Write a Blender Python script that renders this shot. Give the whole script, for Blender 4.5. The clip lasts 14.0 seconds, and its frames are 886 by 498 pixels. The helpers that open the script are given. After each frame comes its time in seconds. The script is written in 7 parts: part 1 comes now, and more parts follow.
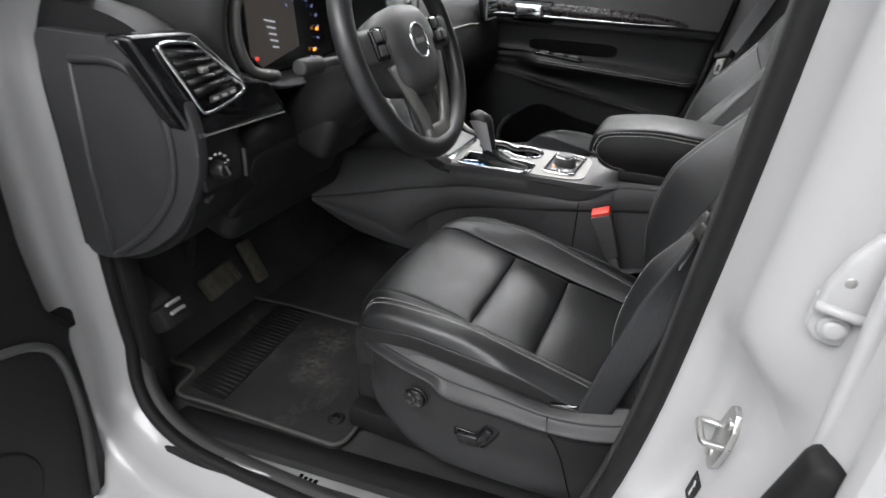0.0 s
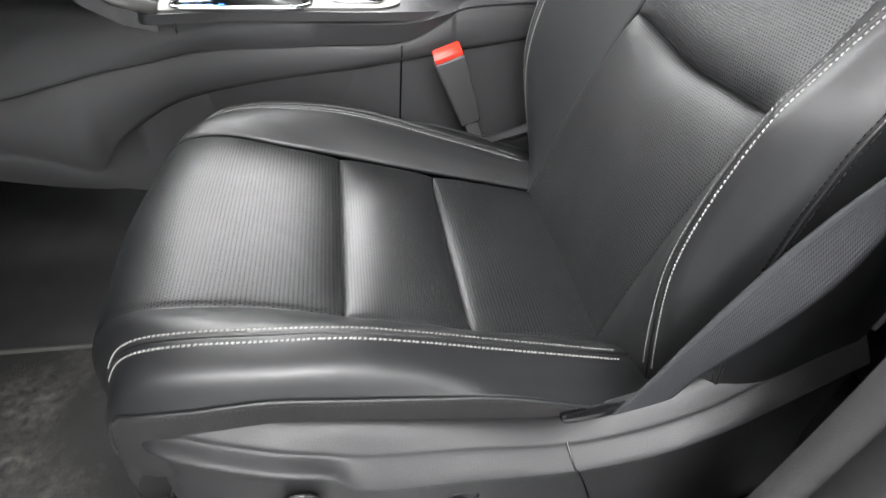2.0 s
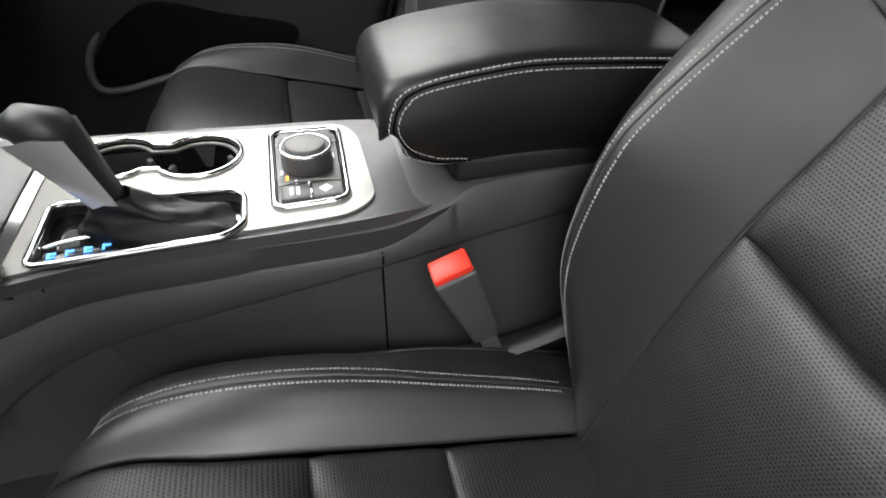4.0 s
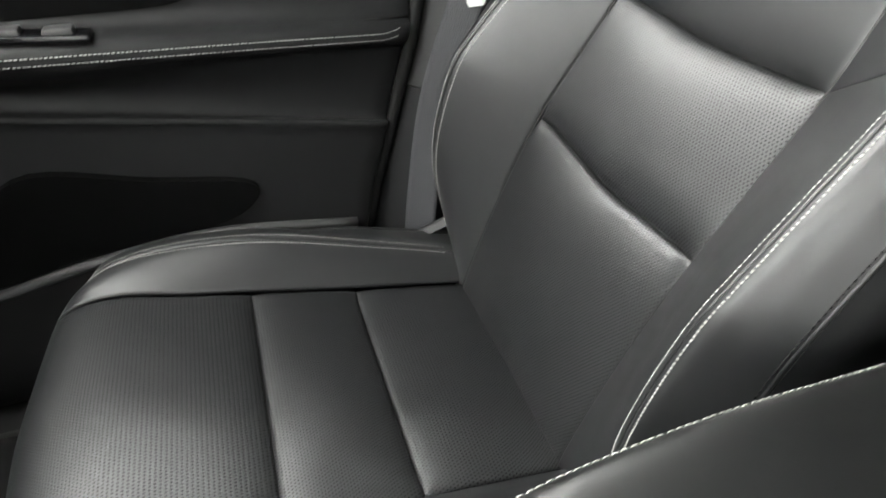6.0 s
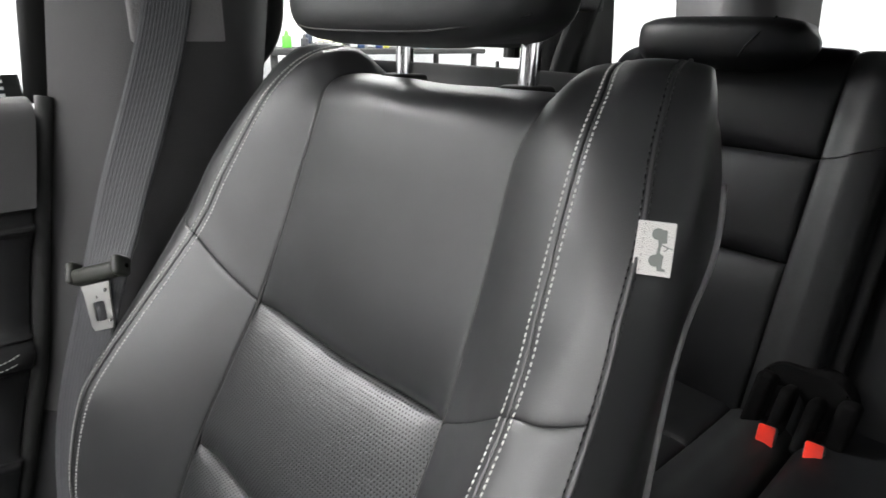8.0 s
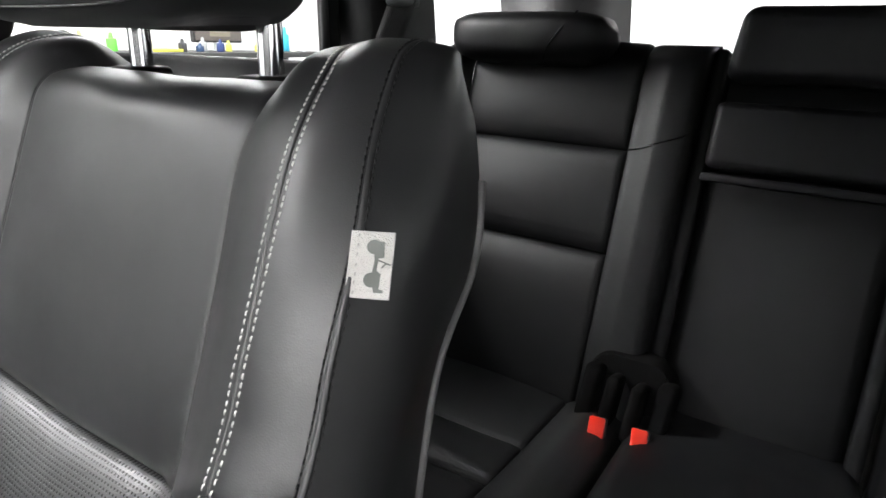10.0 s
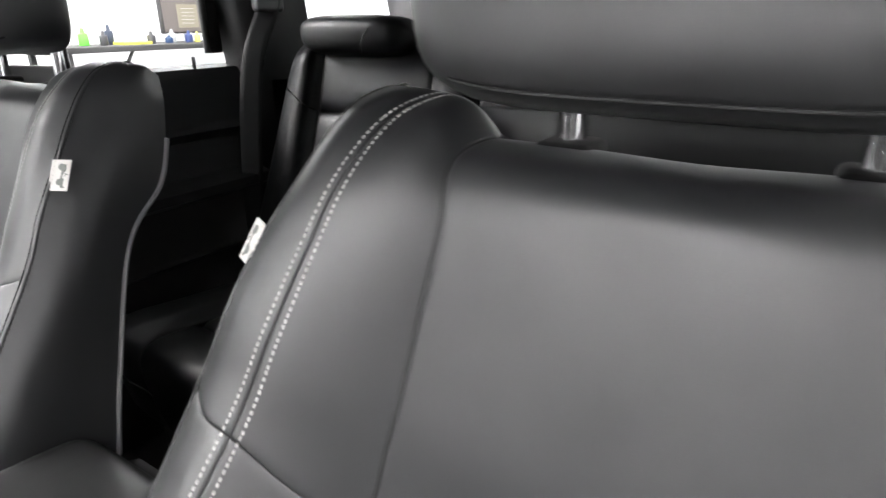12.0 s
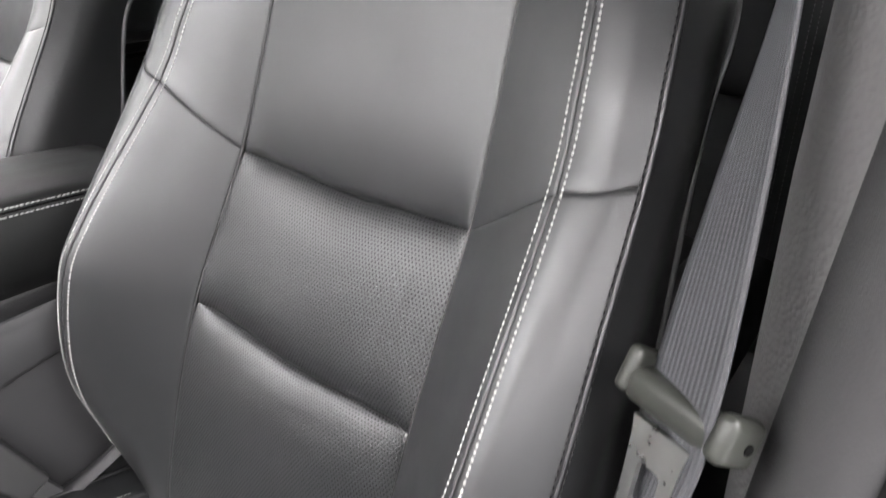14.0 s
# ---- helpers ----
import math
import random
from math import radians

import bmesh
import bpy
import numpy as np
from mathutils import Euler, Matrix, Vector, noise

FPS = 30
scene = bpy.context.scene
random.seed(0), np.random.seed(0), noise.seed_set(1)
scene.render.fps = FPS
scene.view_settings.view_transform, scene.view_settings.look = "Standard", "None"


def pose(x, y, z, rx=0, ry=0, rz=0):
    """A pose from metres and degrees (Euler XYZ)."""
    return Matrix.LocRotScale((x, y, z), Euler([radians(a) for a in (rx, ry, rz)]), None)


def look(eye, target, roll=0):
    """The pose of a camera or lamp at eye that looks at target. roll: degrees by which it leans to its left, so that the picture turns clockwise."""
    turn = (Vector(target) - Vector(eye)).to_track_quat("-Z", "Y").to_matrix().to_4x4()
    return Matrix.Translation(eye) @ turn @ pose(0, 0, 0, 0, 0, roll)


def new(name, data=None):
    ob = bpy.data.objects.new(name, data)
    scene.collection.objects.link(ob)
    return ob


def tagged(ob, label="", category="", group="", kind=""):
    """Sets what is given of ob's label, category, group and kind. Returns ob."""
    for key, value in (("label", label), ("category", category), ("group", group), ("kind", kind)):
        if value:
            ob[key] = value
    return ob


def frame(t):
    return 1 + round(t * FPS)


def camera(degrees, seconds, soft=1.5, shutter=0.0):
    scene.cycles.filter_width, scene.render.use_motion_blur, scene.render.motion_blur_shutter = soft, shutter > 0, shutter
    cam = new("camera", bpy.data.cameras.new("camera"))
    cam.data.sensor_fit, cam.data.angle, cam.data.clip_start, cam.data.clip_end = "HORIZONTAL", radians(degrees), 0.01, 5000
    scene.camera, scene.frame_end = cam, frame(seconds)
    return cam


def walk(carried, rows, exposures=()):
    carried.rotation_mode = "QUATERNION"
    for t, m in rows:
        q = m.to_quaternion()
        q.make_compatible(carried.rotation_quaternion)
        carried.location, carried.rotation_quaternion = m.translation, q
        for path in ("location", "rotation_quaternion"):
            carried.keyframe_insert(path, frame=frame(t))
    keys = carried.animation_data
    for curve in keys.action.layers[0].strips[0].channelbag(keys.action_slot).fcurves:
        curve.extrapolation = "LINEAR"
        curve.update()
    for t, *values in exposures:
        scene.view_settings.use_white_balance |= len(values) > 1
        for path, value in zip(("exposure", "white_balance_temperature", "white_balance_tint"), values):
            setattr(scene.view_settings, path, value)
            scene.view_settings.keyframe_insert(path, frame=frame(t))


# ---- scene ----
from mathutils.bvhtree import BVHTree

cam = camera(73.58, 14.0, 1.5, 0.2)
PATH = [
    (0.00, (0.2535, -0.9825, 0.9040), (0.0527, -0.4896, 0.6270), 2.54),
    (0.50, (0.1453, -0.8171, 0.7811), (0.0253, -0.3078, 0.4876), 3.09),
    (1.00, (0.0935, -0.7050, 0.7041), (0.0525, -0.2102, 0.3673), 3.71),
    (1.50, (0.0362, -0.6129, 0.6709), (0.0709, -0.1300, 0.3166), 3.97),
    (2.00, (-0.0255, -0.5321, 0.6831), (0.0695, -0.0713, 0.3107), 4.76),
    (2.20, (-0.0261, -0.4799, 0.6902), (0.0818, -0.0243, 0.3150), 4.63),
    (4.30, (0.0077, -0.0576, 0.7616), (0.1261, 0.3893, 0.3791), 0.07),
    (4.50, (-0.0082, 0.0248, 0.7508), (0.1072, 0.4690, 0.3643), -1.26),
    (5.00, (-0.0252, 0.2212, 0.7432), (0.0971, 0.6608, 0.3537), -0.54),
    (5.50, (-0.0137, 0.3263, 0.7417), (0.1096, 0.7662, 0.3528), -0.67),
    (6.00, (0.0261, 0.3457, 0.7930), (0.1830, 0.7859, 0.4166), 0.63),
    (6.50, (0.0741, 0.3564, 0.8397), (0.3010, 0.8164, 0.5285), 0.89),
    (7.00, (0.0969, 0.3625, 0.8698), (0.3905, 0.8173, 0.6110), 0.56),
    (7.50, (0.1214, 0.3730, 0.8789), (0.4744, 0.8063, 0.6608), 1.03),
    (8.00, (0.1674, 0.3835, 0.8726), (0.5624, 0.7854, 0.6666), 1.41),
    (8.50, (0.2376, 0.3907, 0.8626), (0.6646, 0.7589, 0.6575), 1.34),
    (9.00, (0.2727, 0.3973, 0.8580), (0.7309, 0.7264, 0.6538), 1.58),
    (11.30, (0.2218, 0.1610, 0.8778), (0.7021, 0.4603, 0.6783), 1.30),
    (11.50, (0.1920, 0.1087, 0.8844), (0.6713, 0.4078, 0.6825), 1.02),
    (12.00, (0.2005, -0.0506, 0.8969), (0.6694, 0.2545, 0.6800), -0.45),
    (12.50, (0.2006, -0.2040, 0.9039), (0.6787, 0.0793, 0.6777), 0.53),
    (13.00, (0.1621, -0.2814, 0.9009), (0.6314, -0.0039, 0.6503), 0.56),
    (13.50, (0.1437, -0.3117, 0.8709), (0.5876, -0.0058, 0.6075), 0.14),
    (14.00, (0.0992, -0.3397, 0.8054), (0.5085, -0.0139, 0.5115), -0.12),
]
EXPOSURE = [(0.0, -0.55, 6350, 12), (0.5, -0.1, 6350, 12), (1.0, 0.25, 6400, 12), (1.5, 0.42, 6400, 12), (2.2, 0.62, 6400, 11), (4.3, -0.2, 6550, 10), (4.6, -0.23, 6600, 8), (5.0, -0.55, 6650, 6), (5.5, -0.08, 6600, 7), (6.0, 0.38, 6575, 8), (6.5, 0.5, 6550, 8), (7.0, 0.55, 6520, 9), (8.0, 0.2, 6480, 12), (9.2, 0.32, 6480, 11), (11.3, 0.55, 6480, 14), (13.0, 0.93, 6480, 14), (14.0, 0.82, 6500, 15)]
walk(cam, [(t, look(e, g, r)) for t, e, g, r in PATH], EXPOSURE)

# ---- world and light ----
world = bpy.data.worlds.new("workshop")
scene.world = world
world.use_nodes = True
world.node_tree.nodes["Background"].inputs[0].default_value = (0.9, 0.95, 1.0, 1)
world.node_tree.nodes["Background"].inputs[1].default_value = 0.3

GROUND = -0.48
CEIL = 2.55


def ceiling_lamp(x, y, sx, sy, power):
    lamp = bpy.data.lights.new("led_panel_light", "AREA")
    lamp.shape, lamp.size, lamp.size_y, lamp.energy = "RECTANGLE", sx, sy, power
    lamp.color = (1.0, 0.99, 0.975)
    ob = new("led_panel_light", lamp)
    ob.location = (x, y, CEIL - 0.09)
    return ob


# unseen panels; the one at (-0.9, 0.9) is added to brighten the passenger cushion
LED = [(-2.4, -1.6, 50), (-2.4, 0.4, 85), (-2.4, 2.4, 60), (-0.2, -2.2, 130), (-0.9, 0.9, 50), (-0.2, 3.2, 190), (2.4, -2.2, 35), (4.2, 0.4, 65), (3.0, 3.9, 95)]
for lx, ly, watts in LED:
    ceiling_lamp(lx, ly, 1.8, 1.4, watts)


# ---- materials ----
def nodes_of(name):
    m = bpy.data.materials.new(name)
    m.use_nodes = True
    nt = m.node_tree
    return m, nt, nt.nodes["Principled BSDF"]


def mat(name, color, rough=0.5, metal=0.0, grain=0.0, grain_scale=600.0, blotch=0.15, blotch_scale=7.0, spec=0.5, rough_var=0.08,
        weave=None, coat=0.0, tint=None):
    """A plain surface with variation at two scales: blotches in colour and gloss, grain in relief."""
    m, nt, b = nodes_of(name)
    new_node, link = nt.nodes.new, nt.links.new
    co = new_node("ShaderNodeTexCoord")
    n1 = new_node("ShaderNodeTexNoise")
    n1.inputs["Scale"].default_value, n1.inputs["Detail"].default_value = blotch_scale, 5
    link(co.outputs["Object"], n1.inputs["Vector"])
    ramp = new_node("ShaderNodeMix")
    ramp.data_type = "RGBA"
    c2 = tint if tint else color
    ramp.inputs[6].default_value = (*[c * (1 - blotch) for c in color], 1)
    ramp.inputs[7].default_value = (*[min(1, c * (1 + blotch)) for c in c2], 1)
    link(n1.outputs["Fac"], ramp.inputs[0])
    link(ramp.outputs[2], b.inputs["Base Color"])
    mr = new_node("ShaderNodeMapRange")
    mr.inputs[3].default_value, mr.inputs[4].default_value = max(0.02, rough - rough_var), min(1, rough + rough_var)
    n2 = new_node("ShaderNodeTexNoise")
    n2.inputs["Scale"].default_value, n2.inputs["Detail"].default_value = blotch_scale * 4, 4
    link(co.outputs["Object"], n2.inputs["Vector"])
    link(n2.outputs["Fac"], mr.inputs[0])
    link(mr.outputs[0], b.inputs["Roughness"])
    b.inputs["Metallic"].default_value = metal
    b.inputs["Specular IOR Level"].default_value = spec
    if coat:
        b.inputs["Coat Weight"].default_value, b.inputs["Coat Roughness"].default_value = coat, 0.04
    if grain > 0:
        v = new_node("ShaderNodeTexVoronoi")
        v.inputs["Scale"].default_value = grain_scale
        link(co.outputs["Object"], v.inputs["Vector"])
        bump = new_node("ShaderNodeBump")
        bump.inputs["Strength"].default_value, bump.inputs["Distance"].default_value = grain, 0.0006
        link(v.outputs["Distance"], bump.inputs["Height"])
        link(bump.outputs[0], b.inputs["Normal"])
    return m


def uv_cells(nt, pitch_u, pitch_v, shear=0.5):
    """Distance from the centre of the staggered cell that a point lies in, from a UV map in metres."""
    new_node, link = nt.nodes.new, nt.links.new
    uv = new_node("ShaderNodeUVMap")
    sep = new_node("ShaderNodeSeparateXYZ")
    link(uv.outputs[0], sep.inputs[0])

    def m(op, a, b=None):
        n = new_node("ShaderNodeMath")
        n.operation = op
        for k, v in enumerate((a, b)):
            if v is None:
                continue
            if hasattr(v, "default_value"):
                link(v, n.inputs[k])
            else:
                n.inputs[k].default_value = v
        return n.outputs[0]

    row = m("DIVIDE", sep.outputs[1], pitch_v)
    odd = m("MULTIPLY", m("MODULO", m("FLOOR", row), 2.0), shear)
    col = m("ADD", m("DIVIDE", sep.outputs[0], pitch_u), odd)
    du = m("MULTIPLY", m("SUBTRACT", m("FRACT", col), 0.5), pitch_u)
    dv = m("MULTIPLY", m("SUBTRACT", m("FRACT", row), 0.5), pitch_v)
    return m("SQRT", m("ADD", m("MULTIPLY", du, du), m("MULTIPLY", dv, dv))), m


def leather(name, color, perforated=False, rough=0.4, spec=0.75):
    m, nt, b = nodes_of(name)
    new_node, link = nt.nodes.new, nt.links.new
    co = new_node("ShaderNodeTexCoord")

    def noise_tex(scale, detail):
        n = new_node("ShaderNodeTexNoise")
        n.inputs["Scale"].default_value, n.inputs["Detail"].default_value = scale, detail
        link(co.outputs["Object"], n.inputs["Vector"])
        return n

    soft = noise_tex(9, 5)
    mix = new_node("ShaderNodeMix")
    mix.data_type = "RGBA"
    mix.inputs[6].default_value = (*[c * 0.82 for c in color], 1)
    mix.inputs[7].default_value = (*[c * 1.2 for c in color], 1)
    link(soft.outputs["Fac"], mix.inputs[0])
    mr = new_node("ShaderNodeMapRange")
    mr.inputs[3].default_value, mr.inputs[4].default_value = rough - 0.07, rough + 0.09
    link(noise_tex(22, 6).outputs["Fac"], mr.inputs[0])
    link(mr.outputs[0], b.inputs["Roughness"])
    b.inputs["Specular IOR Level"].default_value = spec
    grain = new_node("ShaderNodeTexVoronoi")
    grain.inputs["Scale"].default_value = 1300
    link(co.outputs["Object"], grain.inputs["Vector"])
    b1 = new_node("ShaderNodeBump")
    b1.inputs["Strength"].default_value, b1.inputs["Distance"].default_value = 0.13, 0.0003
    link(grain.outputs["Distance"], b1.inputs["Height"])
    b2 = new_node("ShaderNodeBump")
    b2.inputs["Strength"].default_value, b2.inputs["Distance"].default_value = 0.11, 0.006
    link(noise_tex(16, 3).outputs["Fac"], b2.inputs["Height"])
    link(b1.outputs[0], b2.inputs["Normal"])
    last = b2
    if perforated:
        dist, fn = uv_cells(nt, 0.0034, 0.0030)
        hole = new_node("ShaderNodeMapRange")
        hole.interpolation_type = "SMOOTHSTEP"
        hole.inputs[1].default_value, hole.inputs[2].default_value = 0.0005, 0.0010
        link(dist, hole.inputs[0])
        b3 = new_node("ShaderNodeBump")
        b3.inputs["Strength"].default_value, b3.inputs["Distance"].default_value = 0.35, 0.0007
        link(hole.outputs[0], b3.inputs["Height"])
        link(last.outputs[0], b3.inputs["Normal"])
        last = b3
        dark = new_node("ShaderNodeMix")
        dark.data_type = "RGBA"
        dark.inputs[6].default_value = (0.004, 0.004, 0.004, 1)
        link(hole.outputs[0], dark.inputs[0])
        link(mix.outputs[2], dark.inputs[7])
        link(dark.outputs[2], b.inputs["Base Color"])
        gl = new_node("ShaderNodeMapRange")
        gl.inputs[3].default_value, gl.inputs[4].default_value = 0.16, spec * 1.05
        link(hole.outputs[0], gl.inputs[0])
        link(gl.outputs[0], b.inputs["Specular IOR Level"])
    else:
        link(mix.outputs[2], b.inputs["Base Color"])
    link(last.outputs[0], b.inputs["Normal"])
    return m


def webbing(name, color):
    """Woven belt: ribs along its length, a fine twill across, from a UV map in metres."""
    m, nt, b = nodes_of(name)
    new_node, link = nt.nodes.new, nt.links.new
    uv = new_node("ShaderNodeUVMap")
    heights = []
    for scale, direction, dist in ((95, "X", 0.0), (330, "DIAGONAL", 0.6)):
        w = new_node("ShaderNodeTexWave")
        w.bands_direction = direction
        w.inputs["Scale"].default_value, w.inputs["Distortion"].default_value = scale / 6.283, dist
        mp = new_node("ShaderNodeMapping")
        mp.inputs["Scale"].default_value = (20, 20, 20)
        link(uv.outputs[0], mp.inputs[0])
        w.inputs["Scale"].default_value = scale / 20.0
        link(mp.outputs[0], w.inputs["Vector"])
        heights.append(w)
    last = None
    for w, st in zip(heights, (0.34, 0.22)):
        bp = new_node("ShaderNodeBump")
        bp.inputs["Strength"].default_value, bp.inputs["Distance"].default_value = st, 0.0008
        link(w.outputs["Fac"], bp.inputs["Height"])
        if last:
            link(last.outputs[0], bp.inputs["Normal"])
        last = bp
    link(last.outputs[0], b.inputs["Normal"])
    mix = new_node("ShaderNodeMix")
    mix.data_type = "RGBA"
    mix.inputs[6].default_value = (*[c * 0.82 for c in color], 1)
    mix.inputs[7].default_value = (*[c * 1.12 for c in color], 1)
    link(heights[1].outputs["Fac"], mix.inputs[0])
    link(mix.outputs[2], b.inputs["Base Color"])
    b.inputs["Roughness"].default_value = 0.55
    return m


def glow(name, color, strength):
    m, nt, b = nodes_of(name)
    b.inputs["Base Color"].default_value = (*color, 1)
    b.inputs["Emission Color"].default_value = (*color, 1)
    b.inputs["Emission Strength"].default_value = strength
    return m


def glass(name, tint=(0.95, 0.97, 0.96)):
    m, nt, b = nodes_of(name)
    b.inputs["Base Color"].default_value = (*tint, 1)
    b.inputs["Transmission Weight"].default_value = 1.0
    b.inputs["Roughness"].default_value = 0.0
    b.inputs["IOR"].default_value = 1.05
    return m


LEATHER = leather("black_leather", (0.0138, 0.0143, 0.0150), False, 0.40, 0.80)
PERF = leather("perforated_black_leather", (0.0120, 0.0125, 0.0133), True, 0.41, 0.76)
# seat leather darkened: shade under the roof is put into the armrest's colour
LEATHER_ARM_SHADED = leather("shaded_armrest_leather", (0.0085, 0.0087, 0.0087), False, 0.36, 0.40)
# same leather again; dimness of the cabin's rear is put into this darker colour
LEATHER_SHADED = leather("shaded_black_leather", (0.0058, 0.0060, 0.0066), False, 0.46, 0.28)
THREAD = mat("pale_thread", (0.35, 0.35, 0.335), 0.7, blotch=0.1)
# black of seams; also painted shade in pockets, slots and wells
SEAM_AND_SHADE = mat("matt_black_seam_and_shade", (0.004, 0.004, 0.004), 0.95, spec=0.05)
DARKTHREAD = mat("dark_thread", (0.014, 0.014, 0.014), 0.5)
PLASTIC = mat("black_plastic", (0.058, 0.058, 0.059), 0.46, grain=0.25, grain_scale=1300)
SHIELD = mat("black_grained_shield_plastic", (0.029, 0.029, 0.030), 0.38, grain=0.3, grain_scale=1100)
PLASTIC_SOFT = mat("soft_black_trim", (0.0135, 0.0135, 0.0142), 0.55, grain=0.35, grain_scale=900, spec=0.34)
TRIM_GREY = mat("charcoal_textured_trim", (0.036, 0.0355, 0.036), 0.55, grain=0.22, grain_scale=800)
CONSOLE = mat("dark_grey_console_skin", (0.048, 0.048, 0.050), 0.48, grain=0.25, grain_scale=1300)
# pillar trim's lighter copy: light from the open driver's door is in its colour
PILLAR_LIT = mat("lit_charcoal_pillar_trim", (0.180, 0.175, 0.176), 0.5, grain=0.7, grain_scale=300)
SHELL_EDGE = mat("satin_grey_shell_edge", (0.13, 0.13, 0.13), 0.35, metal=0.2)
SATINBLACK = mat("satin_black_switch", (0.012, 0.012, 0.013), 0.28)
GLOSS = mat("gloss_black", (0.008, 0.008, 0.009), 0.12, coat=0.5)
RUBBER = mat("black_rubber", (0.012, 0.012, 0.012), 0.62, spec=0.3)
FABRIC = mat("black_fabric", (0.016, 0.015, 0.0155), 0.8, grain=0.9, grain_scale=1100)
CARPET = mat("black_carpet", (0.042, 0.042, 0.0425), 0.95, grain=1.0, grain_scale=700, blotch=0.5, blotch_scale=12, spec=0.2)
MATCARPET = mat("worn_black_mat", (0.021, 0.0212, 0.0216), 0.95, grain=1.0, grain_scale=500, blotch=0.6, blotch_scale=9, spec=0.2, tint=(0.028, 0.0275, 0.027))


def dusty(m, dust, scale, low, high):
    """Adds pale trodden-in dust in uneven patches to a material."""
    nt = m.node_tree
    b = [n for n in nt.nodes if n.type == "BSDF_PRINCIPLED"][0]
    src = b.inputs["Base Color"].links[0].from_socket
    co = nt.nodes.new("ShaderNodeTexCoord")
    fac = None
    for s, lo, hi in ((scale, low, high), (scale * 14, 0.35, 0.7)):
        n = nt.nodes.new("ShaderNodeTexNoise")
        n.inputs["Scale"].default_value, n.inputs["Detail"].default_value, n.inputs["Roughness"].default_value = s, 8, 0.65
        nt.links.new(co.outputs["Object"], n.inputs["Vector"])
        r = nt.nodes.new("ShaderNodeMapRange")
        r.inputs[1].default_value, r.inputs[2].default_value = lo, hi
        nt.links.new(n.outputs["Fac"], r.inputs[0])
        if fac is None:
            fac = r.outputs[0]
        else:
            mul = nt.nodes.new("ShaderNodeMath")
            mul.operation = "MULTIPLY"
            nt.links.new(fac, mul.inputs[0])
            nt.links.new(r.outputs[0], mul.inputs[1])
            fac = mul.outputs[0]
    mix = nt.nodes.new("ShaderNodeMix")
    mix.data_type = "RGBA"
    nt.links.new(fac, mix.inputs[0])
    nt.links.new(src, mix.inputs[6])
    mix.inputs[7].default_value = (*dust, 1)
    nt.links.new(mix.outputs[2], b.inputs["Base Color"])


dusty(MATCARPET, (0.16, 0.15, 0.135), 5.5, 0.50, 0.76)
PIPING = mat("grey_mat_binding", (0.062, 0.062, 0.058), 0.75)
SATIN = mat("satin_silver_trim", (0.20, 0.198, 0.188), 0.42, metal=0.5, blotch=0.05)
LEVER_SILVER = mat("pale_satin_lever", (0.68, 0.66, 0.66), 0.33, metal=0.6, blotch=0.04)
CHROME = mat("chrome", (0.85, 0.85, 0.86), 0.08, metal=1.0, blotch=0.03)
STEEL = mat("zinc_steel", (0.6, 0.6, 0.58), 0.3, metal=1.0, blotch=0.2, blotch_scale=30)
PAINT = mat("white_car_paint", (0.50, 0.50, 0.505), 0.30, coat=0.6, blotch=0.012, rough_var=0.02)
WEB = webbing("grey_belt_webbing", (0.050, 0.051, 0.055))
WEBDARK = webbing("black_belt_webbing", (0.009, 0.009, 0.0095))
OLIVE = mat("grey_tongue_plastic", (0.027, 0.0285, 0.0245), 0.38)
RED = mat("red_button", (0.75, 0.03, 0.012), 0.4)
TAGW = mat("white_woven_label", (0.5, 0.49, 0.47), 0.8, grain=0.8, grain_scale=1500)
TAGG = mat("grey_print", (0.13, 0.14, 0.13), 0.8)
TAGB = mat("black_woven_label", (0.02, 0.02, 0.02), 0.75, grain=0.8, grain_scale=1500)
WOOD = mat("dark_brown_trim", (0.017, 0.0135, 0.013), 0.28, blotch=0.35, blotch_scale=20, coat=0.4)
HEADLINER = mat("black_headliner", (0.02, 0.02, 0.02), 0.9, grain=0.4, grain_scale=700)
WALL = mat("white_workshop_wall", (0.76, 0.77, 0.77), 0.8, blotch=0.03, blotch_scale=2)
FLOORM = mat("grey_epoxy_floor", (0.34, 0.345, 0.345), 0.35, blotch=0.12, blotch_scale=3)
DOORW = mat("white_sectional_door", (0.78, 0.79, 0.79), 0.5, blotch=0.03)
GLASS = glass("clear_glass")
BLUE = glow("blue_gear_light", (0.08, 0.35, 1.0), 2.5)
ORANGE = glow("orange_indicator", (1.0, 0.35, 0.02), 3.0)
REDGLOW = glow("red_indicator", (1.0, 0.05, 0.02), 2.0)
SCREEN = glow("brown_grey_display", (0.075, 0.066, 0.058), 0.6)
PALEGLOW = glow("pale_display_marks", (0.65, 0.68, 0.72), 0.6)
VIOLET = glow("violet_dial_marks", (0.30, 0.32, 0.70), 0.7)
MARKS = mat("white_print", (0.6, 0.6, 0.6), 0.6)
BRUSHED = mat("worn_pedal_face", (0.13, 0.125, 0.10), 0.55, metal=0.2, blotch=0.7, blotch_scale=45)
PLATE_STEEL = mat("brushed_scuff_steel", (0.52, 0.52, 0.51), 0.38, metal=0.75, grain=0.2, grain_scale=900, blotch=0.12, blotch_scale=25)
DASHSIDE = mat("black_dash_end_skin", (0.034, 0.034, 0.036), 0.5, grain=0.3, grain_scale=900)


# ---- geometry helpers ----
def V(*a):
    return Vector(a)


def thing(name, loc, label="", category="", group="", kind=""):
    ob = new(name)
    ob.location = loc
    return tagged(ob, label, category, group, kind)


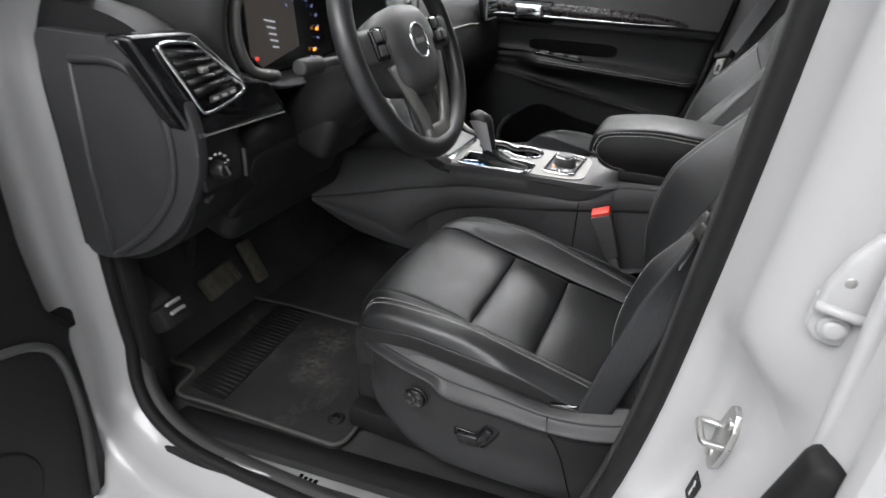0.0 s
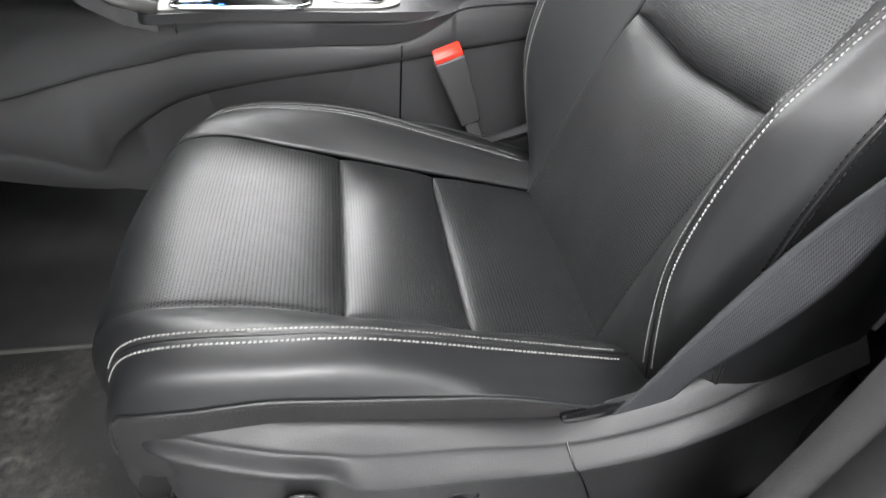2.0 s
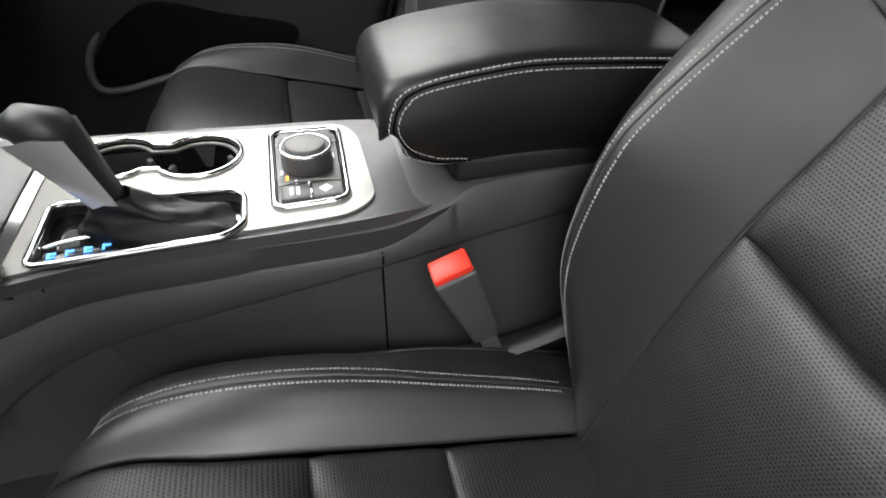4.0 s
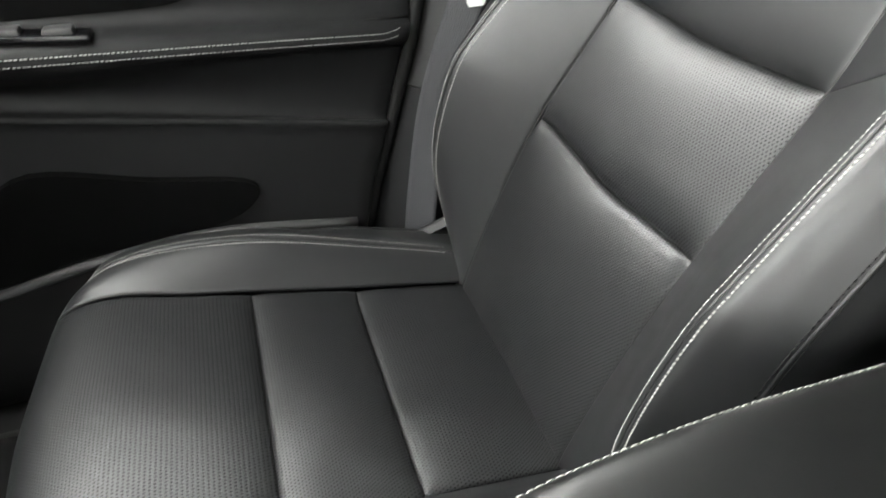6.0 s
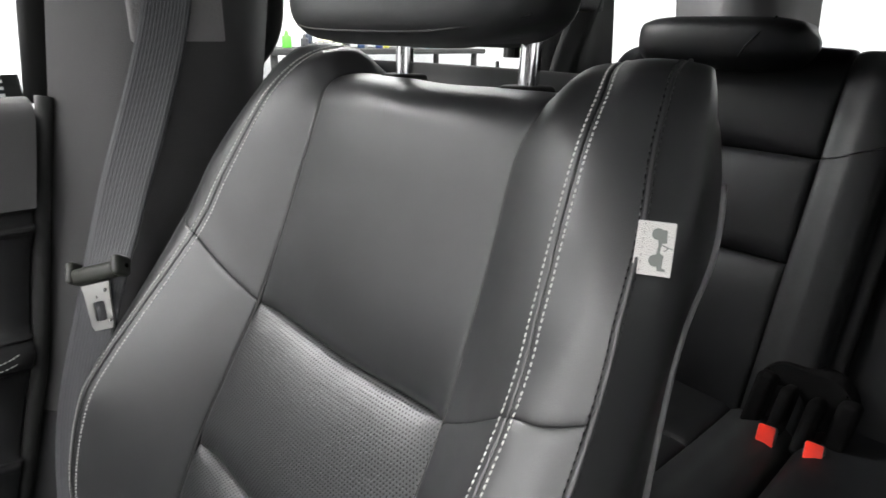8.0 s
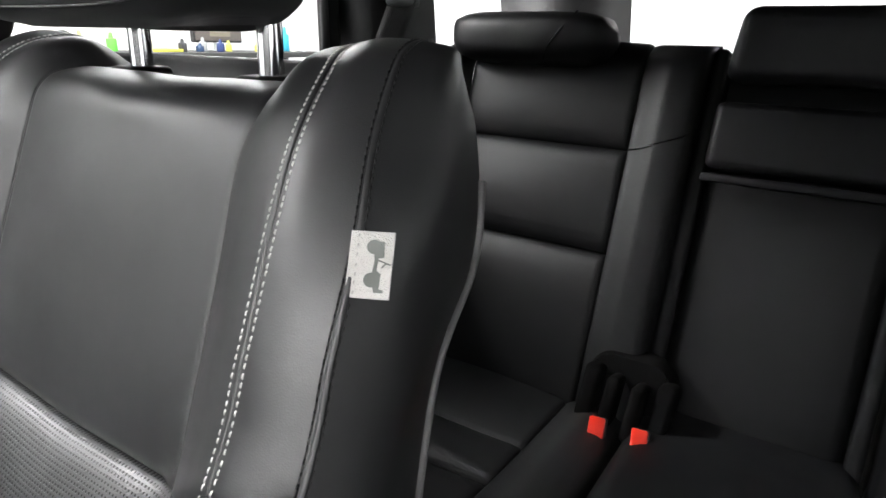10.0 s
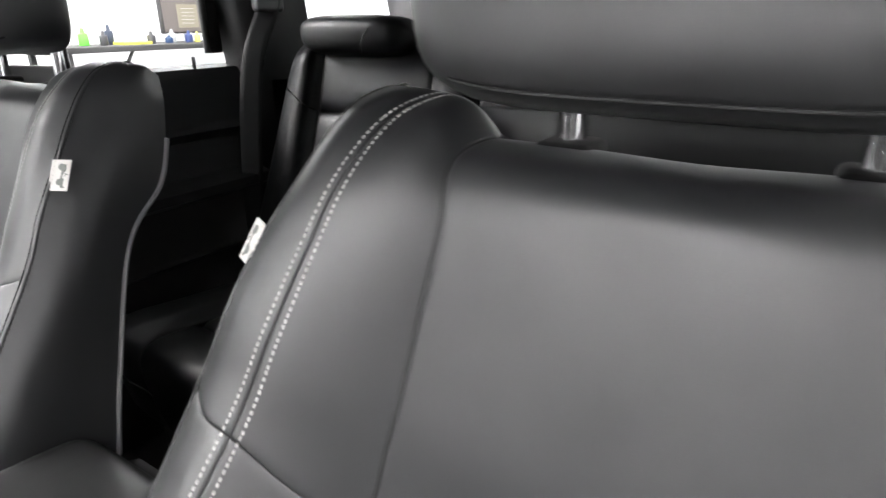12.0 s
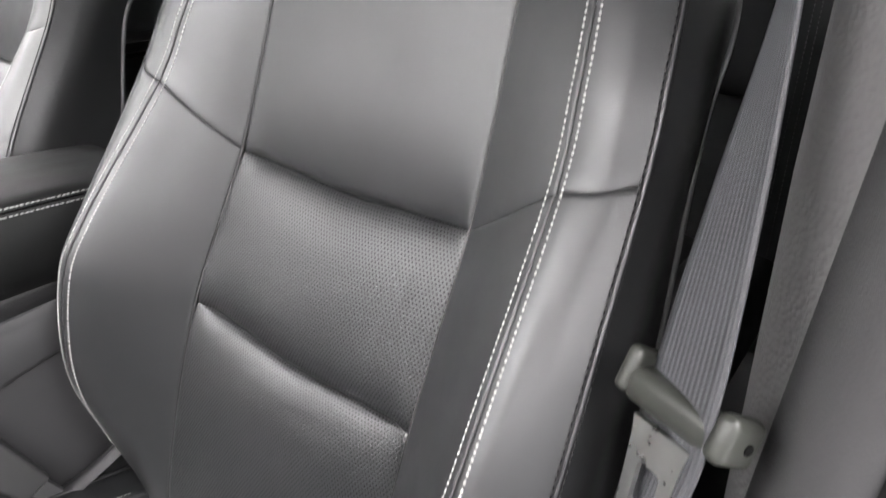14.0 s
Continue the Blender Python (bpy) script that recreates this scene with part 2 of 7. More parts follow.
def part(name, bm, material, parent=None, label="", smooth=True):
    me = bpy.data.meshes.new(name)
    if smooth:
        for f in bm.faces:
            f.smooth = True
    bm.to_mesh(me)
    bm.free()
    me.materials.append(material)
    ob = new(name, me)
    if parent:
        ob.parent = parent
        ob.matrix_parent_inverse = Matrix.Translation(parent.location).inverted()
    if label:
        ob["label"] = label
    return ob


def single(name, bm, material, label, category, group="", kind="", smooth=True):
    return tagged(part(name, bm, material, None, "", smooth), label, category, group, kind)


def sharp(bm, angle=35):
    """Keeps hard edges hard under smooth shading."""
    for e in bm.edges:
        if len(e.link_faces) == 2 and e.calc_face_angle(0) > radians(angle):
            e.smooth = False
    return bm


def rbox(c, s, r=0.004, seg=2, turn=None, shape=None):
    """A box with rounded edges: centre, sizes, radius. shape: a function that moves each corner before rounding."""
    bm = bmesh.new()
    bmesh.ops.create_cube(bm, size=1)
    for v in bm.verts:
        v.co = Vector((v.co.x * s[0], v.co.y * s[1], v.co.z * s[2]))
        if shape:
            v.co = Vector(shape(v.co))
    if r > 0:
        bmesh.ops.bevel(bm, geom=bm.edges[:], offset=r, segments=seg, profile=0.5, affect="EDGES")
    m = Matrix.Translation(c)
    if turn:
        m = m @ Euler([radians(a) for a in turn]).to_matrix().to_4x4()
    bmesh.ops.transform(bm, matrix=m, verts=bm.verts)
    return sharp(bm)


def cyl(a, b, r1, r2=None, n=24, bevel=0.0):
    """A round bar or cone from a to b."""
    a, b = Vector(a), Vector(b)
    bm = bmesh.new()
    bmesh.ops.create_cone(bm, cap_ends=True, segments=n, radius1=r1, radius2=r1 if r2 is None else r2, depth=(b - a).length)
    if bevel:
        rim = [e for e in bm.edges if any(len(f.verts) > 4 for f in e.link_faces)]
        bmesh.ops.bevel(bm, geom=rim, offset=bevel, segments=3, profile=0.5, affect="EDGES")
    q = Vector((0, 0, 1)).rotation_difference(b - a)
    bmesh.ops.transform(bm, matrix=Matrix.Translation((a + b) / 2) @ q.to_matrix().to_4x4(), verts=bm.verts)
    return sharp(bm)


def join(*bms):
    out = bmesh.new()
    for b in bms:
        me = bpy.data.meshes.new("joined")
        b.to_mesh(me)
        b.free()
        out.from_mesh(me)
        bpy.data.meshes.remove(me)
    return out


def catmull(pts, n):
    """Points along a smooth line through pts, n a stretch."""
    p = [Vector(q) for q in pts]
    p = [p[0] * 2 - p[1]] + p + [p[-1] * 2 - p[-2]]
    out = []
    for i in range(1, len(p) - 2):
        for k in range(n):
            t = k / n
            a, b, c, d = p[i - 1], p[i], p[i + 1], p[i + 2]
            out.append(0.5 * ((2 * b) + (c - a) * t + (2 * a - 5 * b + 4 * c - d) * t * t + (3 * b - a - 3 * c + d) * t ** 3))
    return out + [p[-2]]


def sweep(pts, r, n=10, closed=False, flat=1.0):
    """A round bar along points."""
    bm = bmesh.new()
    pts = [Vector(p) for p in pts]
    rings, up = [], None
    m = len(pts)
    for i, p in enumerate(pts):
        if closed:
            d = (pts[(i + 1) % m] - pts[i - 1]).normalized()
        else:
            d = (pts[min(i + 1, m - 1)] - pts[max(i - 1, 0)]).normalized()
        if up is None:
            up = d.orthogonal().normalized()
        up = (up - d * up.dot(d)).normalized()
        side = d.cross(up)
        rr = r(i / max(1, m - 1)) if callable(r) else r
        rings.append([bm.verts.new(p + up * rr * math.cos(2 * math.pi * k / n) + side * rr * flat * math.sin(2 * math.pi * k / n)) for k in range(n)])
    for i in range(m if closed else m - 1):
        a, b = rings[i], rings[(i + 1) % m]
        for k in range(n):
            bm.faces.new((a[k], a[(k + 1) % n], b[(k + 1) % n], b[k]))
    if not closed:
        bm.faces.new(rings[0][::-1])
        bm.faces.new(rings[-1])
    bmesh.ops.recalc_face_normals(bm, faces=bm.faces)
    return bm


def ribbon(pts, dirs, width, thick=0.0014, n=10, across=6, bow=0.0):
    """A flat band along points; dirs: the way across it at each. Its UV map is in metres."""
    c = catmull(pts, n)
    d = [v.normalized() for v in catmull(dirs, n)]
    bm = bmesh.new()
    uvl = bm.loops.layers.uv.new("UVMap")
    top, bot, run, uv = [], [], 0.0, {}
    for i, p in enumerate(c):
        t = (c[min(i + 1, len(c) - 1)] - c[max(i - 1, 0)]).normalized()
        w = (d[i] - t * d[i].dot(t)).normalized()
        nrm = t.cross(w)
        if i:
            run += (c[i] - c[i - 1]).length
        for rows, h in ((top, thick / 2), (bot, -thick / 2)):
            row = []
            for k in range(across + 1):
                f = k / across - 0.5
                v = bm.verts.new(p + w * f * width + nrm * (h + bow * (0.25 - f * f)))
                uv[v] = (f * width, run)
                row.append(v)
            rows.append(row)
    for i in range(len(c) - 1):
        for k in range(across):
            bm.faces.new((top[i][k], top[i][k + 1], top[i + 1][k + 1], top[i + 1][k]))
            bm.faces.new((bot[i][k], bot[i + 1][k], bot[i + 1][k + 1], bot[i][k + 1]))
        bm.faces.new((top[i][0], top[i + 1][0], bot[i + 1][0], bot[i][0]))
        bm.faces.new((top[i][-1], bot[i][-1], bot[i + 1][-1], top[i + 1][-1]))
    bmesh.ops.recalc_face_normals(bm, faces=bm.faces)
    for f in bm.faces:
        for lp in f.loops:
            lp[uvl].uv = uv[lp.vert]
    return bm


def prism(poly, axis, a, b, r=0.0, seg=2):
    """A polygon drawn out from a to b along an axis. Polygon pairs: (y, z) for x, (x, z) for y, (x, y) for z."""
    bm = bmesh.new()

    def at(p, d):
        return {"x": (d, p[0], p[1]), "y": (p[0], d, p[1]), "z": (p[0], p[1], d)}[axis]

    va, vb = [bm.verts.new(at(p, a)) for p in poly], [bm.verts.new(at(p, b)) for p in poly]
    n = len(poly)
    bm.faces.new(va)
    bm.faces.new(vb[::-1])
    for i in range(n):
        bm.faces.new((va[i], vb[i], vb[(i + 1) % n], va[(i + 1) % n]))
    bmesh.ops.recalc_face_normals(bm, faces=bm.faces)
    if r:
        bmesh.ops.bevel(bm, geom=bm.edges[:], offset=r, segments=seg, profile=0.5, affect="EDGES")
    return sharp(bm, 30)


def loft(loops, closed=True, cap=False):
    """Faces between loops of equally many points."""
    bm = bmesh.new()
    rows = [[bm.verts.new(p) for p in lp] for lp in loops]
    n = len(rows[0])
    for a, b in zip(rows, rows[1:]):
        for k in range(n if closed else n - 1):
            bm.faces.new((a[k], a[(k + 1) % n], b[(k + 1) % n], b[k]))
    if cap:
        bm.faces.new(rows[0][::-1])
        bm.faces.new(rows[-1])
    bmesh.ops.recalc_face_normals(bm, faces=bm.faces)
    return bm


def weights(n, ts):
    """Rows of Catmull weights of n control points at float places ts."""
    w = np.zeros((len(ts), n))
    for k, t in enumerate(ts):
        i = int(min(max(math.floor(t), 0), n - 2))
        f = t - i
        c = 0.5 * np.array((-f + 2 * f * f - f ** 3, 2 - 5 * f * f + 3 * f ** 3, f + 4 * f * f - 3 * f ** 3, -f * f + f ** 3))
        for j, x in zip((i - 1, i, i + 1, i + 2), c):
            if j < 0:
                w[k, 0] += 2 * x
                w[k, 1] -= x
            elif j >= n:
                w[k, n - 1] += 2 * x
                w[k, n - 2] -= x
            else:
                w[k, j] += x
    return w


class Surface:
    """A smooth surface through a net of points [column][row]."""

    def __init__(self, net, out):
        self.net, self.out = np.array(net, float), np.array(out, float)

    def grid(self, us, vs):
        return np.einsum("ac,crk,br->abk", weights(self.net.shape[0], us), self.net, weights(self.net.shape[1], vs))

    def normals(self, us, vs):
        e = 0.02
        us, vs = np.array(us, float), np.array(vs, float)
        n = np.cross(self.grid(us + e, vs) - self.grid(us - e, vs), self.grid(us, vs + e) - self.grid(us, vs - e))
        n /= np.linalg.norm(n, axis=2, keepdims=True) + 1e-12
        flip = np.sign(n[n.shape[0] // 2, n.shape[1] // 2] @ self.out) or 1.0
        return n * flip

    def at(self, u, v):
        return self.grid([u], [v])[0, 0]

    def normal(self, u, v):
        n = self.normals([u], [v])[0, 0]
        return n if n @ self.out >= 0 else -n

    def panel(self, u0, u1, v0, v1, nu, nv, puff=0.0, sink=0.006, edges=(0.08, 0.08, 0.08, 0.08), place=None, corner=1.0):
        """A stuffed panel: its edges fall away by sink over the given shares of its width (low u, high u, low v, high v)."""
        bm = bmesh.new()
        uvl = bm.loops.layers.uv.new("UVMap")
        uv, rows = {}, []
        mid = self.at((u0 + u1) / 2, (v0 + v1) / 2)
        lu = np.linalg.norm(self.at(u1, (v0 + v1) / 2) - mid) + np.linalg.norm(self.at(u0, (v0 + v1) / 2) - mid)
        lv = np.linalg.norm(self.at((u0 + u1) / 2, v1) - mid) + np.linalg.norm(self.at((u0 + u1) / 2, v0) - mid)

        su, sv = sink if isinstance(sink, tuple) else (sink, sink)

        def fall(p, e0, e1):
            k = 1.0
            if e0 > 0 and p < e0:
                k = min(k, math.sqrt(max(0, 1 - (1 - p / e0) ** 2.6)))
            if e1 > 0 and 1 - p < e1:
                k = min(k, math.sqrt(max(0, 1 - (1 - (1 - p) / e1) ** 2.6)))
            return k

        def steps(n, e0, e1):
            """Even steps with extra ones inside the falling edges."""
            t = set(np.linspace(0, 1, n + 1).round(5))
            for k in (0.02, 0.08, 0.2, 0.4, 0.7, 1.0):
                if e0 > 0:
                    t.add(round(e0 * k, 5))
                if e1 > 0:
                    t.add(round(1 - e1 * k, 5))
            return sorted(t)

        ps, qs = steps(nu, edges[0], edges[1]), steps(nv, edges[2], edges[3])
        nu, nv = len(ps) - 1, len(qs) - 1
        us, vs = [u0 + (u1 - u0) * p for p in ps], [v0 + (v1 - v0) * q for q in qs]
        PT, NR = self.grid(us, vs), self.normals(us, vs)
        for i in range(nu + 1):
            row = []
            p = ps[i]
            for j in range(nv + 1):
                q = qs[j]
                pt, nr = PT[i, j], NR[i, j]
                near = min(1.0, min(p, 1 - p) / 0.10)
                drop = su * (1 - fall(p, edges[0], edges[1])) + sv * (1 - fall(q, edges[2], edges[3])) * (corner + (1 - corner) * near * near * (3 - 2 * near))
                pt = pt + nr * (-drop + puff * math.sin(math.pi * p) * math.sin(math.pi * q))
                vert = bm.verts.new(place(pt) if place else pt)
                uv[vert] = (p * lu, q * lv)
                row.append(vert)
            rows.append(row)
        for i in range(nu):
            for j in range(nv):
                bm.faces.new((rows[i][j], rows[i + 1][j], rows[i + 1][j + 1], rows[i][j + 1]))
        for f in bm.faces:
            for lp in f.loops:
                lp[uvl].uv = uv[lp.vert]
        bmesh.ops.recalc_face_normals(bm, faces=bm.faces)
        bm.faces.ensure_lookup_table()
        c = bm.faces[len(bm.faces) // 2]
        o = Vector(self.out) if place is None else Vector(place(self.out)) - Vector(place((0, 0, 0)))
        if c.normal.dot(o) < 0:
            bmesh.ops.reverse_faces(bm, faces=bm.faces)
        return bm


def stitches(line, normals, pitch=0.0040, length=0.0029, width=0.0016, height=0.0008, slant=0.12):
    """A row of thread stitches along a line of points with the surface's normals."""
    line = [np.array(p, float) for p in line]
    normals = [np.array(p, float) for p in normals]
    run = [0.0]
    for a, b in zip(line, line[1:]):
        run.append(run[-1] + np.linalg.norm(b - a))
    run = np.array(run)
    L, N = np.array(line), np.array(normals)

    def at(s, A):
        return np.array([np.interp(s, run, A[:, k]) for k in range(3)])

    bm = bmesh.new()
    s = pitch / 2
    while s < run[-1] - pitch / 2:
        jit = random.uniform(-0.12, 0.12) * pitch
        c, n = at(s + jit, L), at(s + jit, N)
        t = at(s + jit + 0.001, L) - at(s + jit - 0.001, L)
        t /= np.linalg.norm(t) + 1e-12
        n = n - t * (n @ t)
        n /= np.linalg.norm(n) + 1e-12
        w = np.cross(n, t)
        t = t + w * (slant + random.uniform(-0.06, 0.06))
        t /= np.linalg.norm(t)
        w = np.cross(n, t)
        prof = ((-0.5, 0.0, 0.55), (-0.3, 1.0, 1.0), (0.3, 1.0, 1.0), (0.5, 0.0, 0.55))
        rings = []
        for f, h, ww in prof:
            base = c + t * f * length + n * (height * h * 0.5 - 0.0003)
            rings.append([bm.verts.new(base + w * width * 0.5 * ww * math.cos(a) + n * height * 0.6 * ww * math.sin(a))
                          for a in (0, math.pi / 3, 2 * math.pi / 3, math.pi)])
        for a, b in zip(rings, rings[1:]):
            for k in range(3):
                bm.faces.new((a[k], a[k + 1], b[k + 1], b[k]))
        bm.faces.new(rings[0])
        bm.faces.new(rings[-1][::-1])
        s += pitch
    bmesh.ops.recalc_face_normals(bm, faces=bm.faces)
    return bm


def text_mesh(body, size, m, depth=0.0004, bold=0.0):
    cu = bpy.data.curves.new("lettering", "FONT")
    cu.body, cu.size, cu.extrude, cu.offset, cu.align_x, cu.align_y = body, size, depth, bold, "CENTER", "CENTER"
    ob = bpy.data.objects.new("lettering", cu)
    scene.collection.objects.link(ob)
    dg = bpy.context.evaluated_depsgraph_get()
    me = bpy.data.meshes.new_from_object(ob.evaluated_get(dg))
    bm = bmesh.new()
    bm.from_mesh(me)
    bpy.data.objects.remove(ob)
    bmesh.ops.transform(bm, matrix=m, verts=bm.verts)
    return bm


# ---- front seats ----
# Lengths of the backrest along its front, edge of the insert: height, depth, half width.
def lin(x, xs, ys):
    return float(np.interp(x, xs, ys))


def back_net():
    """Columns of the backrest from its middle to its rear, inboard half: (depth, side, height) from bottom to top and over."""
    xi_z = (0.20, 0.25, 0.30, 0.40, 0.45, 0.487, 0.55, 0.618, 0.65, 0.70, 0.75, 0.80)
    xi = (0.220, 0.233, 0.245, 0.279, 0.298, 0.3165, 0.352, 0.391, 0.405, 0.427, 0.446, 0.465)
    hi_z, hi = (0.2, 0.487, 0.618, 0.72, 0.80), (0.137, 0.1345, 0.1300, 0.125, 0.121)
    zs = (0.20, 0.30, 0.40, 0.487, 0.55, 0.618, 0.68, 0.74, 0.79)
    sag = (0, 0, 0.004, 0.011, 0.008, 0.007, 0.003, 0, 0)
    col_c = [(lin(z, xi_z, xi) + 0.004 - 0.45 * d, 0, z - d) for z, d in zip(zs, sag)] + [(0.476, 0, 0.813), (0.497, 0, 0.823), (0.533, 0, 0.821), (0.568, 0, 0.79)]
    col_h = [(lin(z, xi_z, xi), lin(z, hi_z, hi), z) for z in zs] + [(0.477, 0.126, 0.817), (0.497, 0.124, 0.828), (0.533, 0.12, 0.826), (0.568, 0.12, 0.795)]
    st = [(0.262, 0.200, 0.20), (0.228, 0.212, 0.335), (0.219, 0.217, 0.42), (0.240, 0.218, 0.512), (0.273, 0.216, 0.565),
          (0.3660, 0.204, 0.6745), (0.397, 0.197, 0.727), (0.423, 0.189, 0.772), (0.448, 0.182, 0.810),
          (0.477, 0.174, 0.837), (0.503, 0.164, 0.850), (0.535, 0.155, 0.851), (0.568, 0.150, 0.828)]
    se = [(0.30, 0.244, 0.20), (0.268, 0.256, 0.335), (0.260, 0.261, 0.42), (0.273, 0.262, 0.51), (0.300, 0.2595, 0.57),
          (0.3785, 0.248, 0.687), (0.405, 0.2415, 0.735), (0.430, 0.234, 0.772), (0.456, 0.2215, 0.808),
          (0.480, 0.213, 0.836), (0.504, 0.205, 0.852), (0.535, 0.198, 0.854), (0.566, 0.192, 0.828)]
    # halfway between insert and stitch the bolster is fuller than a straight line
    mid = []
    for k, (a, b) in enumerate(zip(col_h, st)):
        mid.append((a[0] * 0.5 + b[0] * 0.5 - 0.003, a[1] * 0.5 + b[1] * 0.5, a[2] * 0.5 + b[2] * 0.5 + (0.0, 0.004, 0.007, 0.007, 0.007)[max(0, k - 8)]))
    sm = [(a[0] * 0.5 + b[0] * 0.5 - 0.006, a[1] * 0.5 + b[1] * 0.5 + 0.001, a[2] * 0.5 + b[2] * 0.5 + (0.002 if k > 8 else 0)) for k, (a, b) in enumerate(zip(st, se))]
    sd = [(x + 0.045 + 0.0 * z, y + 0.007, z) for x, y, z in se[:9]] + [(0.520, 0.222, 0.831), (0.534, 0.214, 0.847), (0.550, 0.207, 0.849), (0.568, 0.200, 0.826)]
    sr = [(lin(z, (0.2, 0.42, 0.516, 0.566, 0.646, 0.683, 0.716, 0.74, 0.81), (0.375, 0.402, 0.420, 0.433, 0.456, 0.472, 0.496, 0.528, 0.556)), y - 0.004, z) for x, y, z in se[:9]] + \
         [(0.562, 0.208, 0.824), (0.565, 0.202, 0.836), (0.568, 0.197, 0.838), (0.572, 0.19, 0.818)]
    return col_c, col_h, mid, st, sm, se, sd, sr


def cushion_net():
    xs = (0.27, 0.20, 0.092, 0.03, -0.03, -0.10, -0.165, -0.210, -0.236, -0.250, -0.250)
    zi = (0.226, 0.243, 0.267, 0.282, 0.297, 0.314, 0.326, 0.322, 0.302, 0.265, 0.20)
    col_h = [(x, 0.145 + (0.006 if x < -0.1 else 0), z) for x, z in zip(xs, zi)]
    col_c = [(x - (0.007 if k > 5 else 0.0) * min(1, (k - 5) / 3), 0, z - 0.003) for k, (x, z) in enumerate(zip(xs, zi))]
    st = [(0.27, 0.178, 0.248), (0.20, 0.186, 0.271), (0.095, 0.193, 0.302), (0.03, 0.197, 0.321), (-0.03, 0.199, 0.334), (-0.095, 0.201, 0.339),
          (-0.150, 0.199, 0.338), (-0.190, 0.194, 0.328), (-0.212, 0.189, 0.306), (-0.224, 0.187, 0.268), (-0.224, 0.187, 0.20)]
    mid = [(a[0] * 0.5 + b[0] * 0.5, a[1] * 0.5 + b[1] * 0.5, a[2] * 0.5 + b[2] * 0.5 + 0.004) for a, b in zip(col_h, st)]
    sh = [(x + 0.004, y + 0.030, z - 0.010) for x, y, z in st]
    zw = (0.27, 0.279, 0.289, 0.297, 0.303, 0.309, 0.305, 0.298, 0.287, 0.255, 0.19)
    we = [(x + 0.006 - 0.0 * y, (0.243 if k < 7 else (0.238, 0.228, 0.222, 0.22)[k - 7]), min(z - 0.012, w)) for k, ((x, y, z), w) in enumerate(zip(st, zw))]
    lo = [(x, y + 0.002, z - 0.055) for x, y, z in we]
    return col_c, col_h, mid, st, sh, we, lo


def front_seat(label, yc, side, dx, dz, switches, lift=0.0):
    seat = thing("front_seat", (0.05 + dx, yc, 0.02), label, "car seat", "front seats")

    def place(p):
        return (p[0] + dx, yc + side * p[1], p[2] + dz)

    def spot(p):
        return Vector(place(p))

    def flipped(c, s):
        return [(x, s * y, z) for x, y, z in c]

    col_c, col_h, mid, st, sm, se, sd, sr = back_net()
    fwd = (-1, 0, 0.3)

    def ins(cols):
        half = [tuple((np.array(a) + np.array(b)) / 2) for a, b in zip(cols[0], cols[1])]
        return [flipped(cols[1], -1), flipped(half, -1), cols[0], half, cols[1]]

    insert = Surface(ins((col_c, col_h)), fwd)
    rows = [(0.0, 3.0, PERF, "perforated lower backrest panel"), (3.0, 5.0, PERF, "perforated middle backrest panel"), (5.0, 12.0, LEATHER, "smooth upper backrest panel")]
    for v0, v1, m, lab in rows:
        nv = 26 if v1 - v0 < 4 else 48
        e0, e1 = {0.0: (0.0, 0.24), 3.0: (0.34, 0.36), 5.0: (0.18, 0.0)}[v0]
        part("backrest_panel", insert.panel(0, 4, v0, v1, 40, nv, 0.005, (0.0022, 0.013), (0.025, 0.025, e0, e1), place, 0.25), m, seat, lab)
    lining = Surface(np.array(ins((col_c, col_h))) + np.array((0.016, 0, -0.004)), fwd)
    part("foam_cover", lining.panel(-0.15, 4.15, 0, 11.0, 20, 40, 0, 0, (0, 0, 0, 0), place), LEATHER, seat)
    for s, word in ((1, "inboard"), (-1, "outboard")):
        front = Surface([flipped(c, s) for c in (col_h, mid, st, sm, se)], (-1, 0, 0.2))
        for v0, v1 in ((0.0, 5.0), (5.0, 12.0)):
            ev = (0.0, 0.02) if v0 == 0 else (0.02, 0.0)
            part("backrest_bolster", front.panel(0, 2, v0, v1, 16, 44, 0.0, (0.0018, 0.0013), (0.04, 0.035, *ev), place), LEATHER, seat)
            part("backrest_bolster", front.panel(2, 4, v0, v1, 14, 44, 0.0, (0.0020, 0.0013), (0.04, 0.08, *ev), place), LEATHER, seat)
        sides = Surface([flipped(c, s) for c in (se, sd, sr)], (0, s, 0))
        part("backrest_side", sides.panel(0, 2, 0, 12, 14, 60, 0.002, 0.0022, (0.05, 0.0, 0, 0), place), LEATHER, seat)
        # pale double stitching along the bolster, dark double stitching along the outer seam
        for du in (-0.16, 0.175):
            pts = [front.at(2 + du, v) for v in np.linspace(0.5, 11.2, 90)]
            nrm = [front.normal(2 + du, v) for v in np.linspace(0.5, 11.2, 90)]
            part("stitching", place_bm(stitches(pts, nrm), place), THREAD, seat, "pale contrast stitching")
        for du, srf in ((-0.11, front), (0.07, sides)):
            vv = np.linspace(0.5, 11.0, 90)
            base = 4 if srf is front else 0
            pts = [srf.at(base + du, v) - srf.normal(base + du, v) * 0.0002 for v in vv]
            nrm = [srf.normal(base + du, v) for v in vv]
            part("stitching", place_bm(stitches(pts, nrm, 0.0048, 0.0036, 0.0010, 0.0012, 0.0), place), DARKTHREAD, seat, "dark stitching")
            part("seam", sweep([spot(srf.at(base + du, v) - srf.normal(base + du, v) * 0.0004) for v in vv], 0.0006, 6), SEAM_AND_SHADE, seat)
        # dark crease where the insert meets the bolster
        crease = [spot(insert.at(2 + 2 * s, v) - insert.normal(2 + 2 * s, v) * 0.0016) for v in np.linspace(0.2, 11.4, 80)]
